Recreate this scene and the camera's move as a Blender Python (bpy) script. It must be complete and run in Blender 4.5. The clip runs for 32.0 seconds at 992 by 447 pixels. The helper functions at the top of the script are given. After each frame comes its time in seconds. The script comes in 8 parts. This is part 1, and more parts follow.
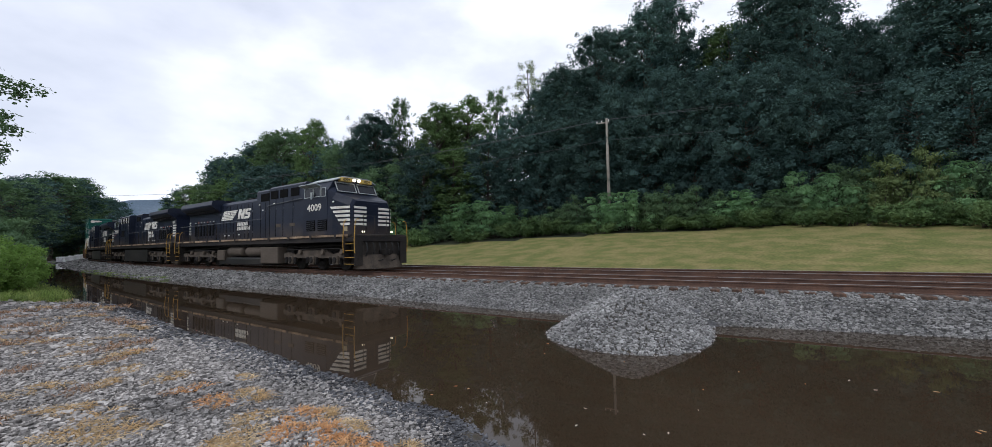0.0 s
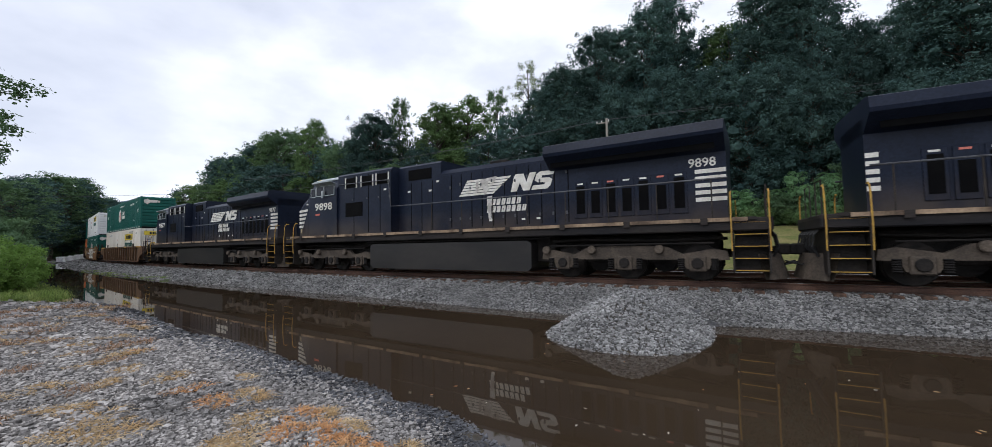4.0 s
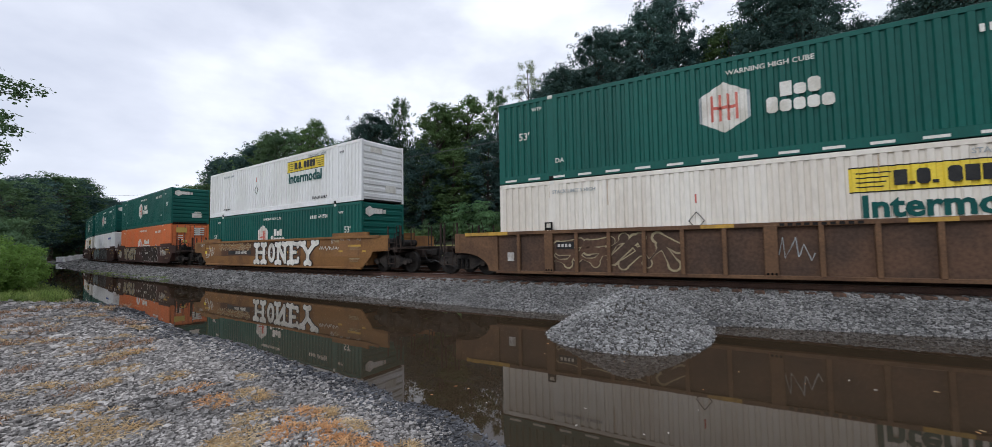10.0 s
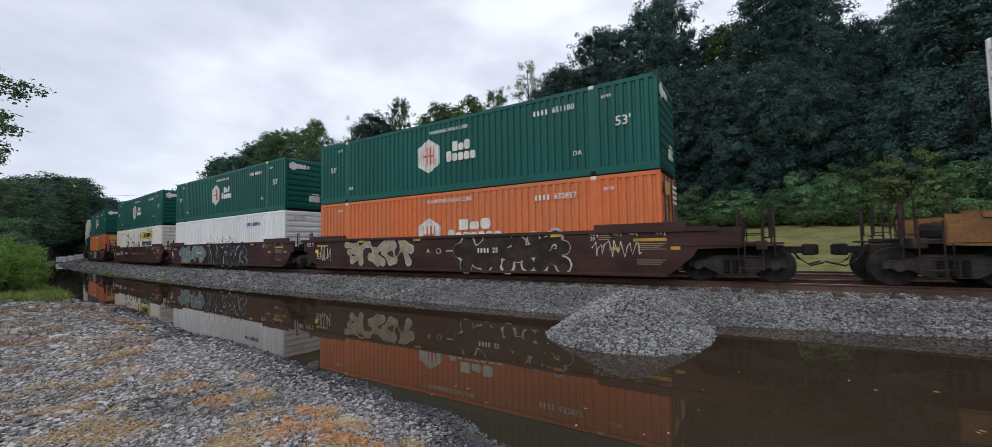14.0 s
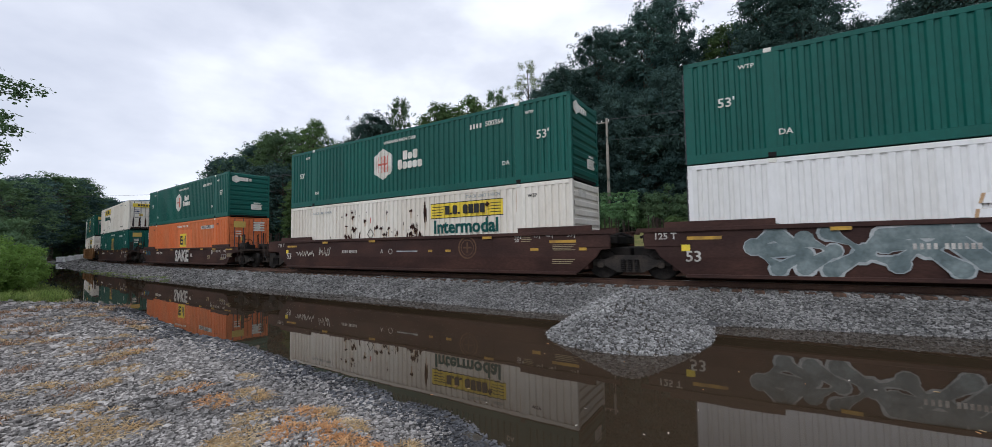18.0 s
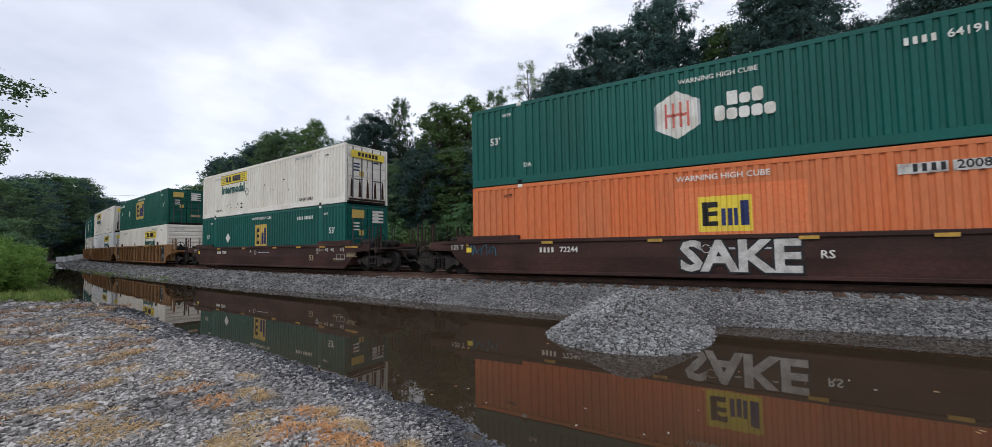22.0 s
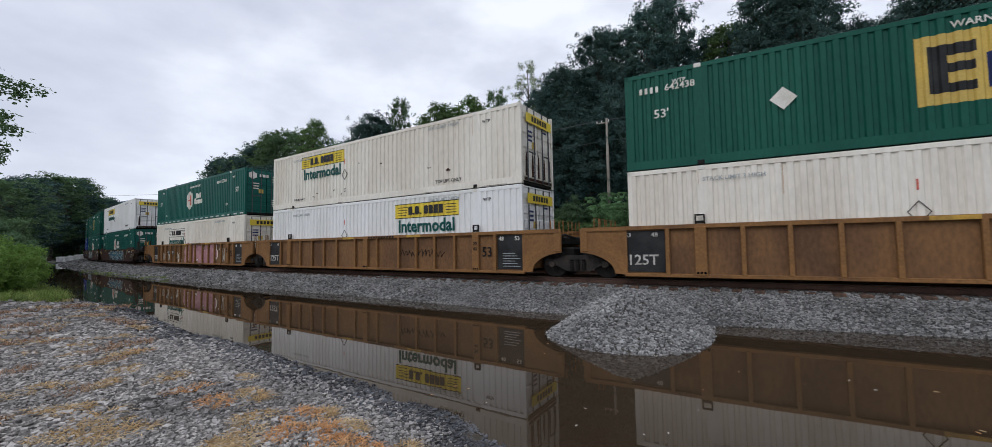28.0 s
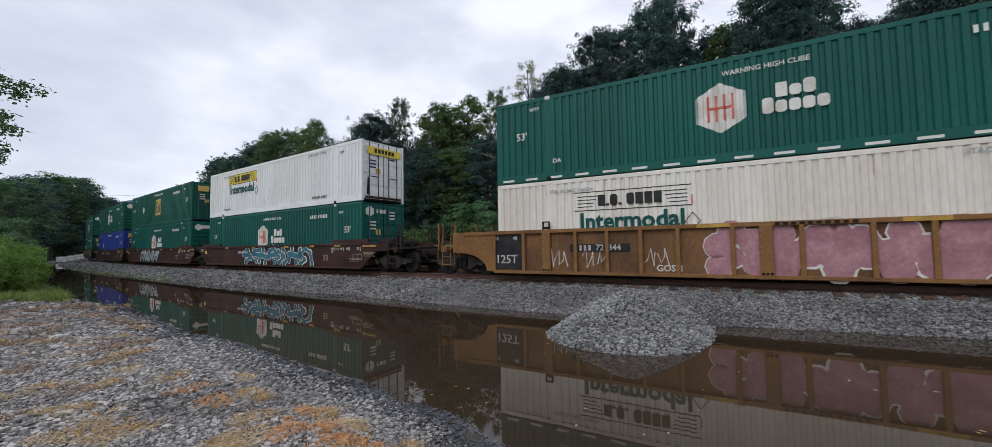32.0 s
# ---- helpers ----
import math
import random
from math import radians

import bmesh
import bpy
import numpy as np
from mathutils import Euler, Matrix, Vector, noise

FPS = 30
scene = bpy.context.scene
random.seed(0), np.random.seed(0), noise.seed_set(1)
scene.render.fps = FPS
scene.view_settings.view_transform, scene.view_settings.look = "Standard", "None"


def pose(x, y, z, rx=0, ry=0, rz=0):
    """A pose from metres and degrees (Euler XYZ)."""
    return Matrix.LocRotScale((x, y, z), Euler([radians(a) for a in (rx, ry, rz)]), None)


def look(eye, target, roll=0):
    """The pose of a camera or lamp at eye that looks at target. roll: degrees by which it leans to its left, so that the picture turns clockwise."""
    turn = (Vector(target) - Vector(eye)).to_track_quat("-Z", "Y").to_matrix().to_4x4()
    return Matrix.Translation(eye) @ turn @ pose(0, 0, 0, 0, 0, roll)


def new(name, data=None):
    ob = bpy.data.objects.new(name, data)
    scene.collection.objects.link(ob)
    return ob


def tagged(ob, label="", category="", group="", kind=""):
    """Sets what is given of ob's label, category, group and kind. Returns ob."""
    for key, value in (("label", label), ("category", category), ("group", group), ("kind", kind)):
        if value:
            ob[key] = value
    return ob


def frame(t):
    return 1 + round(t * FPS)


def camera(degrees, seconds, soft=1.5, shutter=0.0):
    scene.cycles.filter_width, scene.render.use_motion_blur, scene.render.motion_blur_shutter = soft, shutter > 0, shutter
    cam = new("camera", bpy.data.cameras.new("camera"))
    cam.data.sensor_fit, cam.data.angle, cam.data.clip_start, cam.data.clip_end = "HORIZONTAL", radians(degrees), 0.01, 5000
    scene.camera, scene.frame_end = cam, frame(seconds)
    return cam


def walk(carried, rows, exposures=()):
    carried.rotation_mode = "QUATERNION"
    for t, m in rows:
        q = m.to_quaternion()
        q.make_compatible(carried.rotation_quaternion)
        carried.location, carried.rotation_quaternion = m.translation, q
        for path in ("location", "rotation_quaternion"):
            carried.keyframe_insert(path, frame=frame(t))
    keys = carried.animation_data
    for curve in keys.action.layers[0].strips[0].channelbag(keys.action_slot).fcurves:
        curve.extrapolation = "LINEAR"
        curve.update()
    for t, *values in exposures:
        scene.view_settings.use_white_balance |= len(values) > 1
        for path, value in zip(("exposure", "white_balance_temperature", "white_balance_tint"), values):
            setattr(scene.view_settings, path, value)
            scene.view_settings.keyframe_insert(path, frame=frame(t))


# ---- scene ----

# ---- camera ----
EYE_Z = 1.104
YAW, TILT = -0.53424, 0.05354
cam = camera(100.85, 32.0, soft=0.62, shutter=0.09)
AIM = (math.sin(YAW) * math.cos(TILT), math.cos(YAW) * math.cos(TILT), EYE_Z + math.sin(TILT))
EYE = look((0, 0, EYE_Z), AIM, roll=-0.934)
walk(cam, [(0.0, EYE), (32.0, EYE)], exposures=[(0.0, 0.12, 6250, 11), (3.0, 0.12, 6250, 11), (8.0, 0.06, 6250, 11), (10.0, 0.02, 6250, 11), (12.0, -0.11, 6250, 11), (13.5, -0.09, 6250, 11), (15.5, -0.05, 6250, 11), (18.0, -0.01, 6250, 11), (22.0, 0.02, 6250, 11), (24.0, -0.07, 6250, 11), (29.0, -0.13, 6250, 11), (32.0, -0.08, 6250, 11)])

# ---- light: an overcast sky, brightest over the open valley ----
SUN_ELEV, SUN_ROT = radians(44), radians(-165)
world = bpy.data.worlds.new("overcast_sky")
scene.world = world
world.use_nodes = True
wn, wl = world.node_tree.nodes, world.node_tree.links
wn.clear()
sky = wn.new("ShaderNodeTexSky")
sky.sky_type, sky.sun_disc = "NISHITA", False
sky.sun_elevation, sky.sun_rotation = SUN_ELEV, SUN_ROT
coord = wn.new("ShaderNodeTexCoord")
flat = wn.new("ShaderNodeMapping")
flat.inputs["Scale"].default_value = (1.0, 1.0, 2.2)
big = wn.new("ShaderNodeTexNoise")
big.inputs["Scale"].default_value, big.inputs["Detail"].default_value = 1.7, 6
big.inputs["Roughness"].default_value = 0.52
ramp = wn.new("ShaderNodeValToRGB")
ramp.color_ramp.elements[0].position, ramp.color_ramp.elements[0].color = 0.34, (0.62, 0.66, 0.77, 1)
ramp.color_ramp.elements[1].position, ramp.color_ramp.elements[1].color = 0.62, (1.10, 1.13, 1.19, 1)
mid = ramp.color_ramp.elements.new(0.50)
mid.color = (0.84, 0.87, 0.96, 1)
sky_bg, cloud_bg, both, out = (wn.new(n) for n in ("ShaderNodeBackground", "ShaderNodeBackground", "ShaderNodeMixShader", "ShaderNodeOutputWorld"))
sky_bg.inputs["Strength"].default_value, cloud_bg.inputs["Strength"].default_value = 0.10, 1.05
both.inputs["Fac"].default_value = 0.88
wl.new(coord.outputs["Generated"], flat.inputs["Vector"])
wl.new(flat.outputs["Vector"], big.inputs["Vector"])
wl.new(big.outputs["Fac"], ramp.inputs["Fac"])
wl.new(ramp.outputs["Color"], cloud_bg.inputs["Color"])
wl.new(sky.outputs["Color"], sky_bg.inputs["Color"])
wl.new(sky_bg.outputs["Background"], both.inputs[1])
wl.new(cloud_bg.outputs["Background"], both.inputs[2])
wl.new(both.outputs["Shader"], out.inputs["Surface"])

sun = new("sun", bpy.data.lights.new("sun", "SUN"))
sun.data.energy, sun.data.angle, sun.data.color = 0.85, radians(30), (1.0, 0.985, 0.96)
sun.matrix_world = look((math.sin(SUN_ROT) * math.cos(SUN_ELEV) * 90, math.cos(SUN_ROT) * math.cos(SUN_ELEV) * 90, math.sin(SUN_ELEV) * 90), (0, 0, 0))

# ---- materials ----


def mat(name, col, col2=None, rough=0.6, metal=0.0, scale=1.5, fine=35.0, bump=0.0, low=0.42, high=0.62, speck=0.25, stretch=(1, 1, 1), rand=0.0, island=0.0, dust=None, spec=0.22):
    """A worn surface: two colours mixed by a broad noise, fine grain over it, relief from the grain."""
    m = bpy.data.materials.new(name)
    m.use_nodes = True
    n, l = m.node_tree.nodes, m.node_tree.links
    b = n["Principled BSDF"]
    b.inputs["Roughness"].default_value, b.inputs["Metallic"].default_value = rough, metal
    tc, mp = n.new("ShaderNodeTexCoord"), n.new("ShaderNodeMapping")
    mp.inputs["Scale"].default_value = stretch
    l.new(tc.outputs["Object"], mp.inputs["Vector"])
    broad, grain = n.new("ShaderNodeTexNoise"), n.new("ShaderNodeTexNoise")
    broad.inputs["Scale"].default_value, broad.inputs["Detail"].default_value = scale, 6
    grain.inputs["Scale"].default_value, grain.inputs["Detail"].default_value = fine, 3
    for t in (broad, grain):
        l.new(mp.outputs["Vector"], t.inputs["Vector"])
    r = n.new("ShaderNodeValToRGB")
    r.color_ramp.elements[0].position, r.color_ramp.elements[0].color = low, (*col, 1)
    r.color_ramp.elements[1].position, r.color_ramp.elements[1].color = high, (*(col2 or col), 1)
    l.new(broad.outputs["Fac"], r.inputs["Fac"])
    v = n.new("ShaderNodeMapRange")
    v.inputs["To Min"].default_value, v.inputs["To Max"].default_value = 1 - speck, 1 + speck
    v.inputs["From Min"].default_value, v.inputs["From Max"].default_value = 0.25, 0.75
    l.new(grain.outputs["Fac"], v.inputs["Value"])
    k = n.new("ShaderNodeMixRGB")
    k.blend_type, k.inputs["Fac"].default_value = "MULTIPLY", 1.0
    l.new(r.outputs["Color"], k.inputs["Color1"])
    l.new(v.outputs["Result"], k.inputs["Color2"])
    last = k
    for amount, source in ((rand, "ShaderNodeObjectInfo"), (island, "ShaderNodeNewGeometry")):
        if amount:
            s = n.new(source)
            w = n.new("ShaderNodeMapRange")
            w.inputs["To Min"].default_value, w.inputs["To Max"].default_value = 1 - amount, 1 + amount
            l.new(s.outputs["Random" if source.endswith("Info") else "Random Per Island"], w.inputs["Value"])
            k2 = n.new("ShaderNodeMixRGB")
            k2.blend_type, k2.inputs["Fac"].default_value = "MULTIPLY", 1.0
            l.new(last.outputs["Color"], k2.inputs["Color1"])
            l.new(w.outputs["Result"], k2.inputs["Color2"])
            last = k2
    b.inputs["Specular IOR Level"].default_value = spec
    if dust:
        tint, z_low, z_high, most = dust
        sep, dm, mul, k3 = n.new("ShaderNodeSeparateXYZ"), n.new("ShaderNodeMapRange"), n.new("ShaderNodeMath"), n.new("ShaderNodeMixRGB")
        l.new(tc.outputs["Object"], sep.inputs["Vector"])
        l.new(sep.outputs["Z"], dm.inputs["Value"])
        dm.inputs["From Min"].default_value, dm.inputs["From Max"].default_value = z_high, z_low
        dm.inputs["To Max"].default_value = most
        mul.operation = "MULTIPLY"
        dn = n.new("ShaderNodeMapRange")
        dn.inputs["From Min"].default_value, dn.inputs["From Max"].default_value = 0.3, 0.6
        l.new(broad.outputs["Fac"], dn.inputs["Value"])
        l.new(dm.outputs["Result"], mul.inputs[0])
        l.new(dn.outputs["Result"], mul.inputs[1])
        l.new(mul.outputs["Value"], k3.inputs["Fac"])
        l.new(last.outputs["Color"], k3.inputs["Color1"])
        k3.inputs["Color2"].default_value = (*tint, 1)
        last = k3
    l.new(last.outputs["Color"], b.inputs["Base Color"])
    if bump:
        p = n.new("ShaderNodeBump")
        p.inputs["Strength"].default_value, p.inputs["Distance"].default_value = bump, 0.02
        l.new(grain.outputs["Fac"], p.inputs["Height"])
        l.new(p.outputs["Normal"], b.inputs["Normal"])
    return m


def leaf_mat(name, dark, light, trans=0.25):
    """Leaves that differ one by one, with some light coming through."""
    m = mat(name, dark, light, rough=0.75, spec=0.08, scale=0.35, fine=3.0, speck=0.2, island=0.25, low=0.35, high=0.7, rand=0.3)
    n, l = m.node_tree.nodes, m.node_tree.links
    b, o = n["Principled BSDF"], n["Material Output"]
    t, mix = n.new("ShaderNodeBsdfTranslucent"), n.new("ShaderNodeMixShader")
    t.inputs["Color"].default_value = (light[0] * 1.3, light[1] * 1.4, light[2] * 1.1, 1)
    mix.inputs["Fac"].default_value = trans
    l.new(b.outputs["BSDF"], mix.inputs[1])
    l.new(t.outputs["BSDF"], mix.inputs[2])
    l.new(mix.outputs["Shader"], o.inputs["Surface"])
    return m


M = {}
M["ballast_bed"] = mat("ballast_bed", (0.06, 0.06, 0.062), (0.11, 0.11, 0.113), rough=0.9, scale=2.0, fine=28, bump=1.0, speck=0.55)
M["stone"] = mat("stone", (0.165, 0.162, 0.156), (0.225, 0.221, 0.213), rough=0.85, scale=0.8, fine=60, speck=0.3, island=0.72)
M["stone_wet"] = mat("stone_wet", (0.05, 0.051, 0.056), (0.11, 0.112, 0.12), rough=0.45, scale=0.8, fine=60, speck=0.2, island=0.5)
M["yard"] = mat("yard", (0.085, 0.08, 0.075), (0.15, 0.14, 0.13), rough=0.95, scale=0.7, fine=30, bump=1.0, speck=0.5)
M["mud"] = mat("mud", (0.05, 0.042, 0.032), (0.09, 0.075, 0.055), rough=0.6, scale=0.6, fine=9, bump=0.3)
M["lawn"] = mat("lawn", (0.118, 0.130, 0.038), (0.205, 0.175, 0.070), rough=0.95, scale=0.8, fine=9, speck=0.35, bump=0.8, low=0.40, high=0.62)
M["meadow"] = mat("meadow", (0.14, 0.19, 0.045), (0.23, 0.25, 0.07), rough=0.95, scale=0.5, fine=6, speck=0.3, bump=0.5)
# dark leaf litter, its colour lowered further to hold the shade under the trees
M["shaded_floor"] = mat("shaded_floor", (0.016, 0.021, 0.012), (0.032, 0.038, 0.02), rough=1.0, scale=0.4, fine=6, speck=0.4, bump=0.5)
M["rail"] = mat("rail", (0.085, 0.050, 0.038), (0.12, 0.068, 0.048), rough=0.75, metal=0.0, scale=3, fine=40, speck=0.3)
M["railhead"] = mat("railhead", (0.42, 0.42, 0.43), (0.32, 0.31, 0.30), rough=0.28, metal=1.0, scale=2, fine=50, speck=0.1, stretch=(0.2, 1, 1))
M["tie"] = mat("tie", (0.075, 0.050, 0.038), (0.14, 0.082, 0.055), rough=0.9, scale=2, fine=18, speck=0.35, bump=0.6, stretch=(6, 1, 6), rand=0.3)
M["stone_fresh"] = mat("stone_fresh", (0.205, 0.202, 0.197), (0.29, 0.286, 0.278), rough=0.85, scale=0.8, fine=60, speck=0.3, island=0.72)
M["stone_yard"] = mat("stone_yard", (0.225, 0.212, 0.20), (0.33, 0.308, 0.287), rough=0.85, scale=0.8, fine=60, speck=0.3, island=0.6)
M["turf"] = mat("turf", (0.15, 0.22, 0.05), (0.25, 0.30, 0.09), rough=0.8, scale=1.2, fine=20, speck=0.25, island=0.3)
M["bark"] = mat("bark", (0.05, 0.042, 0.035), (0.10, 0.085, 0.07), rough=0.95, scale=3, fine=22, speck=0.4, bump=0.8, stretch=(1, 1, 0.25))
M["leaf_dark"] = leaf_mat("leaf_dark", (0.029, 0.060, 0.060), (0.076, 0.130, 0.114), 0.14)
M["leaf_mid"] = leaf_mat("leaf_mid", (0.055, 0.098, 0.056), (0.112, 0.175, 0.088))
M["leaf_light"] = leaf_mat("leaf_light", (0.060, 0.105, 0.044), (0.118, 0.180, 0.072))
M["leaf_sumac"] = leaf_mat("leaf_sumac", (0.105, 0.195, 0.10), (0.19, 0.32, 0.155))
M["leaf_fresh"] = leaf_mat("leaf_fresh", (0.085, 0.15, 0.035), (0.15, 0.235, 0.06), 0.3)
M["leaf_yellow"] = leaf_mat("leaf_yellow", (0.09, 0.13, 0.058), (0.17, 0.21, 0.085))
M["dry_grass"] = mat("dry_grass", (0.38, 0.25, 0.12), (0.55, 0.42, 0.25), rough=0.9, scale=1.2, fine=30, speck=0.3, island=0.3)
M["dry_red"] = mat("dry_red", (0.46, 0.22, 0.09), (0.53, 0.32, 0.16), rough=0.9, scale=1.2, fine=30, speck=0.3, island=0.3)
M["dry_weed"] = mat("dry_weed", (0.26, 0.15, 0.09), (0.38, 0.25, 0.15), rough=0.9, scale=1.2, fine=30, speck=0.3, island=0.3)
M["old_wood"] = mat("old_wood", (0.24, 0.215, 0.185), (0.36, 0.33, 0.29), rough=0.85, scale=2, fine=20, speck=0.2, bump=0.4, stretch=(1, 1, 0.15))
M["timber"] = mat("timber", (0.42, 0.34, 0.22), (0.52, 0.43, 0.29), rough=0.85, scale=2, fine=25, speck=0.2, bump=0.4)
M["wire"] = mat("wire", (0.10, 0.105, 0.11), rough=0.6, metal=0.0)
# wooded hills: the blue of distance haze is put into the base colour
M["hazed_hill"] = mat("hazed_hill", (0.11, 0.15, 0.20), (0.15, 0.19, 0.24), rough=1.0, scale=0.01, fine=0.2, speck=0.15)
M["white_concrete"] = mat("white_concrete", (0.60, 0.60, 0.60), (0.75, 0.75, 0.74), rough=0.8, scale=1, fine=12, speck=0.1)

water_m = bpy.data.materials.new("muddy_water")
water_m.use_nodes = True
n_, l_ = water_m.node_tree.nodes, water_m.node_tree.links
wb = n_["Principled BSDF"]
wb.inputs["Roughness"].default_value, wb.inputs["IOR"].default_value = 0.015, 1.33
wb.inputs["Specular IOR Level"].default_value = 0.5
tc_, wv, wv2, wr, wbump = n_.new("ShaderNodeTexCoord"), n_.new("ShaderNodeTexNoise"), n_.new("ShaderNodeTexNoise"), n_.new("ShaderNodeValToRGB"), n_.new("ShaderNodeBump")
wv.inputs["Scale"].default_value, wv.inputs["Detail"].default_value = 0.9, 3
wv2.inputs["Scale"].default_value, wv2.inputs["Detail"].default_value = 0.35, 4
wr.color_ramp.elements[0].position, wr.color_ramp.elements[0].color = 0.35, (0.037, 0.025, 0.015, 1)
wr.color_ramp.elements[1].position, wr.color_ramp.elements[1].color = 0.7, (0.048, 0.033, 0.020, 1)
wbump.inputs["Strength"].default_value, wbump.inputs["Distance"].default_value = 0.065, 0.02
for t_ in (wv, wv2):
    l_.new(tc_.outputs["Object"], t_.inputs["Vector"])
l_.new(wv2.outputs["Fac"], wr.inputs["Fac"])
l_.new(wr.outputs["Color"], wb.inputs["Base Color"])
l_.new(wv.outputs["Fac"], wbump.inputs["Height"])
l_.new(wbump.outputs["Normal"], wb.inputs["Normal"])
M["water"] = water_m
# ---- mesh helpers ----


def part(name, bm, material, parent=None, label=""):
    me = bpy.data.meshes.new(name)
    bm.to_mesh(me)
    bm.free()
    me.materials.append(material)
    ob = new(name, me)
    if parent:
        ob.parent = parent
    return tagged(ob, label)


def add_box(bm, x0, x1, y0, y1, z0, z1, bevel=0.0):
    r = bmesh.ops.create_cube(bm, size=1.0)
    vs = r["verts"]
    for v in vs:
        v.co = Vector((x0 + (v.co.x + 0.5) * (x1 - x0), y0 + (v.co.y + 0.5) * (y1 - y0), z0 + (v.co.z + 0.5) * (z1 - z0)))
    if bevel:
        es = list({e for v in vs for e in v.link_edges})
        bmesh.ops.bevel(bm, geom=es, offset=bevel, segments=1, affect="EDGES")
    return bm


def box(x0, x1, y0, y1, z0, z1, bevel=0.0):
    return add_box(bmesh.new(), x0, x1, y0, y1, z0, z1, bevel)


def add_tube(bm, pts, r, sides=6):
    """A round bar through the points."""
    pts = [Vector(p) for p in pts]
    rings = []
    for i, p in enumerate(pts):
        d = (pts[min(i + 1, len(pts) - 1)] - pts[max(i - 1, 0)]).normalized()
        a = d.orthogonal().normalized()
        b = d.cross(a)
        rr = r[i] if isinstance(r, (list, tuple)) else r
        rings.append([bm.verts.new(p + (a * math.cos(k * math.tau / sides) + b * math.sin(k * math.tau / sides)) * rr) for k in range(sides)])
    for q0, q1 in zip(rings, rings[1:]):
        base = min(range(sides), key=lambda k: (q1[k].co - q0[0].co).length)
        for k in range(sides):
            bm.faces.new((q0[k], q0[(k + 1) % sides], q1[(base + k + 1) % sides], q1[(base + k) % sides]))
    bm.faces.new(rings[0][::-1])
    bm.faces.new(rings[-1])
    return bm


def tube(pts, r, sides=6):
    return add_tube(bmesh.new(), pts, r, sides)


def add_disc(bm, x, y0, y1, z, r, sides=20, bevel=0.0):
    """A cylinder lying across, from y0 to y1."""
    q = []
    for y, rr in ((y0, r - bevel), (y0 + bevel, r), (y1 - bevel, r), (y1, r - bevel)) if bevel else ((y0, r), (y1, r)):
        q.append([bm.verts.new((x + rr * math.cos(k * math.tau / sides), y, z + rr * math.sin(k * math.tau / sides))) for k in range(sides)])
    for a, b in zip(q, q[1:]):
        for k in range(sides):
            bm.faces.new((a[k], b[k], b[(k + 1) % sides], a[(k + 1) % sides]))
    bm.faces.new(q[0])
    bm.faces.new(q[-1][::-1])
    return bm


def add_prism(bm, outline, y0, y1):
    """An outline in x and z, drawn out from y0 to y1."""
    a = [bm.verts.new((x, y0, z)) for x, z in outline]
    b = [bm.verts.new((x, y1, z)) for x, z in outline]
    n = len(outline)
    for k in range(n):
        bm.faces.new((a[k], a[(k + 1) % n], b[(k + 1) % n], b[k]))
    bm.faces.new(a[::-1])
    bm.faces.new(b)
    bmesh.ops.recalc_face_normals(bm, faces=bm.faces[:])
    return bm


def prism(outline, y0, y1):
    return add_prism(bmesh.new(), outline, y0, y1)


def empty(name, parent=None):
    ob = new(name)
    ob.empty_display_size = 0.3
    if parent:
        ob.parent = parent
    return ob


def grid_mesh(name, verts, faces, material, smooth=False):
    """A large mesh from arrays."""
    me = bpy.data.meshes.new(name)
    verts, faces = np.asarray(verts, dtype=np.float32), np.asarray(faces, dtype=np.int32)
    k = faces.shape[1]
    me.vertices.add(len(verts))
    me.vertices.foreach_set("co", verts.ravel())
    me.loops.add(faces.size)
    me.loops.foreach_set("vertex_index", faces.ravel())
    me.polygons.add(len(faces))
    me.polygons.foreach_set("loop_start", np.arange(len(faces), dtype=np.int32) * k)
    me.polygons.foreach_set("loop_total", np.full(len(faces), k, dtype=np.int32))
    me.polygons.foreach_set("use_smooth", np.full(len(faces), smooth))
    me.materials.append(material)
    me.update(calc_edges=True)
    return me


# ---- the line of the tracks ----
KNOTS = [-1600, -430, -420, -40, -20, 0, 20, 60, 70, 1300]
BENDS = [0, 0, 0.00236, 0.00242, 0.00189, 0.00394, 0.00359, 0.00359, 0, 0]
TRACK_Y = 13.931
G_ = np.arange(-1600, 1300.01, 0.25)
_k = np.interp(G_, KNOTS, BENDS)
_th = -np.concatenate([[0], np.cumsum((_k[1:] + _k[:-1]) / 2 * 0.25)])
_th -= np.interp(0, G_, _th)
_c, _s = np.cos(_th), -np.sin(_th)
_X = np.concatenate([[0], np.cumsum((_c[1:] + _c[:-1]) / 2 * 0.25)])
_Y = np.concatenate([[0], np.cumsum((_s[1:] + _s[:-1]) / 2 * 0.25)])
_X -= np.interp(0, G_, _X)
_Y -= np.interp(0, G_, _Y)


def at(s, lat=0.0):
    """Place and heading on the line: s along it, lat to the far side."""
    x, y, t = np.interp(s, G_, _X), np.interp(s, G_, _Y), np.interp(s, G_, _th)
    return x + lat * np.sin(t), y + TRACK_Y + lat * np.cos(t), -t


def spot(s, lat, z=0.0, turn=0.0):
    x, y, a = at(s, lat)
    return Matrix.Translation((float(x), float(y), z)) @ Matrix.Rotation(float(a) + turn, 4, "Z")

# ---- ground ----
WATER_Z = -0.77


def smooth_step(a, b, x):
    t = np.clip((x - a) / (b - a), 0, 1)
    return t * t * (3 - 2 * t)


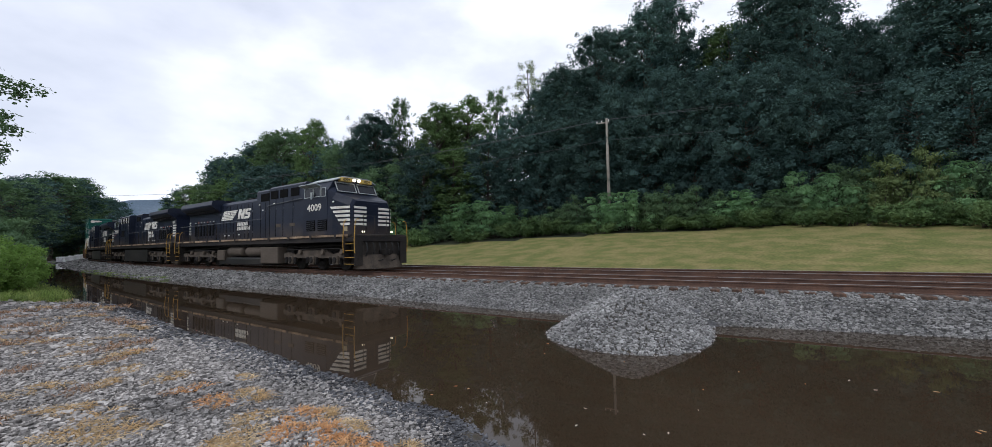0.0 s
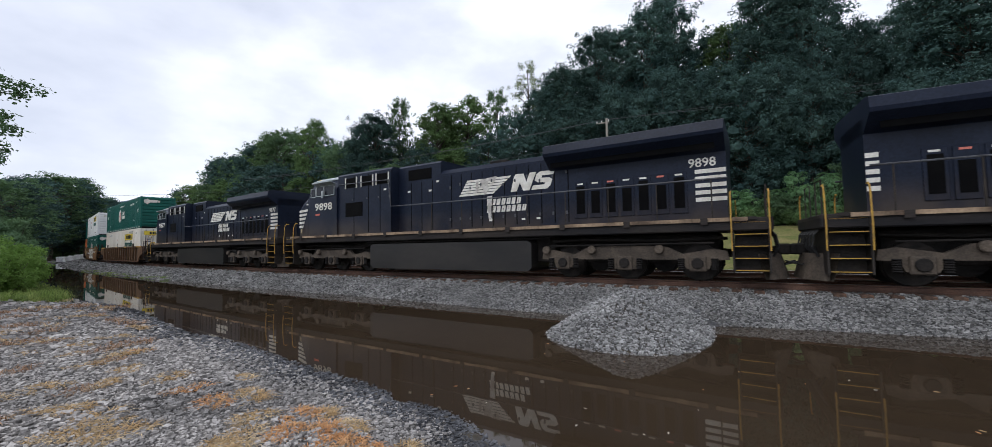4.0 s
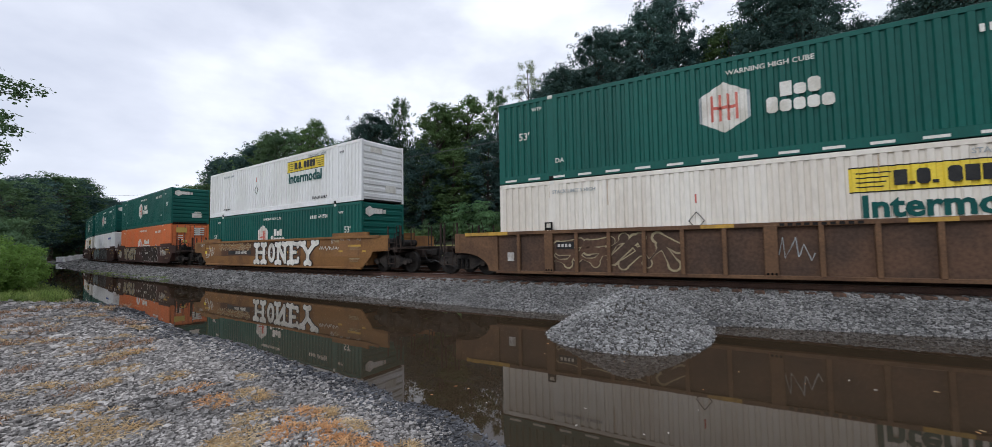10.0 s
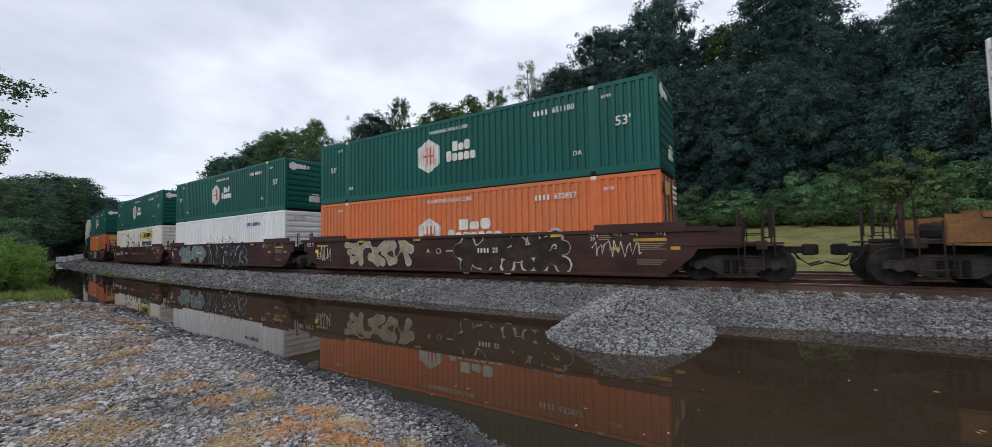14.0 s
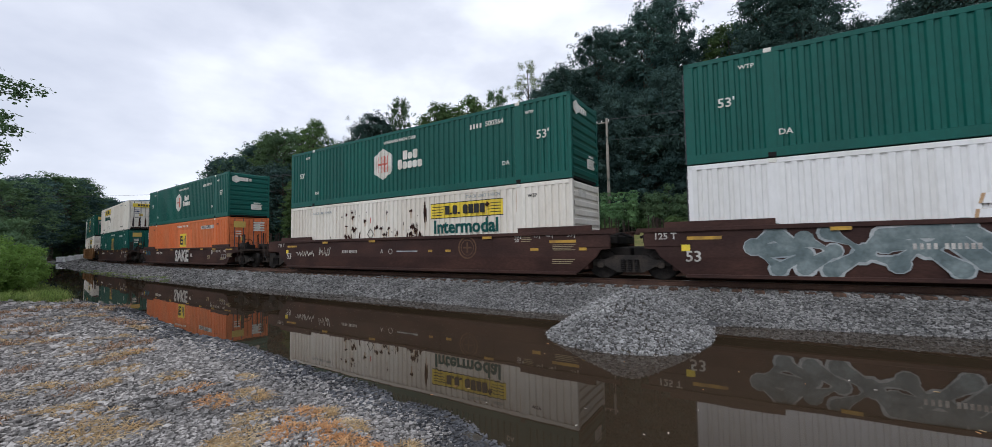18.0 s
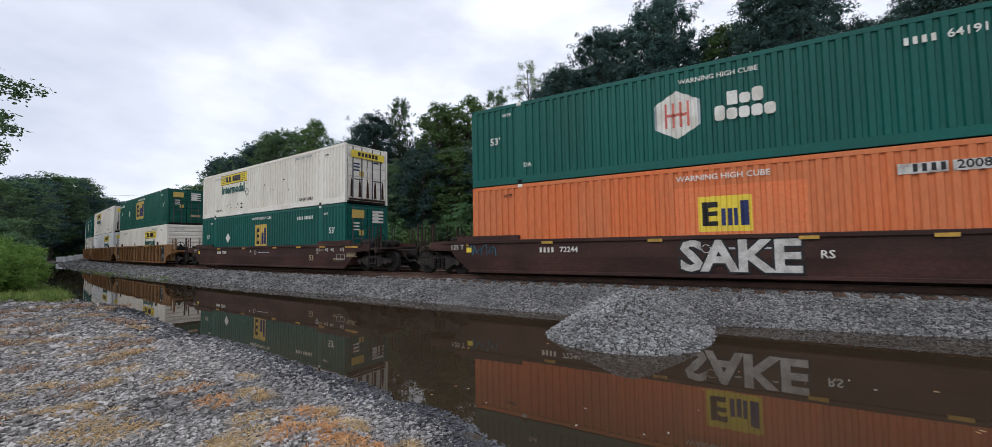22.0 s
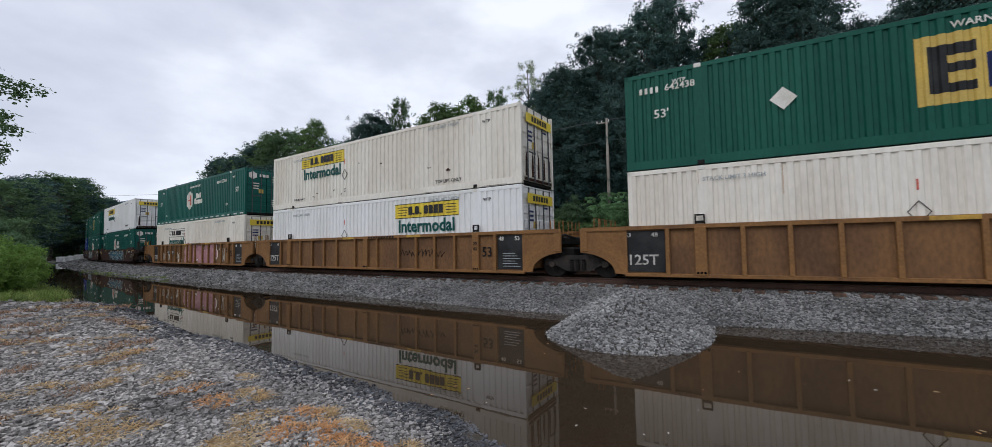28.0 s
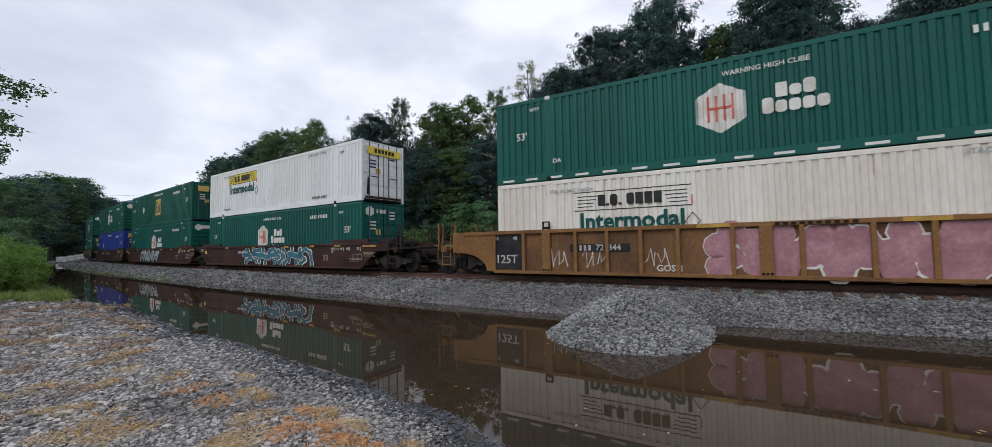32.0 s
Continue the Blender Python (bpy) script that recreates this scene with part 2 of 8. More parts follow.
def shore_far(s):
    return np.interp(s, [-400, -130, -50, -33, -24, -18, -13, -10, -8.3, -6.2, -4.8, -0.6, 0.3, 1.4, 2.4, 3.4, 6, 60], [-4.4, -4.2, -3.8, -3.45, -3.3, -3.2, -3.15, -3.25, -3.36, -3.5, -3.5, -3.5, -3.24, -3.06, -2.95, -2.8, -2.7, -2.6])


def shore_near(s):
    return np.interp(s, [-400, -125, -106, -96, -80, -55, -24, -20, -17, -12.8, -10.3, -8.9, -7.5, -5.3, -4.6, -3.2, -2.8, -2.4, -2.1, 3, 10, 60], [-4.0, -4.0, -4.2, -6.6, -8.2, -9.2, -9.25, -9.25, -8.95, -9.46, -9.75, -9.66, -9.76, -10.04, -10.02, -10.27, -10.27, -10.42, -10.62, -11.6, -12.2, -13])


def height(s, lat):
    """The height of the ground, from the yard over the pond, the track bed and the lawn up to the wooded hill."""
    s, lat = np.broadcast_arrays(np.asarray(s, float), np.asarray(lat, float))
    sf, sn = shore_far(s), shore_near(s)
    z = np.zeros_like(lat)
    bed = np.interp(lat, [-1.75, -1.36, -1.22, -0.8, 5.4, 6.0, 7.2], [-0.285, -0.265, -0.215, -0.185, -0.18, -0.22, -0.42])
    slope = -0.285 + (lat + 1.75) / np.minimum(sf + 1.75, -0.4) * (WATER_Z + 0.285)
    deep = np.maximum(WATER_Z - 0.45 * np.clip((sf - lat) / 0.9, 0, 1.0), -1.25)
    near = WATER_Z + 0.30 * np.clip((sn - lat) / 1.5, 0, 1) ** 0.8 + 0.05 * smooth_step(1.5, 5, sn - lat) - 0.35 * smooth_step(0, 1.3, lat - sn)
    z = np.where(lat >= -1.75, bed, np.where(lat >= sf, slope, np.where(lat > (sf + sn) / 2, deep, near)))
    lawn = -0.42 + 0.163 * (np.maximum(lat, 7.2) - 7.2)
    far = np.clip((-40 - s) / 60, 0, 1)
    hill = 0.36 * np.clip(lat - 25, 0, 60) * (1 - 0.75 * far)
    z = np.where(lat > 7.2, np.minimum(lawn, 2.5) * (1 - 0.5 * far) + hill, z)
    return z


HEAP_S, HEAP_LAT, HEAP_W, HEAP_FRONT, HEAP_BACK = -2.02, -5.0, 1.50, 1.80, 3.6


def pile(s, lat):
    """The heap of stones tipped from the bank into the water: steep in front, running back into the bank."""
    du = (s - HEAP_S) / np.where(s < HEAP_S, HEAP_W * 1.05, HEAP_W)
    dv = (lat - HEAP_LAT) / np.where(lat < HEAP_LAT, HEAP_FRONT, HEAP_BACK)
    r = np.sqrt(np.abs(du) ** 2.3 + np.abs(dv) ** 2.3 + 0.010)
    return 0.20 - 0.965 * np.clip(r, 0, 1.4)


def ground_z(s, lat):
    return np.maximum(height(s, lat), pile(s, lat))


def ground_strip(name, s_list, lat_list, material, jitter=0.0, over=None):
    s, lat = np.meshgrid(np.asarray(s_list, float), np.asarray(lat_list, float), indexing="ij")
    x, y, _ = at(s, lat)
    z = ground_z(s, lat) + (np.random.uniform(-jitter, jitter, s.shape) if jitter else 0)
    v = np.stack([x, y, z], -1).reshape(-1, 3)
    a, b = s.shape
    i = (np.arange(a - 1)[:, None] * b + np.arange(b - 1)[None, :]).ravel()
    f = np.stack([i, i + b, i + b + 1, i + 1], -1)
    return new(name, grid_mesh(name, v, f, material, smooth=True))


S_ALL = np.concatenate([np.arange(-1500, -440, 60), np.arange(-440, -130, 10), np.arange(-130, -30, 2.0), np.arange(-30, 12, 0.4), np.arange(12, 60, 2.0), np.arange(60, 1250, 60)])
LAT_ALL = np.concatenate([[-2500, -1200, -500, -200, -100, -60, -40, -30, -25], np.arange(-22, -13, 0.5), np.arange(-13, -1.7, 0.2), [-1.3, 0, 2, 4, 5.4, 6.0, 7.2], np.arange(8.5, 26, 1.5), np.arange(27, 100, 5), [120, 150, 190, 240]])
ground = ground_strip("ground", S_ALL, LAT_ALL, M["yard"])
for m_ in ("ballast_bed", "lawn", "shaded_floor", "meadow", "mud"):
    ground.data.materials.append(M[m_])
cen = np.empty(len(ground.data.polygons) * 3, np.float32)
ground.data.polygons.foreach_get("center", cen)
nl = len(LAT_ALL) - 1
latc = np.tile((LAT_ALL[1:] + LAT_ALL[:-1]) / 2, len(S_ALL) - 1)
sc = np.repeat((S_ALL[1:] + S_ALL[:-1]) / 2, nl)
kinds = np.zeros(len(latc), np.int32)
kinds[latc > shore_near(sc)] = 5
kinds[latc > shore_far(sc) - 1.0] = 1
kinds[latc > 6.6] = 2
# under the wood: the floor with tree shade painted into its colour
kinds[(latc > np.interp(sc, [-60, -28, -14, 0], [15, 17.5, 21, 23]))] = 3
kinds[(latc < shore_near(sc) - 0.4) & (sc < -20.5) & (sc > -60)] = 4
kinds[(latc < -12) & (sc < -60)] = 4
kinds[(latc < -60)] = 4
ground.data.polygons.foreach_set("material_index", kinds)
tagged(ground, "grey gravel yard, pond bed, mown lawn and wooded slope", "ground", kind="structure")

s_w = np.concatenate([np.arange(-104, -30, 2.0), np.arange(-30, 40, 0.5)])
rows_, cols_ = [], 7
for s_ in s_w:
    far_l, near_l = shore_far(s_) + 1.0, shore_near(s_) - 0.9
    for f_ in (0.0, 0.2, 0.4, 0.6, 0.8, 0.9, 1.0):
        rows_.append((*[float(q_) for q_ in at(s_, far_l * (1 - f_) + near_l * f_)[:2]], WATER_Z))
ii = (np.arange(len(s_w) - 1)[:, None] * cols_ + np.arange(cols_ - 1)[None, :]).ravel()
water = new("water", grid_mesh("water", rows_, np.stack([ii, ii + 1, ii + cols_ + 1, ii + cols_], -1), M["water"], smooth=True))
tagged(water, "still brown muddy flood water beside the track bed", "water", kind="structure")

# ---- rails and ties of two tracks ----
RAIL_OUT = [(-0.076, -0.172), (0.076, -0.172), (0.076, -0.160), (0.012, -0.140), (0.010, -0.050), (0.037, -0.038), (0.037, -0.004), (-0.037, -0.004), (-0.037, -0.038), (-0.010, -0.050), (-0.012, -0.140), (-0.076, -0.160)]
s_r = np.concatenate([np.arange(-420, -100, 6.0), np.arange(-100, 61, 2.0)])
for track_lat in (0.0, 4.0):
    line = empty("railway_track" if track_lat == 0 else "railway_track_behind")
    tagged(line, "rusty steel rails on worn timber ties in grey ballast", "railway track", kind="structure")
    for side in (-0.755, 0.755):
        vs, fs = [], []
        for s_ in s_r:
            for o_, z_ in RAIL_OUT:
                x_, y_, _a = at(s_, track_lat + side + o_)
                vs.append((x_, y_, z_))
        k_ = len(RAIL_OUT)
        for i_ in range(len(s_r) - 1):
            for j_ in range(k_):
                a_, b_ = i_ * k_ + j_, i_ * k_ + (j_ + 1) % k_
                fs.append((a_, b_, b_ + k_, a_ + k_))
        rail = new("rail", grid_mesh("rail", vs, fs, M["rail"]))
        rail.parent = line
        vs = []
        for s_ in s_r:
            for o_, z_ in ((-0.036, -0.004), (-0.03, 0.0), (0.03, 0.0), (0.036, -0.004)):
                x_, y_, _a = at(s_, track_lat + side + o_)
                vs.append((x_, y_, z_))
        fs = [(i_ * 4 + j_, i_ * 4 + j_ + 1, i_ * 4 + j_ + 5, i_ * 4 + j_ + 4) for i_ in range(len(s_r) - 1) for j_ in range(3)]
        head = new("rail_head", grid_mesh("rail_head", vs, fs, M["railhead"]))
        head.parent = rail
    ties = [part("tie", box(-0.115, 0.115, -1.34, 1.34, -0.36, -0.172, 0.014), M["tie"], line).data]
    bpy.data.objects.remove(line.children[-1])
    for i_ in range(150):
        s_ = -62 + i_ * 0.52
        t_ = new("tie", ties[0])
        t_.matrix_world = spot(s_ + random.uniform(-0.02, 0.02), track_lat + random.uniform(-0.07, 0.07), random.uniform(-0.012, 0.006), radians(random.uniform(-1.2, 1.2)))
        t_.parent = line

# ---- loose stones ----


def stone_shapes(n):
    """Rough broken stones of about unit size."""
    out_ = []
    bm = bmesh.new()
    bmesh.ops.create_cube(bm, size=1.25)
    bmesh.ops.triangulate(bm, faces=bm.faces[:])
    base = np.array([v.co for v in bm.verts])
    tri = np.array([[v.index for v in f.verts] for f in bm.faces])
    bm.free()
    for _ in range(n):
        v = base * np.random.uniform(0.68, 1.25, (len(base), 1)) * np.array([1.0, np.random.uniform(0.65, 0.95), np.random.uniform(0.45, 0.7)])
        for _c2 in range(3):
            d = np.random.normal(size=3)
            d /= np.linalg.norm(d)
            h = v @ d
            v = v - np.outer(np.maximum(h - 0.55, 0), d)
        out_.append(v)
    return out_, tri


STONES, STONE_TRI = stone_shapes(14)


def scatter_stones(name, s, lat, size, material, label, lift=0.3, spread=0.35):
    """One mesh of stones lying on the ground at the given places."""
    n = len(s)
    x, y, _ = at(s, lat)
    r = size * np.random.lognormal(0, spread, n)
    r = np.minimum(r, size * 2.2)
    z = ground_z(s, lat) + r * lift * np.random.uniform(0.2, 1.4, n)
    kind = np.random.randint(0, len(STONES), n)
    v = np.stack([STONES[k] for k in range(len(STONES))])[kind] * r[:, None, None]
    a = np.random.uniform(0, math.tau, n)
    t = np.random.normal(0, 0.45, n)
    ct, st, ca, sa = np.cos(t), np.sin(t), np.cos(a), np.sin(a)
    vx, vy, vz = v[..., 0], v[..., 1] * ct[:, None] - v[..., 2] * st[:, None], v[..., 1] * st[:, None] + v[..., 2] * ct[:, None]
    w = np.stack([vx * ca[:, None] - vy * sa[:, None] + x[:, None], vx * sa[:, None] + vy * ca[:, None] + y[:, None], vz + z[:, None]], -1)
    nv = STONES[0].shape[0]
    f = STONE_TRI[None] + (np.arange(n) * nv)[:, None, None]
    return tagged(new(name, grid_mesh(name, w.reshape(-1, 3), f.reshape(-1, 3), material)), label, "gravel", kind="stuff")


def rnd(a, b, n):
    return np.random.uniform(a, b, n)


def to_line(px, py):
    """The line's own measures of places near the camera."""
    s = px.copy()
    for _ in range(4):
        x, y, a = at(s, 0)
        s = s + (px - x) * np.cos(a) + (py - y) * np.sin(a)
    x, y, a = at(s, 0)
    return s, -(px - x) * np.sin(a) + (py - y) * np.cos(a)


def yard_stones(near, far, lo, hi, count, size):
    """Stones over the yard between two distances and two bearings from the pond's corner: dry ones, and dark wet ones along the water."""
    d = np.sqrt(near ** 2 + (far ** 2 - near ** 2) * rnd(0, 1, count))
    a = np.radians(rnd(lo, hi, count))
    s, lat = to_line(d * np.sin(a), d * np.cos(a))
    inside = lat - shore_near(s)
    dry = inside < -0.42 - rnd(-0.32, 0.32, count) * np.clip(d / 4, 0.6, 2)
    wet = ~dry & (inside < 0.16)
    scatter_stones("gravel", s[dry], lat[dry], size, M["stone_yard"], "loose grey crushed stones of the yard")
    scatter_stones("wet_gravel", s[wet], lat[wet], size, M["stone_wet"], "dark wet crushed stones along the water")


yard_stones(1.9, 5.2, -84, -8, 30000, 0.0180)
yard_stones(5.2, 9.5, -86, -45, 24000, 0.0225)
yard_stones(9.5, 16.0, -86, -60, 17000, 0.033)
yard_stones(16.0, 27.0, -86, -68, 10000, 0.05)
# heap and track bed
th_, r_ = rnd(0, math.tau, 23000), np.sqrt(rnd(0, 1, 23000)) * 1.08
hs_ = HEAP_S + HEAP_W * 1.05 * r_ * np.cos(th_)
hl_ = HEAP_LAT + np.where(np.sin(th_) < 0, HEAP_FRONT, HEAP_BACK) * r_ * np.sin(th_)
up_ = (pile(hs_, hl_) > height(hs_, hl_) - 0.02) & (pile(hs_, hl_) > WATER_Z - 0.12)
scatter_stones("stone_heap", hs_[up_], hl_[up_], 0.0245, M["stone_fresh"], "heap of fresh grey ballast stones at the water's edge", lift=0.4)
for s0_, s1_, count_, size_ in ((-9, 6, 38000, 0.0255), (-22, -9, 16000, 0.037), (-50, -22, 15000, 0.056), (-112, -50, 10000, 0.09)):
    s_ = rnd(s0_, s1_, count_)
    l_2 = shore_far(s_) - 0.12 + (-1.22 - shore_far(s_) + 0.12) * rnd(0, 1, count_)
    scatter_stones("ballast", s_, l_2, size_, M["stone"], "grey ballast stones on the bank of the track", lift=0.35)
# stones between the ties
s_ = rnd(-14, 6, 5000)
scatter_stones("ballast", s_, rnd(-1.25, -0.85, 5000), 0.03, M["stone"], "grey ballast stones between the ties", lift=0.1)

# ---- paints of the train ----
M["loco_black"] = mat("loco_black", (0.0085, 0.0125, 0.0255), (0.0135, 0.0185, 0.034), rough=0.36, scale=0.8, fine=18, speck=0.3, spec=0.15, dust=((0.072, 0.054, 0.040), 1.7, 2.6, 0.8))
M["loco_dusty"] = mat("loco_dusty", (0.022, 0.019, 0.017), (0.045, 0.037, 0.030), rough=0.6, scale=1.6, fine=20, speck=0.3, bump=0.2, spec=0.2)
M["loco_dust_side"] = mat("loco_dust_side", (0.012, 0.012, 0.014), (0.045, 0.036, 0.029), rough=0.7, scale=0.7, fine=14, speck=0.3, low=0.35, high=0.75, stretch=(0.4, 1, 2), spec=0.2)
M["dust_stripe"] = mat("dust_stripe", (0.36, 0.26, 0.17), (0.10, 0.07, 0.05), rough=0.8, scale=1.1, fine=18, speck=0.3, low=0.4, high=0.62)
M["white_paint"] = mat("white_paint", (0.72, 0.70, 0.64), (0.58, 0.55, 0.48), rough=0.6, scale=2.5, fine=30, speck=0.12)
M["white_faded"] = mat("white_faded", (0.55, 0.53, 0.49), (0.36, 0.33, 0.30), rough=0.7, scale=3, fine=25, speck=0.25)
M["black_paint"] = mat("black_paint", (0.015, 0.015, 0.016), (0.03, 0.03, 0.03), rough=0.5, scale=2, fine=25, speck=0.2)
M["grille"] = mat("grille", (0.0025, 0.0025, 0.003), (0.004, 0.004, 0.004), rough=0.9, spec=0.1, scale=3, fine=60, speck=0.4)
M["yellow_paint"] = mat("yellow_paint", (0.50, 0.30, 0.055), (0.32, 0.19, 0.05), rough=0.55, scale=3, fine=30, speck=0.15)
M["rust_red"] = mat("rust_red", (0.30, 0.07, 0.03), (0.40, 0.12, 0.05), rough=0.7, scale=3, fine=30)
M["bogie_iron"] = mat("bogie_iron", (0.028, 0.025, 0.023), (0.058, 0.047, 0.039), rough=0.85, scale=2.2, fine=22, speck=0.35, bump=0.3)
M["dark_iron"] = mat("dark_iron", (0.010, 0.009, 0.0085), (0.020, 0.017, 0.015), rough=0.8, scale=2, fine=20, speck=0.35, bump=0.3)
M["grime"] = mat("grime", (0.026, 0.019, 0.016), (0.050, 0.034, 0.026), rough=0.85, scale=2, fine=20, speck=0.35, bump=0.2)
M["loco_bogie"] = mat("loco_bogie", (0.056, 0.046, 0.037), (0.100, 0.080, 0.062), rough=0.85, scale=1.6, fine=20, speck=0.35, bump=0.3, spec=0.2)
M["rail_grey"] = mat("rail_grey", (0.10, 0.105, 0.115), (0.05, 0.05, 0.055), rough=0.5, scale=2, fine=20, speck=0.3)
M["tank_dust"] = mat("tank_dust", (0.070, 0.056, 0.044), (0.092, 0.074, 0.058), rough=0.8, scale=0.9, fine=12, speck=0.12, stretch=(0.3, 1, 1))
M["tank_dark"] = mat("tank_dark", (0.011, 0.0105, 0.0105), (0.024, 0.021, 0.019), rough=0.42, scale=0.7, fine=10, speck=0.15, stretch=(0.4, 1, 1), spec=0.4)
M["orange_pale"] = mat("orange_pale", (0.70, 0.20, 0.075), (0.64, 0.20, 0.08), rough=0.55, scale=0.6, fine=12, speck=0.1)
M["wheel_steel"] = mat("wheel_steel", (0.015, 0.013, 0.012), (0.032, 0.027, 0.023), rough=0.6, metal=0.2, scale=4, fine=25, speck=0.3)
M["tread"] = mat("tread", (0.40, 0.39, 0.38), (0.30, 0.28, 0.26), rough=0.3, metal=1.0, scale=4, fine=30)
M["green"] = mat("green", (0.001, 0.095, 0.074), (0.002, 0.080, 0.063), rough=0.5, spec=0.3, scale=0.5, fine=14, speck=0.12, stretch=(1, 1, 0.35))
M["green_faded"] = mat("green_faded", (0.004, 0.072, 0.050), (0.008, 0.092, 0.062), rough=0.55, scale=0.5, fine=14, speck=0.15, stretch=(1, 1, 0.35))
M["orange"] = mat("orange", (0.64, 0.165, 0.054), (0.57, 0.175, 0.068), rough=0.55, scale=0.6, fine=12, speck=0.12, stretch=(1, 1, 0.3))
M["white"] = mat("white", (0.80, 0.80, 0.79), (0.73, 0.725, 0.70), rough=0.5, scale=0.6, fine=10, speck=0.06, stretch=(1, 1, 0.3))
M["cream"] = mat("cream", (0.78, 0.74, 0.66), (0.69, 0.635, 0.55), rough=0.55, scale=0.6, fine=10, speck=0.08, stretch=(1, 1, 0.3))
M["blue"] = mat("blue", (0.02, 0.05, 0.26), (0.03, 0.07, 0.32), rough=0.5, scale=0.6, fine=12, speck=0.12)
M["logo_red"] = mat("logo_red", (0.55, 0.13, 0.10), (0.62, 0.20, 0.15), rough=0.6, scale=3, fine=30)
M["sign_yellow"] = mat("sign_yellow", (0.78, 0.60, 0.06), (0.72, 0.54, 0.07), rough=0.5, scale=1.5, fine=25, speck=0.1)
M["gold"] = mat("gold", (0.60, 0.42, 0.10), (0.52, 0.37, 0.10), rough=0.5, scale=1.5, fine=25, speck=0.1)
M["teal"] = mat("teal", (0.002, 0.065, 0.058), (0.003, 0.08, 0.07), rough=0.5, scale=2, fine=25)
M["navy"] = mat("navy", (0.02, 0.03, 0.10), (0.03, 0.04, 0.13), rough=0.5, scale=2, fine=25)
M["maroon"] = mat("maroon", (0.036, 0.017, 0.014), (0.062, 0.029, 0.022), rough=0.65, scale=0.9, fine=16, speck=0.25, bump=0.1, stretch=(0.6, 1, 1.4))
M["brown_car"] = mat("brown_car", (0.105, 0.055, 0.032), (0.17, 0.085, 0.045), rough=0.75, scale=1.1, fine=14, speck=0.3, bump=0.15, stretch=(0.7, 1, 1.6))
M["ochre"] = mat("ochre", (0.225, 0.112, 0.040), (0.13, 0.065, 0.030), rough=0.7, scale=0.8, fine=14, speck=0.22, bump=0.12, low=0.45, high=0.7)
M["ochre_dark"] = mat("ochre_dark", (0.235, 0.12, 0.05), (0.13, 0.072, 0.040), rough=0.75, scale=0.8, fine=14, speck=0.25, bump=0.12, low=0.45, high=0.7)
M["brown_patch"] = mat("brown_patch", (0.135, 0.068, 0.034), (0.085, 0.044, 0.026), rough=0.75, scale=0.8, fine=14, speck=0.25, bump=0.1)
M["brown_panel"] = mat("brown_panel", (0.066, 0.042, 0.030), (0.105, 0.060, 0.038), rough=0.75, scale=0.9, fine=12, speck=0.3, bump=0.12)
M["brown_trim"] = mat("brown_trim", (0.14, 0.078, 0.042), (0.09, 0.05, 0.03), rough=0.75, scale=1.2, fine=14, speck=0.25, bump=0.15)
M["ochre_panel"] = mat("ochre_panel", (0.19, 0.098, 0.042), (0.115, 0.060, 0.031), rough=0.75, scale=0.7, fine=12, speck=0.25, bump=0.12, stretch=(1, 1, 0.5))
M["rust"] = mat("rust", (0.055, 0.022, 0.014), (0.022, 0.012, 0.010), rough=0.9, scale=6, fine=30, speck=0.4)
M["rust_drip"] = mat("rust_drip", (0.46, 0.30, 0.17), (0.55, 0.42, 0.28), rough=0.8, scale=4, fine=30, speck=0.2)
M["spray_silver"] = mat("spray_silver", (0.40, 0.42, 0.42), (0.25, 0.29, 0.30), rough=0.5, scale=2, fine=12, speck=0.2)
M["spray_slate"] = mat("spray_slate", (0.19, 0.235, 0.235), (0.11, 0.145, 0.15), rough=0.6, scale=2, fine=12, speck=0.2)
M["spray_pink"] = mat("spray_pink", (0.42, 0.22, 0.24), (0.33, 0.16, 0.18), rough=0.6, scale=2, fine=12, speck=0.2)
M["spray_teal"] = mat("spray_teal", (0.05, 0.17, 0.22), (0.03, 0.11, 0.16), rough=0.6, scale=2, fine=12, speck=0.2)
M["spray_tan"] = mat("spray_tan", (0.36, 0.30, 0.18), (0.27, 0.22, 0.14), rough=0.6, scale=2, fine=12, speck=0.2)
M["cab_glass"] = mat("cab_glass", (0.015, 0.018, 0.022), rough=0.04, scale=1)
M["lamp_lit"] = mat("lamp_lit", (1.0, 0.9, 0.7))
lamp_b = M["lamp_lit"].node_tree.nodes["Principled BSDF"]
lamp_b.inputs["Emission Color"].default_value, lamp_b.inputs["Emission Strength"].default_value = (1.0, 0.86, 0.62, 1), 1.7

# ---- writing ----
LETTERS = {}


def letters(text, size, material):
    """A mesh of flat letters, their middle at the origin, standing in x and z and facing the near side."""
    key = (text, size, material.name)
    if key not in LETTERS:
        cu = bpy.data.curves.new("writing", "FONT")
        cu.offset = (0.03 if text == "Intermodal" else 0.014) * size
        cu.body, cu.size, cu.align_x, cu.align_y, cu.extrude, cu.resolution_u = text, size, "CENTER", "CENTER", 0.003, 2
        ob = new("writing", cu)
        me = bpy.data.meshes.new_from_object(ob.evaluated_get(bpy.context.evaluated_depsgraph_get()))
        me.transform(Matrix.Rotation(math.pi / 2, 4, "X"))
        me.materials.clear()
        me.materials.append(material)
        bpy.data.objects.remove(ob)
        LETTERS[key] = me
    return LETTERS[key]


def write(parent, text, x, y, z, size, material, stretch=1.0, turn=0.0):
    ob = new("lettering", letters(text, size, material))
    ob.parent = parent
    ob.matrix_local = pose(x, y, z, 0, 0, turn) @ Matrix.Diagonal((stretch, 1, 1, 1))
    return ob


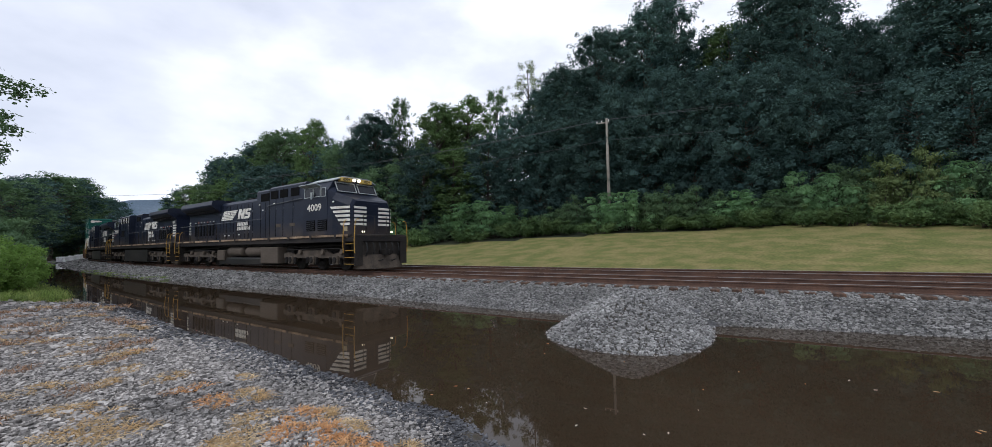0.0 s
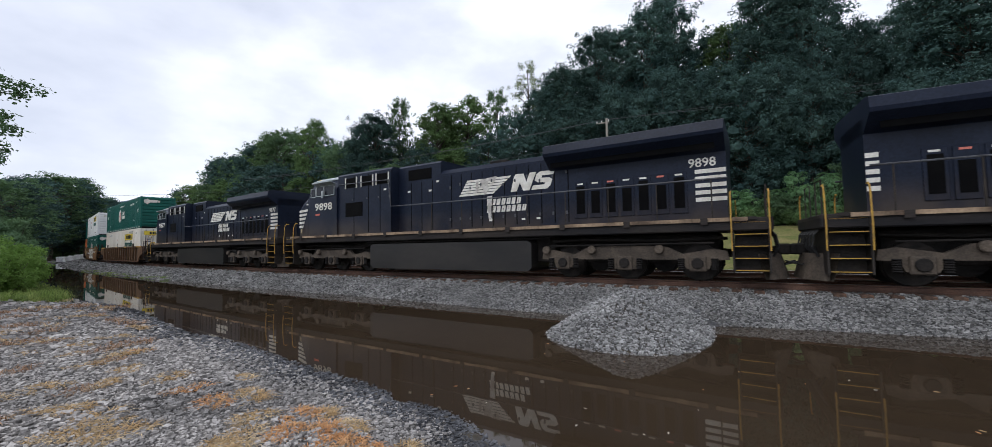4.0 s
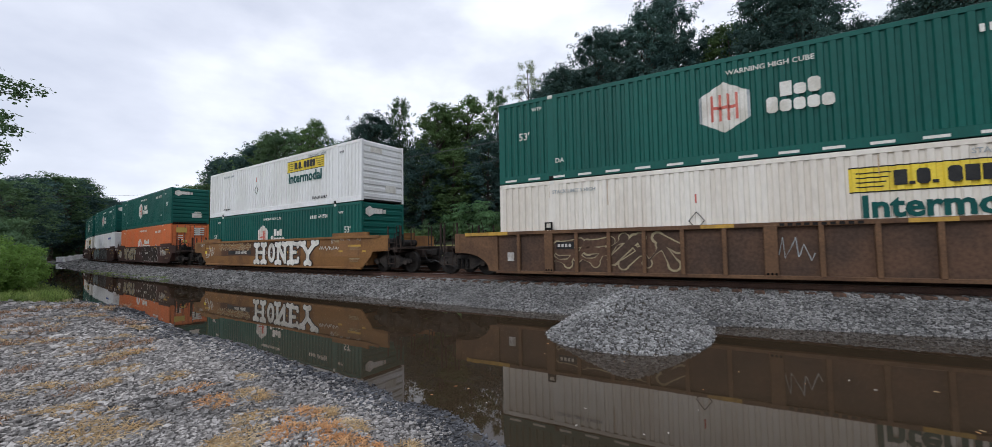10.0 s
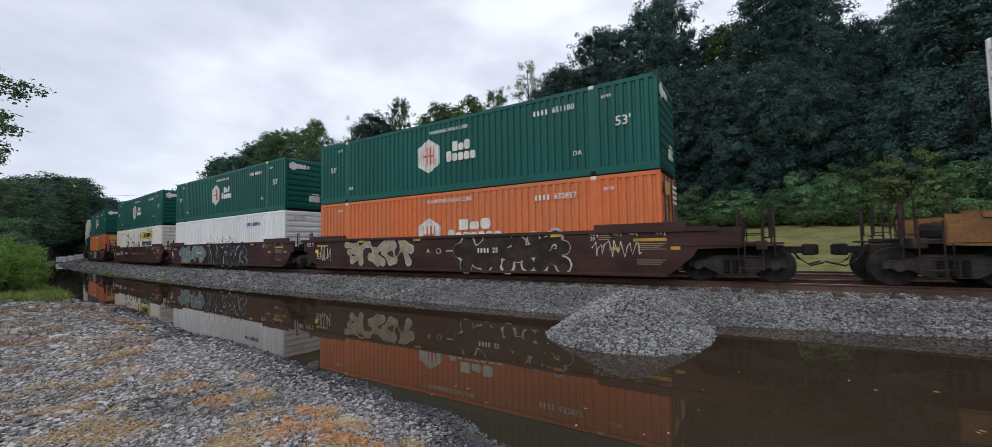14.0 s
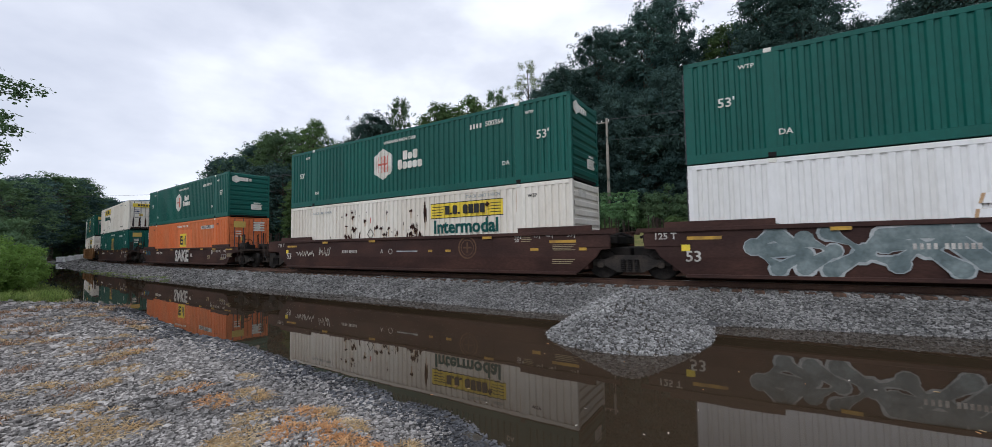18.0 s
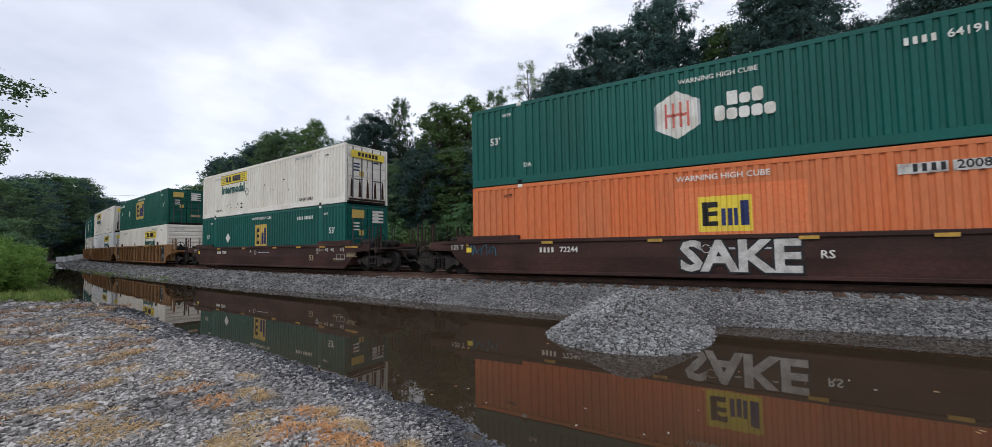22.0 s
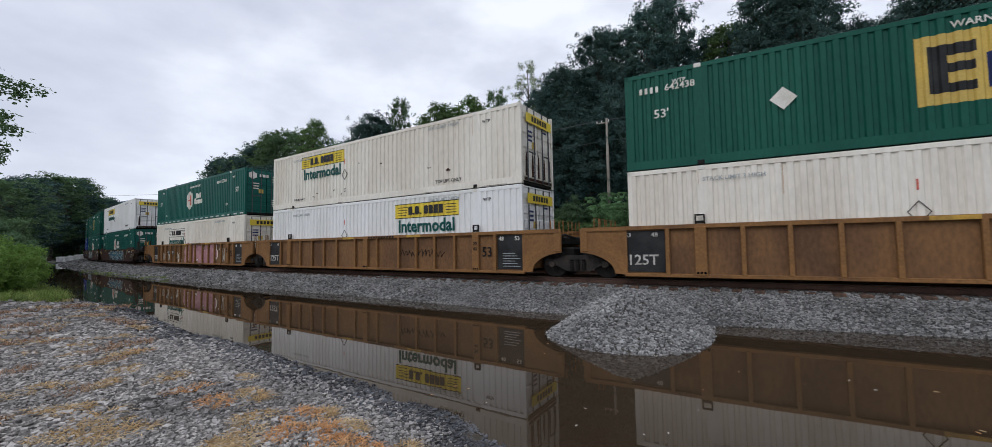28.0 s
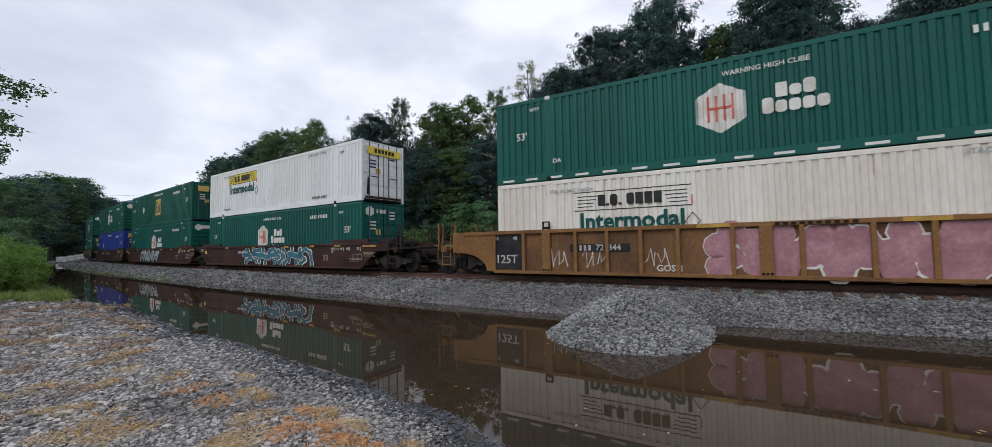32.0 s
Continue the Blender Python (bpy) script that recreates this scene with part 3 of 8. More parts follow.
def blocks(parent, x0, x1, y, z0, z1, count, material, lean=0.0, gap=0.22, name="lettering_bar", proud=0.006):
    """A row of plain bars where a name or unreadable writing stands."""
    w = (x1 - x0) / count
    if name == "number_bar":
        for i in range(count):
            piece(name, lambda: box(0, w * 0.62, -proud, 0.004, 0, z1 - z0), material, parent, pose(x0 + i * w, y, z0), key=(round(w, 3), round(z1 - z0, 3)))
        return None
    if name == "notice_bar":
        return piece(name, lambda: box(0, x1 - x0, -proud, 0.004, 0, z1 - z0), material, parent, pose(x0, y, z0), key=(round(x1 - x0, 3), round(z1 - z0, 3)))
    bm = bmesh.new()
    for i in range(count):
        a, b = x0 + i * w + w * gap / 2, x0 + (i + 1) * w - w * gap / 2
        add_prism(bm, [(a, z0), (b, z0), (b + lean, z1), (a + lean, z1)], y - proud, y + 0.004)
    return part(name, bm, material, parent)


def glyphs(parent, pattern, x0, x1, y, z0, z1, material, name="name_bar"):
    """A name drawn as a row of plain shapes in its colour: o a low rounded block, d a tall one, l a square one, i a slim bar, dots and gaps between."""
    n = sum(0.45 if g in "i. " else 1.0 for g in pattern)
    w = (x1 - x0) / n
    c = x0
    for g in pattern:
        k = w * (0.45 if g in "i. " else 1.0)
        a, b = c + 0.07 * k, c + 0.93 * k
        c += k
        if g == " ":
            continue
        top = z0 + (z1 - z0) * {"o": 0.74, ".": 0.2}.get(g, 1.0)
        cut = 0.22 * min(b - a, top - z0)
        outline = [(a, z0), (b, z0), (b, top), (a, top)]
        if g in "od":
            outline = [(a + cut, z0), (b - cut, z0), (b, z0 + cut), (b, top - cut), (b - cut, top), (a + cut, top), (a, top - cut), (a, z0 + cut)]
        part(name, prism(outline, y - 0.006, y + 0.004), material, parent)


# ---- containers ----
CL, CW, CH = 16.154, 2.59, 2.896
PITCH, DEPTH = 0.266, 0.046
POST = 6.06


def ribs():
    """Break points of the corrugated side: x and depth, with flat strips at the lifting posts."""
    pts = []
    for a, b in ((-CL / 2 + 0.12, -POST - 0.13), (-POST + 0.13, POST - 0.13), (POST + 0.13, CL / 2 - 0.12)):
        n = max(1, round((b - a) / PITCH))
        w = (b - a) / n
        for i in range(n):
            x = a + i * w
            pts += [(x, 0.0), (x + w * 0.44, 0.0), (x + w * 0.56, DEPTH), (x + w * 0.88, DEPTH)]
        pts += [(b, 0.0)]
    return pts


RIBS = ribs()
RIB_X = np.array([p[0] for p in RIBS])
RIB_D = np.array([p[1] for p in RIBS])


def corrugated(z0, z1, y, sign):
    bm = bmesh.new()
    lo = [bm.verts.new((x, y - sign * -d if sign > 0 else y + d, z0)) for x, d in RIBS]
    hi = [bm.verts.new((x, y - sign * -d if sign > 0 else y + d, z1)) for x, d in RIBS]
    for i in range(len(RIBS) - 1):
        bm.faces.new((lo[i], lo[i + 1], hi[i + 1], hi[i]) if sign < 0 else (lo[i + 1], lo[i], hi[i], hi[i + 1]))
    return bm


def decal(parent, name, x0, x1, top, bottom, material, proud=0.005, y=-CW / 2):
    """Paint on the corrugated side between two outlines over x; it follows the ribs."""
    xs = sorted({x0, x1, *[float(x) for x in RIB_X if x0 < x < x1], *np.linspace(x0, x1, 9).tolist()})
    bm = bmesh.new()
    a = [bm.verts.new((x, y + float(np.interp(x, RIB_X, RIB_D)) - proud, bottom(x))) for x in xs]
    b = [bm.verts.new((x, y + float(np.interp(x, RIB_X, RIB_D)) - proud, top(x))) for x in xs]
    for i in range(len(xs) - 1):
        bm.faces.new((a[i], a[i + 1], b[i + 1], b[i]))
    return part(name, bm, material, parent)


def flat_decal(parent, name, x0, x1, z0, z1, material, proud=0.005):
    return decal(parent, name, x0, x1, lambda x: z1, lambda x: z0, material, proud)


SHARED = {}


def shared(key, build, material):
    """One mesh for alike parts."""
    if key not in SHARED:
        ob = part(key[0], build(), material)
        SHARED[key] = ob.data
        bpy.data.objects.remove(ob)
    return SHARED[key]


def piece(name, build, material, parent, m=None, label="", key=None):
    ob = new(name, shared((name, material.name, key), build, material))
    ob.parent = parent
    if m is not None:
        ob.matrix_local = m
    return tagged(ob, label)


def container_shell(paint, label, louvred=True, trim="", doors=True):
    h = CW / 2
    c = tagged(empty("freight_container"), label, "container", "containers on the train")
    P = M[paint]
    piece("side_panel", lambda: corrugated(0.25, CH - 0.13, -h, -1), P, c, key="near")
    piece("side_panel", lambda: corrugated(0.25, CH - 0.13, h - 0.04, 1), P, c, key="far")
    piece("roof", lambda: box(-CL / 2 + 0.05, CL / 2 - 0.05, -h + 0.04, h - 0.04, CH - 0.07, CH - 0.02, 0.01), P, c)
    piece("floor", lambda: box(-CL / 2 + 0.05, CL / 2 - 0.05, -h + 0.04, h - 0.04, 0.03, 0.17), M["dark_iron"], c, key="box")
    for y in (-h, h - 0.05):
        piece("top_rail", lambda: box(-CL / 2, CL / 2, 0, 0.05, CH - 0.13, CH, 0.008), P, c, pose(0, y, 0))
        piece("bottom_rail", lambda: box(-CL / 2, CL / 2, -0.004, 0.055, 0, 0.25, 0.008), P, c, pose(0, y, 0))
    for x in (-POST, POST):
        for y in (-h - 0.006, h - 0.03):
            piece("lifting_post", lambda: box(-0.12, 0.12, 0, 0.036, 0.24, CH - 0.12, 0.006), P, c, pose(x, y, 0))
            for z in (0, CH - 0.125):
                piece("corner_casting", lambda: box(-0.09, 0.09, -0.012, 0.10, 0, 0.125, 0.015), M["white_paint"] if z else M["dark_iron"], c, pose(x, y + 0.0, z))
    for x in (-CL / 2, CL / 2 - 0.13):
        for y in (-h, h - 0.13):
            piece("corner_post", lambda: box(0, 0.13, 0, 0.13, 0, CH, 0.012), P, c, pose(x, y, 0))
    # doors at one end, level ribs at the other
    for x, turn, ribbed in ((CL / 2 - 0.03, 0, louvred), (-CL / 2 + 0.03, 180, not louvred)):
        end = pose(x, 0, 0, 0, 0, turn)
        if ribbed:
            piece("end_panel", lambda: end_panel(True), P, c, end, key="ribbed")
            piece("end_notice", lambda: box(0, 0.01, -0.8, -0.1, 2.35, 2.6), M["white_paint"], c, end @ pose(0.04, 0, 0))
            piece("end_notice", lambda: box(0, 0.01, 0.1, 0.75, 0.5, 0.85), M["white_paint"], c, end @ pose(0.04, 0, 0), key="low")
            continue
        for y in (-0.58, 0.58):
            door = piece("door", lambda: door_leaf(), P, c, end @ pose(0, y, 0))
            for dy in (-0.3, 0.22):
                piece("locking_bar", lambda: tube([(0, 0, 0.1), (0, 0, CH - 0.1)], 0.026, 8), M["rail_grey"], door, pose(0.07, dy, 0))
            piece("door_handle", lambda: box(0, 0.03, -0.25, 0.25, 1.15, 1.20, 0.008), M["rail_grey"], door, pose(0.085, 0, 0))
            for z in (0.35, 1.05, 1.85, 2.55):
                piece("hinge", lambda: box(0, 0.04, -0.04, 0.06, 0, 0.1, 0.01), P, door, pose(0.01, 0.52 if y > 0 else -0.54, z))
            for k in range(3):
                piece("notice_bar", lambda: box(0, 0.006, -0.2, 0.14, 0, 0.07), M["white_paint"] if paint not in ("white", "cream") else M["navy"], door, pose(0.03, -0.03, (2.1 if y > 0 else 1.6) + 0.16 * k), key="door")
        piece("door_plate", lambda: box(0, 0.008, -0.14, 0.14, 0, 0.25), M["gold"], c, end @ pose(0.03, -0.35, 1.35), label="yellow warning plate")
    return c


def end_panel(ribbed):
    """The folded sheet that closes an end: level ribs, or upright ones."""
    bm = bmesh.new()
    n = 9 if ribbed else 11
    lo, hi = (0.1, CH - 0.05) if ribbed else (-1.17, 1.17)
    w = (hi - lo) / n
    prof = []
    for i in range(n):
        prof += [(lo + i * w, 0.0), (lo + i * w + 0.22 * w, 0.0), (lo + i * w + 0.36 * w, 0.045), (lo + i * w + 0.86 * w, 0.045)]
    prof.append((hi, 0.0))
    if ribbed:
        a, b = ([bm.verts.new((d, y, u)) for u, d in prof] for y in (-1.17, 1.17))
    else:
        a, b = ([bm.verts.new((d, u, z)) for u, d in prof] for z in (CH - 0.05, 0.1))
    for k in range(len(prof) - 1):
        bm.faces.new((a[k], b[k], b[k + 1], a[k + 1]))
    return bm


def door_leaf():
    bm = bmesh.new()
    prof = [(0.12, 0.0)]
    for z in (0.25, 0.78, 1.31, 1.84, 2.37):
        prof += [(z, 0.0), (z + 0.03, 0.022), (z + 0.33, 0.022), (z + 0.36, 0.0)]
    prof.append((CH - 0.1, 0.0))
    a, b = ([bm.verts.new((d, y, u)) for u, d in prof] for y in (-0.56, 0.56))
    for k in range(len(prof) - 1):
        bm.faces.new((a[k], b[k], b[k + 1], a[k + 1]))
    return bm


Y0 = -CW / 2 - 0.012


def fleet_number(parent, number, x, y, z, size, material):
    """The owner's four letters as bars, and the number after them."""
    for i in range(4):
        part("owner_bar", box(x + size * (-2.75 + 0.56 * i), x + size * (-2.46 + 0.56 * i), y - 0.004, y + 0.006, z - 0.33 * size, z + 0.33 * size), material, parent)
    if number:
        write(parent, number, x + size * 1.35, y, z, size, material)
    else:
        for i in range(6):
            part("number_bar", box(x + size * (-0.2 + 0.5 * i), x + size * (0.1 + 0.5 * i), y - 0.004, y + 0.006, z - 0.33 * size, z + 0.33 * size), material, parent)


def container_marks(c, ink, warn=True, number="", x_number=4.72, length=True):
    W = M[ink]
    if length:
        write(c, "53'", -7.05, Y0, 1.60, 0.36, W)
        write(c, "53'", 7.05, Y0, 1.60, 0.42, W)
    write(c, "WTP", -6.55, Y0, 2.5, 0.17, W)
    write(c, "WTP", 6.55, Y0, 2.45, 0.16, W)
    if warn:
        write(c, "DA", -5.75, Y0, 0.62, 0.22, W)
        write(c, "DA", 5.55, Y0, 0.78, 0.22, W)
        write(c, "WARNING HIGH CUBE", 0.15, Y0, 2.45, 0.19, W)
    fleet_number(c, number, x_number, Y0 - 0.002, 2.35, 0.27, W)


def hexagon(c, x, z, r, line="logo_red", plate="white_paint"):
    w = r * 0.87
    decal(c, "emblem", x - w, x + w, lambda t: z + r - abs(t - x) * 0.575, lambda t: z - r + abs(t - x) * 0.575, M[plate])
    for k in (-1, 1):
        decal(c, "emblem_edge", x + (w - 0.07) * (k if k > 0 else 0) - (w if k < 0 else 0), x + (w if k > 0 else -w + 0.07), lambda t: z + r - abs(t - x) * 0.575, lambda t: z - r + abs(t - x) * 0.575, M["spray_silver"], 0.008)
    for dx in (-0.46, -0.18, 0.10, 0.38):
        flat_decal(c, "emblem_bar", x + dx * r, x + dx * r + 0.09 * r, z - 0.52 * r, z + 0.52 * r, M[line], 0.009)
    for a, b in ((-0.46, -0.09), (0.10, 0.47), (-0.18, 0.19)):
        flat_decal(c, "emblem_bar", x + a * r, x + b * r, z - 0.06 * r, z + 0.06 * r, M[line], 0.010)


def name_rows(c, x0, x1, z0, z1, material, n1=3, n2=5):
    zm = (z0 + z1) / 2
    glyphs(c, "lod"[:n1], x0 + 0.35 * (x1 - x0) / 1.65, x0 + (x1 - x0) * 0.82, Y0, zm + 0.02, z1 + 0.02, material)
    glyphs(c, "dooooooo"[:n2], x0, x1, Y0, z0, zm + 0.04, material)


def green_container(paint="green", label="", dashes=False, low_logo=False, louvred=True, number=""):
    c = container_shell(paint, label, louvred)
    hexagon(c, -0.9, 1.52 if not low_logo else 1.45, 0.71)
    name_rows(c, 0.05, 1.5, 1.16 if not low_logo else 1.08, 1.92 if not low_logo else 1.84, M["white_paint"])
    container_marks(c, "white_paint", number=number)
    x_ = CL / 2 + 0.02
    part("end_emblem", prism_x([(-0.85, 2.2), (-0.62, 2.33), (-0.62, 2.57), (-0.85, 2.7), (-1.08, 2.57), (-1.08, 2.33)], x_, x_ + 0.012), M["white_paint"], c)
    for k in range(3):
        part("name_bar", box(x_, x_ + 0.012, -0.45 + k * 0.2, -0.3 + k * 0.2, 2.38, 2.56), M["white_paint"], c)
    for k in range(4):
        part("notice_bar", box(x_, x_ + 0.012, 0.25, 0.8 - 0.1 * (k % 2), 0.55 + k * 0.12, 0.62 + k * 0.12), M["white_paint"], c)
    if dashes:
        for i in range(18):
            flat = box(-0.22, 0.22, -0.004, 0.004, 0.05, 0.12)
            part("reflector_dash", flat, M["white_paint"], c).location = (-7.6 + i * 0.9, -CW / 2 - 0.008, 0)
    return c


def trailer_sign(c, x0, z0, w=3.5, faded=False):
    """The yellow name board with dark bars, and the word under it."""
    plate, ink = ("cream", "black_paint") if faded else ("sign_yellow", "black_paint")
    flat_decal(c, "name_board", x0, x0 + w, z0, z0 + 0.62, M[plate])
    for a, b in ((0, 0.03), (0.59, 0.62)):
        flat_decal(c, "name_board_edge", x0, x0 + w, z0 + a, z0 + b, M[ink], 0.008)
    for i in range(4):
        flat_decal(c, "name_board_line", x0 + 0.12, x0 + 0.62 + 0.05 * i, z0 + 0.12 + 0.11 * i, z0 + 0.15 + 0.11 * i, M[ink], 0.008)
        flat_decal(c, "name_board_line", x0 + w - 0.62 - 0.05 * i, x0 + w - 0.12, z0 + 0.12 + 0.11 * i, z0 + 0.15 + 0.11 * i, M[ink], 0.008)
    glyphs(c, "l.d. dlll", x0 + 0.78, x0 + w - 0.78, Y0, z0 + 0.14, z0 + 0.49, M[ink])
    write(c, "Intermodal", x0 + w / 2, Y0, z0 - 0.36, 0.72, M["teal"], 0.98)


def white_container(paint="white", label="", sign=1.65, sign_z=1.85, faded=False, louvred=False, rusty=0, seed=1, speckled=False):
    c = container_shell(paint, label, louvred)
    trailer_sign(c, sign, sign_z, 3.5, faded)
    write(c, "STACK LIMIT 3 HIGH", 4.5, Y0, 2.62, 0.17, M["spray_silver"])
    write(c, "STACK LIMIT 3 HIGH", -5.3, Y0, 2.5, 0.16, M["spray_silver"])
    write(c, "WTP", 6.6, Y0, 2.45, 0.16, M["black_paint"])
    if rusty == 0:
        write(c, "TOP LIFT ONLY", 4.75, Y0, 0.40, 0.19, M["black_paint"])
        write(c, "TOP LIFT ONLY", -5.5, Y0, 0.40, 0.14, M["black_paint"])
    part("red_stroke", box(-1.72, -1.68, Y0 - 0.004, Y0 + 0.006, 1.85, 2.1), M["logo_red"], c)
    for dz in (0.0,):
        bm = bmesh.new()
        for a, b in (((-1.9, 1.35), (-1.7, 1.6)), ((-1.7, 1.6), (-1.5, 1.35)), ((-1.5, 1.35), (-1.7, 1.1)), ((-1.7, 1.1), (-1.9, 1.35))):
            add_tube(bm, [(a[0], Y0, a[1]), (b[0], Y0, b[1])], 0.012, 4)
        part("placard_frame", bm, M["dark_iron"], c)
    if not louvred:
        board = part("door_board", box(CL / 2 + 0.06, CL / 2 + 0.075, -1.0, 1.0, 2.25, 2.6), M["sign_yellow"], c)
        for k in range(6):
            part("name_bar", box(CL / 2 + 0.07, CL / 2 + 0.081, -0.62 + k * 0.21, -0.47 + k * 0.21, 2.33, 2.53), M["black_paint"], board)
        part("rust_streak", box(CL / 2 + 0.0, CL / 2 + 0.004, -1.1, 1.1, 0.14, 0.24), M["rust"], c)
        for k in range(5 if paint == "cream" else 1):
            y_ = -1.0 + 0.47 * k
            part("rust_streak", prism_x([(y_, 0.3), (y_ + 0.16, 0.3), (y_ + 0.13, 1.0), (y_ + 0.06, 1.25), (y_ + 0.02, 0.9)], CL / 2 - 0.002, CL / 2 + 0.003), M["rust"], c)
    rng = random.Random(seed)
    if paint == "cream":
        for x in (-6.06, 6.06, -4.1, 2.3, 5.2):
            k = rng.uniform(0.3, 0.9)
            flat_decal(c, "rust_drip", x - 0.10, x - 0.085, 2.72 - k, 2.74, M["rust_drip"], 0.012)
        for x in (-6.9, -2.2, 3.4, 6.4):
            part("rust_streak", box(x, x + rng.uniform(0.3, 1.1), -CW / 2 - 0.008, -CW / 2, 0.015, 0.03), M["rust"], c)
    if speckled:
        for k in range(11):
            rust_patch(c, rng.uniform(-4.4, -1.6) if k < 7 else rng.uniform(-1.0, 5.0), rng.uniform(0.36, 0.7) if k < 7 else rng.uniform(0.6, 1.8), rng.uniform(0.04, 0.13), rng.uniform(0.03, 0.07), rng.uniform(30, 60), rng.uniform(0, 6))
    for i in range(rusty):
        x = rng.choice((rng.uniform(-3.8, -2.4), rng.uniform(-2.2, 0.2), rng.uniform(0.2, 1.35), rng.uniform(-5.0, 5.5)))
        z = rng.uniform(1.1, 1.65) if rng.random() < 0.72 else rng.uniform(1.7, 2.5)
        if i == 0:
            x, z = 1.62, 2.15
        w, hh = (0.085, 0.52) if i == 0 else (rng.uniform(0.02, 0.10), rng.uniform(0.03, 0.17))
        f1, f2 = rng.uniform(30, 60), rng.uniform(0, 6)
        rust_patch(c, x, z, w, hh, f1, f2)
        if rng.random() < 0.5:
            flat_decal(c, "rust_drip", x - 0.012, x + 0.010, z - hh - rng.uniform(0.1, 0.4), z - hh * 0.3, M["rust_drip"], 0.010)
    return c


def rust_patch(c, x, z, w, hh, f1, f2):
    """A ragged hole in the paint where dark rust shows."""
    def edge(t, k):
        u = max(0.0, 1 - ((t - x) / w) ** 2) ** 0.5
        return hh * u * (0.62 + 0.38 * math.sin(t * f1 * k + f2)) + 0.002
    decal(c, "rust_patch", x - w, x + w, lambda t: z + edge(t, 1.0), lambda t: z - edge(t, 1.37), M["rust"], 0.012)


def gold_badge(c, x, z, w=1.35, h=1.35, plate="gold"):
    flat_decal(c, "badge", x - w / 2, x + w / 2, z - h / 2, z + h / 2, M[plate])
    for a, b, top, ink in ((-0.42, -0.30, 0.34, "black_paint"), (-0.30, -0.12, 0.34, "black_paint"), (-0.06, 0.02, 0.14, "navy"), (0.06, 0.14, 0.14, "navy"), (0.17, 0.24, 0.14, "navy"), (0.29, 0.36, 0.34, "navy"), (0.36, 0.44, 0.34, "navy")):
        low = -0.34 if b != -0.12 else 0.18
        flat_decal(c, "badge_bar", x + w * a, x + w * b, z + h * low, z + h * top, M[ink], 0.009)
    for k in (-0.34, -0.06):
        flat_decal(c, "badge_bar", x - w * 0.30, x - w * 0.13, z + h * k, z + h * (k + 0.13), M["black_paint"], 0.009)


def badge_container(paint="green_faded", label="", x=0.1, z=1.52, plate="gold", louvred=False, w=1.35, h=1.35, number="", x_number=4.72):
    c = container_shell(paint, label, louvred)
    if plate == "sign_yellow":
        flat_decal(c, "repainted_patch", x - 1.25, x + 1.85, 0.35, 2.3, M["orange_pale"], 0.003)
    if plate:
        gold_badge(c, x, z, w, h, plate)
    container_marks(c, "black_paint" if paint == "orange" and plate else "white_paint", warn=False, number=number, x_number=x_number, length=paint != "orange")
    write(c, "WARNING HIGH CUBE", 0.15, Y0, 2.55, 0.22, M["white_paint"])
    if not louvred:
        x_ = CL / 2 + 0.06
        part("door_badge", box(x_, x_ + 0.012, -0.95, -0.25, 2.2, 2.6), M["gold"], c)
        for k in range(4):
            part("notice_bar", box(x_, x_ + 0.012, 0.25, 0.95, 2.5 - 0.17 * k, 2.6 - 0.17 * k), M["white_paint"], c)
        part("notice_plate", box(x_, x_ + 0.012, 0.25, 0.95, 0.6, 0.8), M["spray_tan"], c)
    if paint == "orange":
        if plate:
            part("number_plate", box(3.72, 4.55, Y0 - 0.003, Y0 + 0.004, 2.22, 2.46), M["white_faded"], c, "white plate behind the owner's letters")
            part("number_plate", box(4.62, 5.95, Y0 - 0.003, Y0 + 0.004, 2.22, 2.46), M["white_faded"], c, "white plate behind the number")
        return c
    bm = bmesh.new()
    add_prism(bm, [(-4.4, 1.5), (-4.1, 1.8), (-3.8, 1.5), (-4.1, 1.2)], Y0 - 0.004, Y0 + 0.006)
    part("placard", bm, M["white_paint"], c, "white diamond placard")
    return c


# ---- bogies ----


def side_pose(x, y, z, sg):
    """On the side sg of a vehicle, facing outwards."""
    return pose(x, sg * y, z, 0, 0, 0 if sg < 0 else 180)


WHEELSETS = []


def wheelset_mesh(r):
    bm = bmesh.new()
    for y in (-0.79, 0.66):
        add_disc(bm, 0, y, y + 0.13, 0, r, 28, 0.015)
        add_disc(bm, 0, y + (0.11 if y < 0 else -0.01), y + (0.14 if y < 0 else 0.02), 0, r + 0.026, 28)
        for k in range(8):
            a = k * math.tau / 8
            add_disc(bm, 0.55 * r * math.cos(a), y - 0.012, y + 0.142, 0.55 * r * math.sin(a), 0.045, 8)
    add_disc(bm, 0, -1.0, 1.0, 0, 0.085, 10)
    return bm


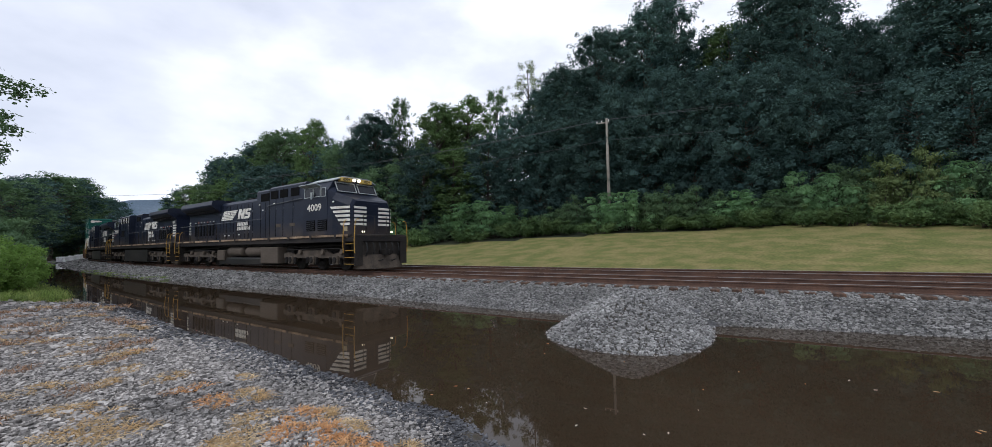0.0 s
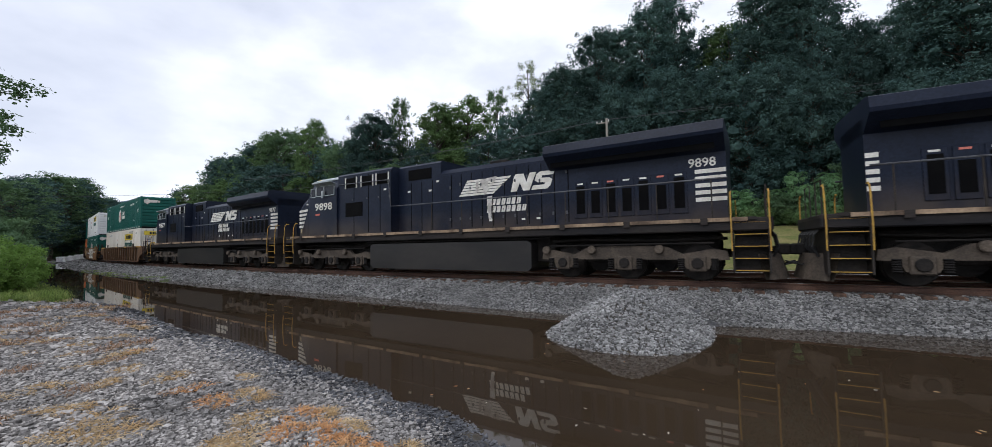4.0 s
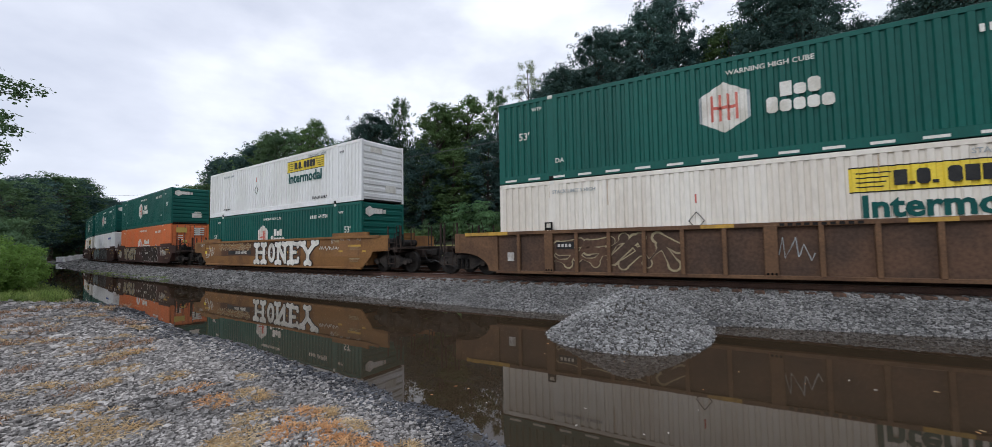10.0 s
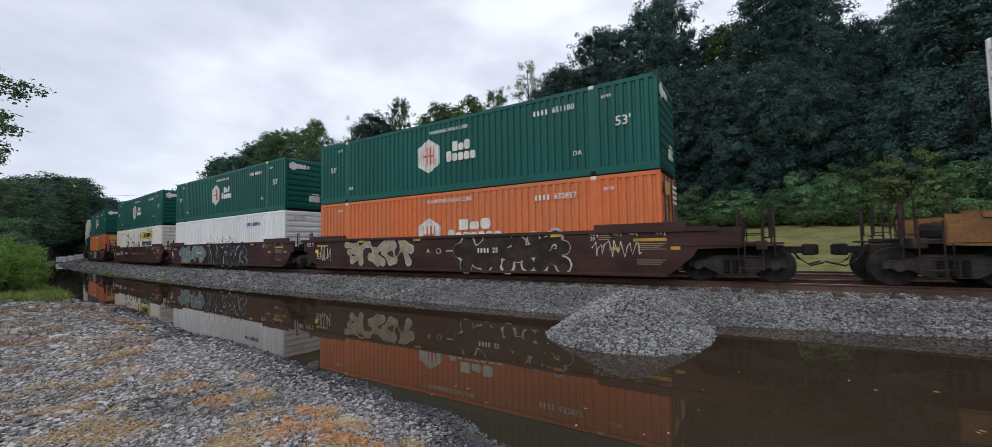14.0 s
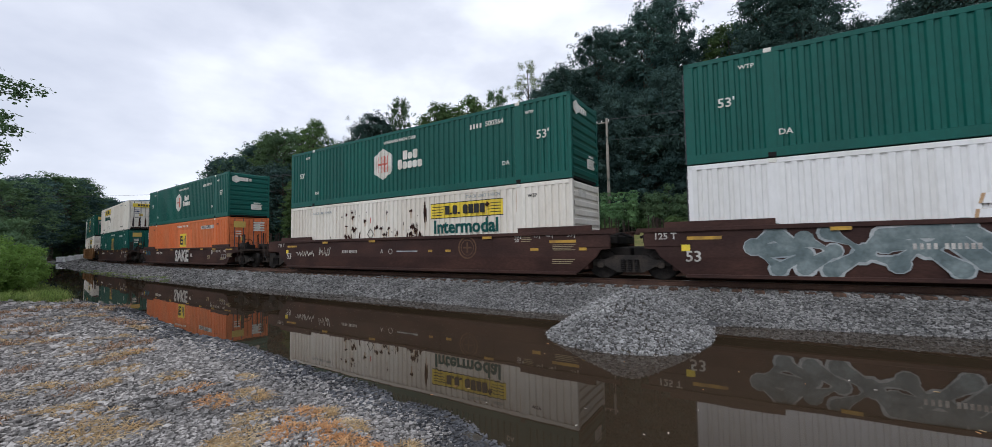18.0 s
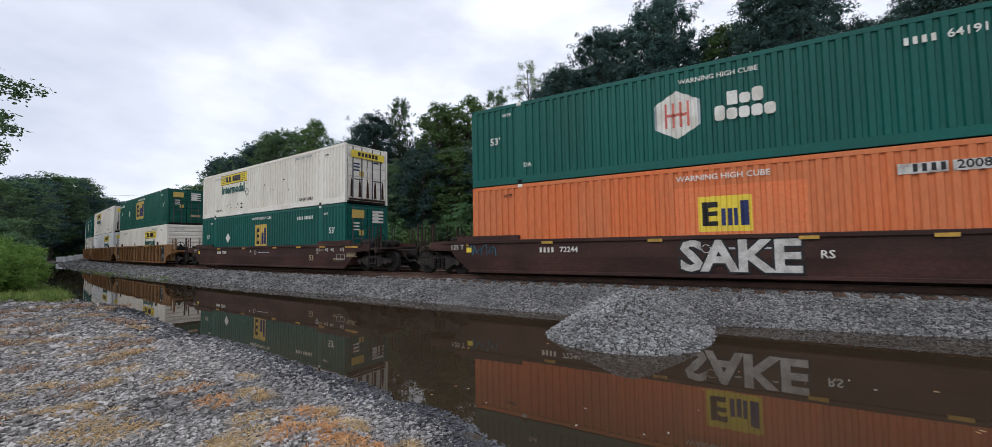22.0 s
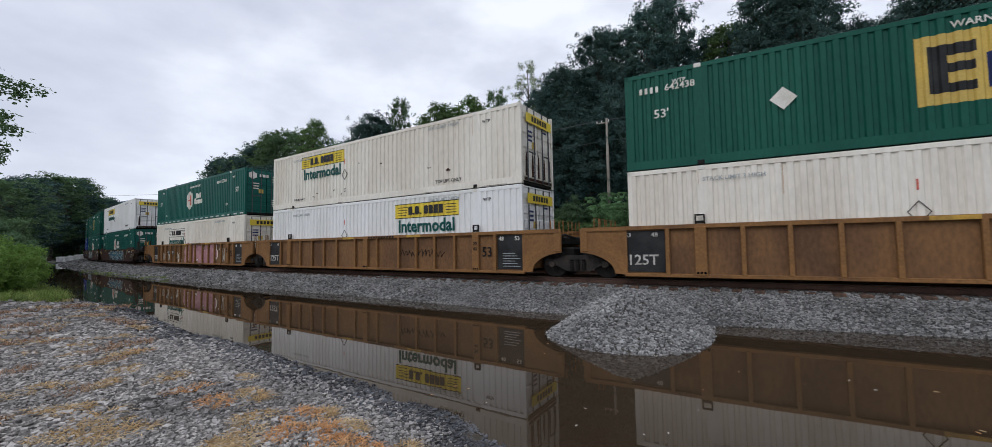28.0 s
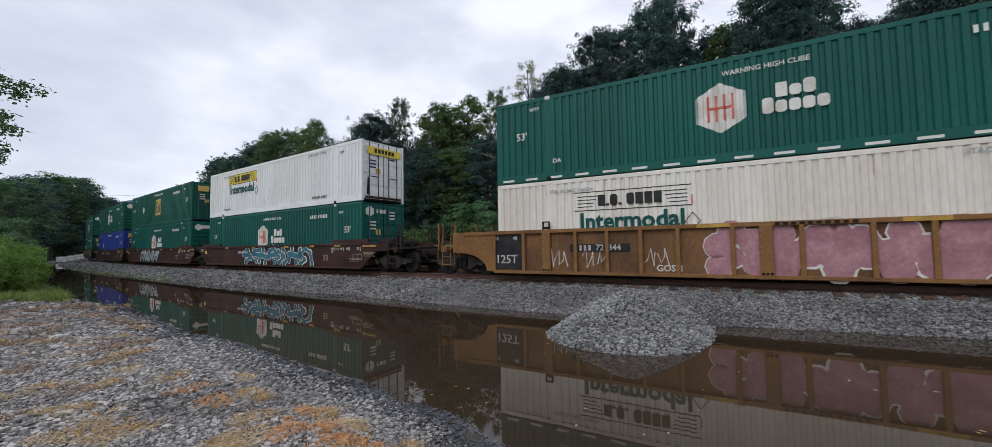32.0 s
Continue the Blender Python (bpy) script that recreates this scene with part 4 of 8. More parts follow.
def freight_bogie(parent, x):
    b = empty("bogie", parent)
    b.location = (x, 0, 0)
    r = 0.457
    for a in (-0.89, 0.89):
        w = piece("wheelset", lambda: wheelset_mesh(r), M["wheel_steel"], b, pose(a, 0, r))
        WHEELSETS.append((w, (a, 0, r), r))
    out = [(-1.15, 0.42), (-1.12, 0.60), (-0.75, 0.62), (-0.45, 0.74), (0.45, 0.74), (0.75, 0.62), (1.12, 0.60), (1.15, 0.42), (0.72, 0.40), (0.38, 0.22), (-0.38, 0.22), (-0.72, 0.40)]
    for y in (-1.08, 0.95):
        piece("side_frame", lambda: prism(out, 0, 0.13), M["bogie_iron"], b, pose(0, y, 0), key="freight")
        for sx in (-0.2, 0.0, 0.2):
            piece("spring", lambda: spring_mesh(0.075, 0.26, 0.62), M["dark_iron"], b, pose(sx, y - 0.03, 0))
        for a in (-0.89, 0.89):
            piece("axle_cap", lambda: add_disc(bmesh.new(), 0, -0.06, 0.0, 0, 0.12, 14, 0.02), M["bogie_iron"], b, pose(a, y if y < 0 else y + 0.19, r))
    piece("bolster", lambda: box(-0.2, 0.2, -1.0, 1.0, 0.42, 0.72, 0.03), M["dark_iron"], b)
    return b


def spring_mesh(r, z0, z1):
    """A coil spring as one turned shape."""
    bm = bmesh.new()
    n = 12
    q = [[bm.verts.new((r * (1.0 if i % 2 else 0.72) * math.cos(k * math.tau / 10), r * (1.0 if i % 2 else 0.72) * math.sin(k * math.tau / 10), z0 + (z1 - z0) * i / n)) for k in range(10)] for i in range(n + 1)]
    for a, b in zip(q, q[1:]):
        for k in range(10):
            bm.faces.new((a[k], a[(k + 1) % 10], b[(k + 1) % 10], b[k]))
    return bm


# ---- well cars ----
SIDE = 1.42
CREASE = 0.70


def leaning(outline, lean):
    """A plate whose lower edge leans inwards."""
    bm = prism(outline, 0, 0.05)
    for v in bm.verts:
        if v.co.z < 0.3:
            v.co.y += lean
    return bm


def coupler(parent, x, sign, z=0.86):
    piece("coupler", lambda: coupler_mesh(), M["dark_iron"], parent, pose(x, 0, z, 0, 0, 0 if sign > 0 else 180))
    for i, y in enumerate((-0.42, 0.35)):
        piece("air_hose", lambda: tube([(0, 0, 0), (0.12, 0, -0.2), (0.35, 0.02, -0.36), (0.62, 0.04, -0.28)], 0.025, 6), M["black_paint"], parent, pose(x - 0.1 * sign, y, z - 0.05, 0, 0, 0 if sign > 0 else 180))


def coupler_mesh():
    bm = box(-0.5, 0.15, -0.09, 0.09, -0.09, 0.09, 0.02)
    add_box(bm, 0.1, 0.38, -0.17, 0.1, -0.15, 0.15, 0.03)
    add_box(bm, 0.3, 0.46, 0.02, 0.17, -0.14, 0.14, 0.03)
    return bm


def arch_outline(top, end=1.25):
    """The end plate over the bogie, with its round opening."""
    pts = [(-0.62, 0.18), (-0.50, 0.18)]
    for k in range(9):
        a = math.pi - k * (math.pi / 2) / 8
        pts.append((0.95 + 1.2 * math.cos(a), 0.20 + 0.64 * math.sin(a)))
    pts = [q for q in pts if q[0] <= end]
    return pts + [(end, 0.84), (end, top), (-0.62, top)]


def well_car(style, top, label, front_bogie=True, rear_bogie=True, front_coupled=False, rear_coupled=False, posts=False, panel=""):
    """One well unit; its container floor lies 0.36 m over the rails. front or rear coupled: the end that has a coupler of its own."""
    car = tagged(empty("well_car"), label, "freight car", "cars of the train")
    P = M[style]
    G = P if style == "ochre" and posts else M["grime"]
    Q = M[panel or style]
    for y, sg in ((-SIDE, -1), (SIDE, 1)):
        if posts:
            piece("side_wall", lambda: prism([(-8.2, 0.18), (8.2, 0.18), (8.2, top), (-8.2, top)], 0, 0.05), Q, car, side_pose(0, SIDE - 0.06, 0, sg), key=top)
            slim = [1.04 * k for k in (1, 2, 3, 4, 5, 7)] if panel == "brown_panel" else [0.75, 2.1, 3.12, 4.12, 5.14, 7.0]
            for x in [-q for q in slim] + slim:
                piece("post", lambda: box(-0.055, 0.055, -0.06, 0.05, 0.2, top - 0.06, 0.012), P, car, side_pose(x, SIDE, 0, sg), key=top)
            for x in (-6.15, 0.0, 6.15):
                piece("wide_post", lambda: box(-0.15, 0.15, -0.07, 0.05, 0.18, top - 0.04, 0.015), P, car, side_pose(x, SIDE, 0, sg), key=top)
                for dx in (-0.09, 0.0, 0.09):
                    piece("drain_hole", lambda: add_disc(bmesh.new(), 0, -0.004, 0.004, 0, 0.035, 8), M["grille"], car, side_pose(x + dx, SIDE + 0.07, 0.26, sg))
                if x:
                    piece("latch", lambda: latch_mesh(), M["dark_iron"], car, side_pose(x, SIDE, top, sg))
            for ex, rr, far_end in ((8.75, 1, 1.25 if front_coupled else 0.82), (-8.75, -1, 1.25 if rear_coupled else 0.82)):
                m = side_pose(ex, SIDE - 0.01, 0, sg)
                if rr * sg > 0:
                    m = m @ Matrix.Diagonal((-1, 1, 1, 1))
                piece("end_plate", lambda: prism(arch_outline(top, far_end), -0.03, 0.03), P, car, m, key=(top, far_end))
                piece("end_stanchion", lambda: box(-0.12, 0.12, -0.05, 0.1, 0.86, top + 0.02, 0.03), P, car, side_pose(ex + rr * (far_end - 0.13), SIDE, 0, sg), key=top)
        else:
            ef, er = (10.05 if front_coupled else 9.3), (10.05 if rear_coupled else 9.3)
            if sg > 0:
                ef, er = er, ef
            out = [(-8.86, CREASE), (8.86, CREASE), (9.0, 0.92), (ef, 0.95), (ef, top), (-er, top), (-er, 0.95), (-9.0, 0.92)]
            piece("side_wall", lambda: prism(out, 0, 0.05), P, car, side_pose(0, SIDE, 0, sg), key=(top, ef, er))
            piece("lower_wall", lambda: leaning([(-8.2, 0.17), (8.2, 0.17), (8.86, CREASE), (-8.86, CREASE)], 0.05), P, car, side_pose(0, SIDE, 0, sg))
            for ex in (7.4, -7.4):
                piece("guide", lambda: prism([(-1.32, top + 0.02), (1.32, top + 0.02), (1.32, top + 0.19), (-1.32, top + 0.19)], -0.03, 0.06), P, car, side_pose(ex, SIDE, 0, sg), key=top)
            for ex, reach_ in ((9.0, ef), (-9.0, er)):
                a_, b_ = (8.32, reach_ - 0.02) if ex > 0 else (-reach_ + 0.02, -8.32)
                piece("end_box", lambda: box(a_, b_, -0.022, 0.0, 1.0, top - 0.1, 0.008), P, car, side_pose(0, SIDE, 0, sg), key=(top, a_, b_))
            for ex in (-5.0, -2.5, 0.0, 2.5, 5.0):
                piece("weld_seam", lambda: box(-0.010, 0.010, -0.006, 0.0, CREASE, top - 0.1), P, car, side_pose(ex, SIDE, 0, sg), key=top)
        piece("top_chord", lambda: box(-9.3, 9.3, -0.055, 0.07, top - 0.09, top + 0.03, 0.012), P, car, side_pose(0, SIDE, 0, sg), key=top)
        piece("bottom_sill", lambda: box(-8.2, 8.2, -0.03 if not posts else -0.05, 0.10, 0.12, 0.22, 0.012), P, car, side_pose(0, SIDE, 0, sg), key=posts)
        for ex in (8.6, -8.6):
            piece("chord_end", lambda: box(-0.9, 0.9, -0.065, -0.05, top - 0.09, top + 0.03), M["yellow_paint"] if panel == "brown_panel" else P, car, side_pose(ex, SIDE, 0, sg), key=(top, panel))
    piece("floor", lambda: box(-8.2, 8.2, -SIDE + 0.07, SIDE - 0.07, 0.17, 0.30), M["dark_iron"], car)
    for sign, bogie, coupled in ((1, front_bogie, front_coupled), (-1, rear_bogie, rear_coupled)):
        flip = 0 if sign > 0 else 180
        reach = 10.9 if coupled else 9.5
        turn = pose(0, 0, 0, 0, 0, flip)
        piece("bulkhead", lambda: box(8.4, 8.55, -SIDE + 0.08, SIDE - 0.08, 0.3, 1.22, 0.02), P, car, turn)
        piece("end_deck", lambda: box(8.5, reach - 0.3, -1.2, 1.2, 0.99, 1.10, 0.03), G, car, turn, key=reach)
        piece("centre_sill", lambda: box(8.3, reach + 0.1, -0.3, 0.3, 0.64, 1.0, 0.03), G, car, turn, key=reach)
        if coupled:
            piece("end_beam", lambda: box(10.35, 10.6, -1.45, 1.45, 0.88, 1.12, 0.02), G, car, turn)
            for yy in (-1.38, -0.55, 0.55, 1.38):
                piece("grab_iron", lambda: tube([(10.52, 0, 1.05), (10.52, 0, 2.0), (10.70, 0, 2.03), (10.70, 0, 1.2), (10.52, 0, 1.2)], 0.022, 6), G, car, turn @ pose(0, yy, 0))
            for xx, yy in ((9.95, -1.36), (10.75, -1.36), (9.95, 1.36), (10.75, 1.36)):
                piece("stanchion", lambda: box(-0.028, 0.028, -0.028, 0.028, 0.95, 2.0, 0.008), G, car, turn @ pose(xx, yy, 0))
            piece("step_rail", lambda: tube([(0, 0, 0.98), (0, 0, 0.42), (0.8, 0, 0.42), (0.8, 0, 0.98)], 0.016, 5), G, car, turn @ pose(9.95, -1.42, 0))
            piece("step_rail", lambda: tube([(0, 0, 0.98), (0, 0, 0.42), (0.8, 0, 0.42), (0.8, 0, 0.98)], 0.016, 5), G, car, turn @ pose(9.95, 1.42, 0))
            piece("walkway", lambda: box(9.9, 10.95, -1.42, -0.35, 1.02, 1.07, 0.01), G, car, turn)
            piece("brake_wheel", lambda: brake_wheel_mesh(), M["dark_iron"], car, turn @ pose(10.1, -0.9, 1.5))
            piece("brake_stand", lambda: box(10.0, 10.09, -0.97, -0.83, 1.08, 1.6, 0.02), M["dark_iron"], car, turn)
            piece("brake_box", lambda: box(9.2, 9.75, -0.9, -0.3, 1.1, 1.40, 0.03), M["dark_iron"], car, turn)
            piece("brake_cylinder", lambda: add_disc(bmesh.new(), 0, -0.5, 0.3, 0, 0.17, 14, 0.03), M["dark_iron"], car, turn @ pose(9.3, 0.6, 1.28))
            piece("air_tank", lambda: tube([(8.7, 0, 0), (8.76, 0, 0), (9.7, 0, 0), (9.76, 0, 0)], [0.1, 0.2, 0.2, 0.1], 12), M["dark_iron"], car, turn @ pose(0, -0.75, 1.3))
            piece("ladder", lambda: ladder_mesh(), G, car, turn @ pose(10.3, -1.46, 0))
            piece("ladder", lambda: ladder_mesh(), G, car, turn @ pose(10.3, 1.46, 0))
            coupler(car, 11.3 * sign, sign)
            if bogie:
                freight_bogie(car, 9.85 * sign)
        else:
            for yy in (-1.1, -0.4, 0.4, 1.1):
                piece("grab_iron", lambda: tube([(9.05, 0, 1.05), (9.05, 0, 1.9), (9.2, 0, 1.93), (9.2, 0, 1.15), (9.05, 0, 1.15)], 0.022, 6), G, car, turn @ pose(0, yy, 0), key="short")
            piece("joint", lambda: box(9.0, 9.72, -0.75, 0.75, 0.62, 1.0, 0.05), M["dark_iron"], car, turn)
            piece("equipment_box", lambda: box(9.0, 9.4, -1.0, 1.0, 1.08, 1.36, 0.04), M["dark_iron"], car, turn)
            piece("air_pipe", lambda: tube([(9.0, -0.9, 1.25), (9.5, -0.95, 1.42), (9.72, -0.6, 1.3)], 0.05, 6), M["dark_iron"], car, turn)
            if bogie:
                freight_bogie(car, 9.78 * sign)
    return car


def latch_mesh():
    bm = box(-0.13, -0.09, -0.03, 0.03, -0.12, 0.30)
    for q in ((0.09, 0.13, -0.12, 0.30), (-0.11, 0.11, 0.26, 0.30), (-0.11, 0.11, 0.04, 0.12), (-0.15, 0.15, -0.12, 0.02)):
        add_box(bm, q[0], q[1], -0.032, 0.032, q[2], q[3])
    return bm


def brake_wheel_mesh():
    bm = bmesh.new()
    n = 16
    ring = [(0, 0.26 * math.cos(k * math.tau / n), 0.26 * math.sin(k * math.tau / n)) for k in range(n + 1)]
    add_tube(bm, ring, 0.02, 6)
    for k in range(4):
        add_tube(bm, [(0, 0, 0), ring[k * 4]], 0.015, 5)
    return bm


def ladder_mesh():
    bm = bmesh.new()
    for x in (-0.2, 0.2):
        add_tube(bm, [(x, 0, 0.35), (x, 0, 1.5)], 0.018, 5)
    for i in range(4):
        add_tube(bm, [(-0.2, 0, 0.4 + i * 0.3), (0.2, 0, 0.4 + i * 0.3)], 0.015, 5)
    return bm


WILD = [
    [[(0.05, 0.2), (0.35, 0.95), (0.55, 0.1), (0.95, 0.85)], [(0.1, 0.6), (0.9, 0.45)]],
    [[(0.9, 0.9), (0.3, 0.8), (0.1, 0.35), (0.6, 0.15), (0.75, 0.55), (0.35, 0.6)]],
    [[(0.1, 0.95), (0.3, 0.1), (0.6, 0.7), (0.9, 0.05)], [(0.5, 0.95), (0.95, 0.6)]],
    [[(0.5, 0.95), (0.1, 0.6), (0.45, 0.05), (0.9, 0.4), (0.5, 0.95)], [(0.3, 0.5), (0.7, 0.55)]],
    [[(0.05, 0.8), (0.5, 0.5), (0.1, 0.1)], [(0.4, 0.95), (0.95, 0.5), (0.5, 0.05)]],
    [[(0.1, 0.05), (0.15, 0.7), (0.5, 0.95), (0.85, 0.6), (0.6, 0.3), (0.95, 0.05)]],
    [[(0.05, 0.5), (0.5, 0.95), (0.95, 0.5), (0.5, 0.05)], [(0.2, 0.2), (0.8, 0.9)]],
]


def swirl(parent, x0, x1, z0, z1, fill, line, seed, n=5, y=None, fat=0.13):
    """A spray-can piece that nobody can read: fat crossing strokes with an outline."""
    rng = random.Random(seed)
    y = -SIDE - 0.006 if y is None else y
    w, h = (x1 - x0) / n, z1 - z0
    r0 = min(w * fat, h * fat * 0.9)
    for i in range(n):
        strokes = rng.choice(WILD)
        lean, dz = rng.uniform(-0.12, 0.12) * w, rng.uniform(-0.04, 0.04) * h
        wide = rng.uniform(1.1, 1.35)
        flipped = rng.random() < 0.35
        made = []
        for grow, ink, dy in ((0.042, line, 0.002), (0.0, fill, 0.008)):
            bm = bmesh.new()
            for j, pts in enumerate(strokes):
                q = []
                for u, v in pts:
                    u = 1 - u if flipped else u
                    q.append((x0 + (i + 0.5) * w + (u - 0.5) * w * wide + lean * (v - 0.5) * 2, z0 + 0.08 * h + v * 0.84 * h + dz))
                yy = y - dy - 0.0008 * j - 0.0012 * (i % 3)
                tb = tube([(a, 0, b) for a, b in q], r0 + grow, 8)
                for k in tb.verts:
                    k.co.y = yy + k.co.y * 0.015
                me = bpy.data.meshes.new("stroke")
                tb.to_mesh(me)
                tb.free()
                bm.from_mesh(me)
                bpy.data.meshes.remove(me)
                for a, b in q:
                    add_disc(bm, a, yy - 0.0015, yy + 0.002, b, (r0 + grow) * rng.uniform(0.95, 1.25), 10)
            made.append(part("graffiti" if grow == 0 else "graffiti_outline", bm, M[ink], parent))
        made[0].parent = made[1]


def sprayed(parent, text, x, z, size, fill, line, stretch=1.0, y=None):
    """Fat sprayed capitals with a dark outline."""
    y = -SIDE - 0.012 if y is None else y
    for ink, grow, dy in ((line, 0.085, 0.0), (fill, 0.035, 0.007)):
        cu = bpy.data.curves.new("writing", "FONT")
        cu.body, cu.size, cu.align_x, cu.align_y, cu.extrude, cu.resolution_u, cu.offset = text, size, "CENTER", "CENTER", 0.003, 2, grow * size
        ob = new("writing", cu)
        me = bpy.data.meshes.new_from_object(ob.evaluated_get(bpy.context.evaluated_depsgraph_get()))
        me.transform(Matrix.Diagonal((stretch, 1, 1, 1)) @ Matrix.Rotation(math.pi / 2, 4, "X"))
        me.materials.clear()
        me.materials.append(M[ink])
        bpy.data.objects.remove(ob)
        word = new("graffiti" if dy else "graffiti_outline", me)
        word.parent = parent
        word.location = (x, y - dy, z)


def scrawl(parent, x0, x1, z0, z1, line, seed, y=None, r=0.016):
    rng = random.Random(seed)
    y = -SIDE - 0.008 if y is None else y
    n = max(5, int((x1 - x0) / 0.07))
    pts = [(x0 + (x1 - x0) * i / n + rng.uniform(-0.06, 0.06), y, z0 + (z1 - z0) * (0.5 + 0.5 * math.sin(i * 2.1 + rng.uniform(-0.7, 0.7)))) for i in range(n)]
    part("scrawl", tube(pts, r, 4), M[line], parent)


def car_marks(car, top, posts, number="", x_number=-3.0):
    y = -SIDE - 0.055
    ink = "dark_iron" if posts else "white_paint"
    if posts == "brown":
        part("number_plate", box(-5.9, -5.3, -SIDE + 0.03, -SIDE + 0.05, 0.95, 1.18), M["black_paint"], car, "small black number plate")
        blocks(car, -5.85, -5.35, -SIDE + 0.028, 1.02, 1.12, 4, M["white_faded"], name="number_bar")
        part("notice_plate", box(-7.75, -7.5, -SIDE + 0.03, -SIDE + 0.05, 0.55, 0.85), M["white_faded"], car)
    elif posts:
        part("black_panel", box(7.08, 8.35, -SIDE + 0.035, -SIDE + 0.056, 0.26, top - 0.12), M["black_paint"], car, "black painted panel with small notices")
        for k in range(6):
            blocks(car, 7.3, 8.0 - 0.1 * (k % 3), -SIDE + 0.03, 0.36 + 0.09 * k, 0.38 + 0.09 * k, 12, M["spray_silver"], name="notice_bar")
        write(car, "48", 7.25, -SIDE + 0.026, top - 0.24, 0.2, M["white_paint"])
        write(car, "53", 7.9, -SIDE + 0.026, top - 0.24, 0.2, M["white_paint"])
        write(car, "53", 6.62, -SIDE + 0.026, 0.86, 0.5, M["dark_iron"], 0.9)
        part("black_panel", box(-8.35, -7.08, -SIDE + 0.035, -SIDE + 0.056, 0.26, top - 0.12), M["black_paint"], car, "black painted panel with a load figure")
        write(car, "125T", -7.70, -SIDE + 0.02, 0.60, 0.42, M["white_faded"])
        write(car, "53", -8.1, -SIDE + 0.02, top - 0.24, 0.18, M["white_faded"])
        write(car, "48", -7.35, -SIDE + 0.02, top - 0.24, 0.18, M["white_faded"])
        write(car, "20", 6.15, -SIDE - 0.078, 1.18, 0.18, M["dark_iron"])
        write(car, "40", 6.15, -SIDE - 0.078, 0.98, 0.18, M["dark_iron"])
    if posts:
        for x in (-1.6, 2.6):
            part("safety_stripe", box(x, x + 0.8, y - 0.006, y + 0.01, top - 0.08, top + 0.02), M["yellow_paint"], car)
        blocks(car, 0.2, 1.9, y - 0.001, top - 0.07, top + 0.0, 10, M["dark_iron"], name="number_bar")
        return
    low = top < 1.4
    y = -SIDE - 0.008
    write(car, "53", 5.5 if low else -8.0, y, 0.62 if low else 0.70, 0.40 if low else 0.42, M["spray_tan"] if low else M["white_faded"])
    stripes = ((8.38, 9.3, top - 0.12), (6.3, 6.75, top - 0.09), (4.2, 4.6, top - 0.09), (1.8, 2.2, top - 0.09), (-1.8, -1.4, top - 0.09), (-5.2, -4.8, top - 0.09), (-8.9, -8.2, top - 0.13)) if low else \
        ((7.27, 8.2, 1.20), (6.55, 6.85, 0.95), (4.6, 5.0, 1.39), (8.3, 8.55, 0.95), (1.9, 2.1, 0.93), (2.8, 3.05, 0.93), (-1.6, -1.2, 1.38), (-5.0, -4.6, 1.38), (-8.15, -7.3, 1.22))
    for a, b, z in stripes:
        y_ = y - 0.052 if z > top - 0.125 else y
        part("safety_stripe", box(a, b, y_ - 0.004, y_ + 0.012, z - 0.045, z + 0.045), M["yellow_paint"], car)
    write(car, "A", -0.83, y, 0.92 if not low else top - 0.3, 0.24, M["white_faded"])
    bm = bmesh.new()
    add_tube(bm, [(-0.28 + 0.11 * math.cos(k * math.tau / 14), y, 0.92 + 0.11 * math.sin(k * math.tau / 14)) for k in range(15)], 0.012, 4)
    part("round_mark", bm, M["white_faded"], car)
    fleet_number(car, number, x_number, y - 0.008, 0.93, 0.25 if number else 0.2, M["white_paint"] if number else M["white_faded"])
    blocks(car, 0.1, 1.3, y + 0.004, 0.90, 0.95, 9, M["spray_silver"], name="notice_bar")
    for k in range(4):
        blocks(car, 6.2, 6.6 - 0.05 * (k % 2), y + 0.004, top - 0.10 - 0.06 * k, top - 0.08 - 0.06 * k, 5, M["spray_tan"], name="notice_bar")
        blocks(car, 7.38 + (1.0 if low else 0), 8.18 - 0.08 * (k % 3) + (1.0 if low else 0), y + 0.004, top - 0.42 - 0.055 * k, top - 0.40 - 0.055 * k, 11, M["spray_tan"], name="notice_bar")
    for k in range(3):
        blocks(car, 7.35, 8.15 - 0.07 * k, y + 0.004, 0.60 - 0.06 * k, 0.62 - 0.06 * k, 11, M["spray_tan"], name="notice_bar")
    for t_, x in (("40", 6.02), ("45", 6.75), ("48", 7.22), ("53", 8.0)):
        write(car, t_, x, y, top - 0.09 if not low else top - 0.24, 0.19, M["white_faded"])
        part("gauge_mark", box(x + 0.14, x + 0.17, y - 0.004, y + 0.012, top - 0.19 if not low else top - 0.34, top - 0.0 if not low else top - 0.15), M["white_faded"], car)
    write(car, "20", 6.02, y, top - 0.24 if not low else top - 0.39, 0.17, M["white_faded"])
    write(car, "125 T", -8.72, y - 0.02, top - 0.22, 0.26, M["white_faded"])
    part("yellow_plate", box(-8.3, -8.08, y - 0.002, y + 0.012, 0.86, 1.04), M["sign_yellow"], car)
    if low:
        bm = bmesh.new()
        for q in ((7.62, 8.24, 0.80, 0.815), (7.62, 8.24, 0.555, 0.57), (7.62, 7.635, 0.555, 0.815), (8.225, 8.24, 0.555, 0.815), (7.93, 7.94, 0.57, 0.8)):
            add_box(bm, q[0], q[1], y - 0.003, y + 0.01, q[2], q[3])
        part("notice_frame", bm, M["spray_silver"], car)


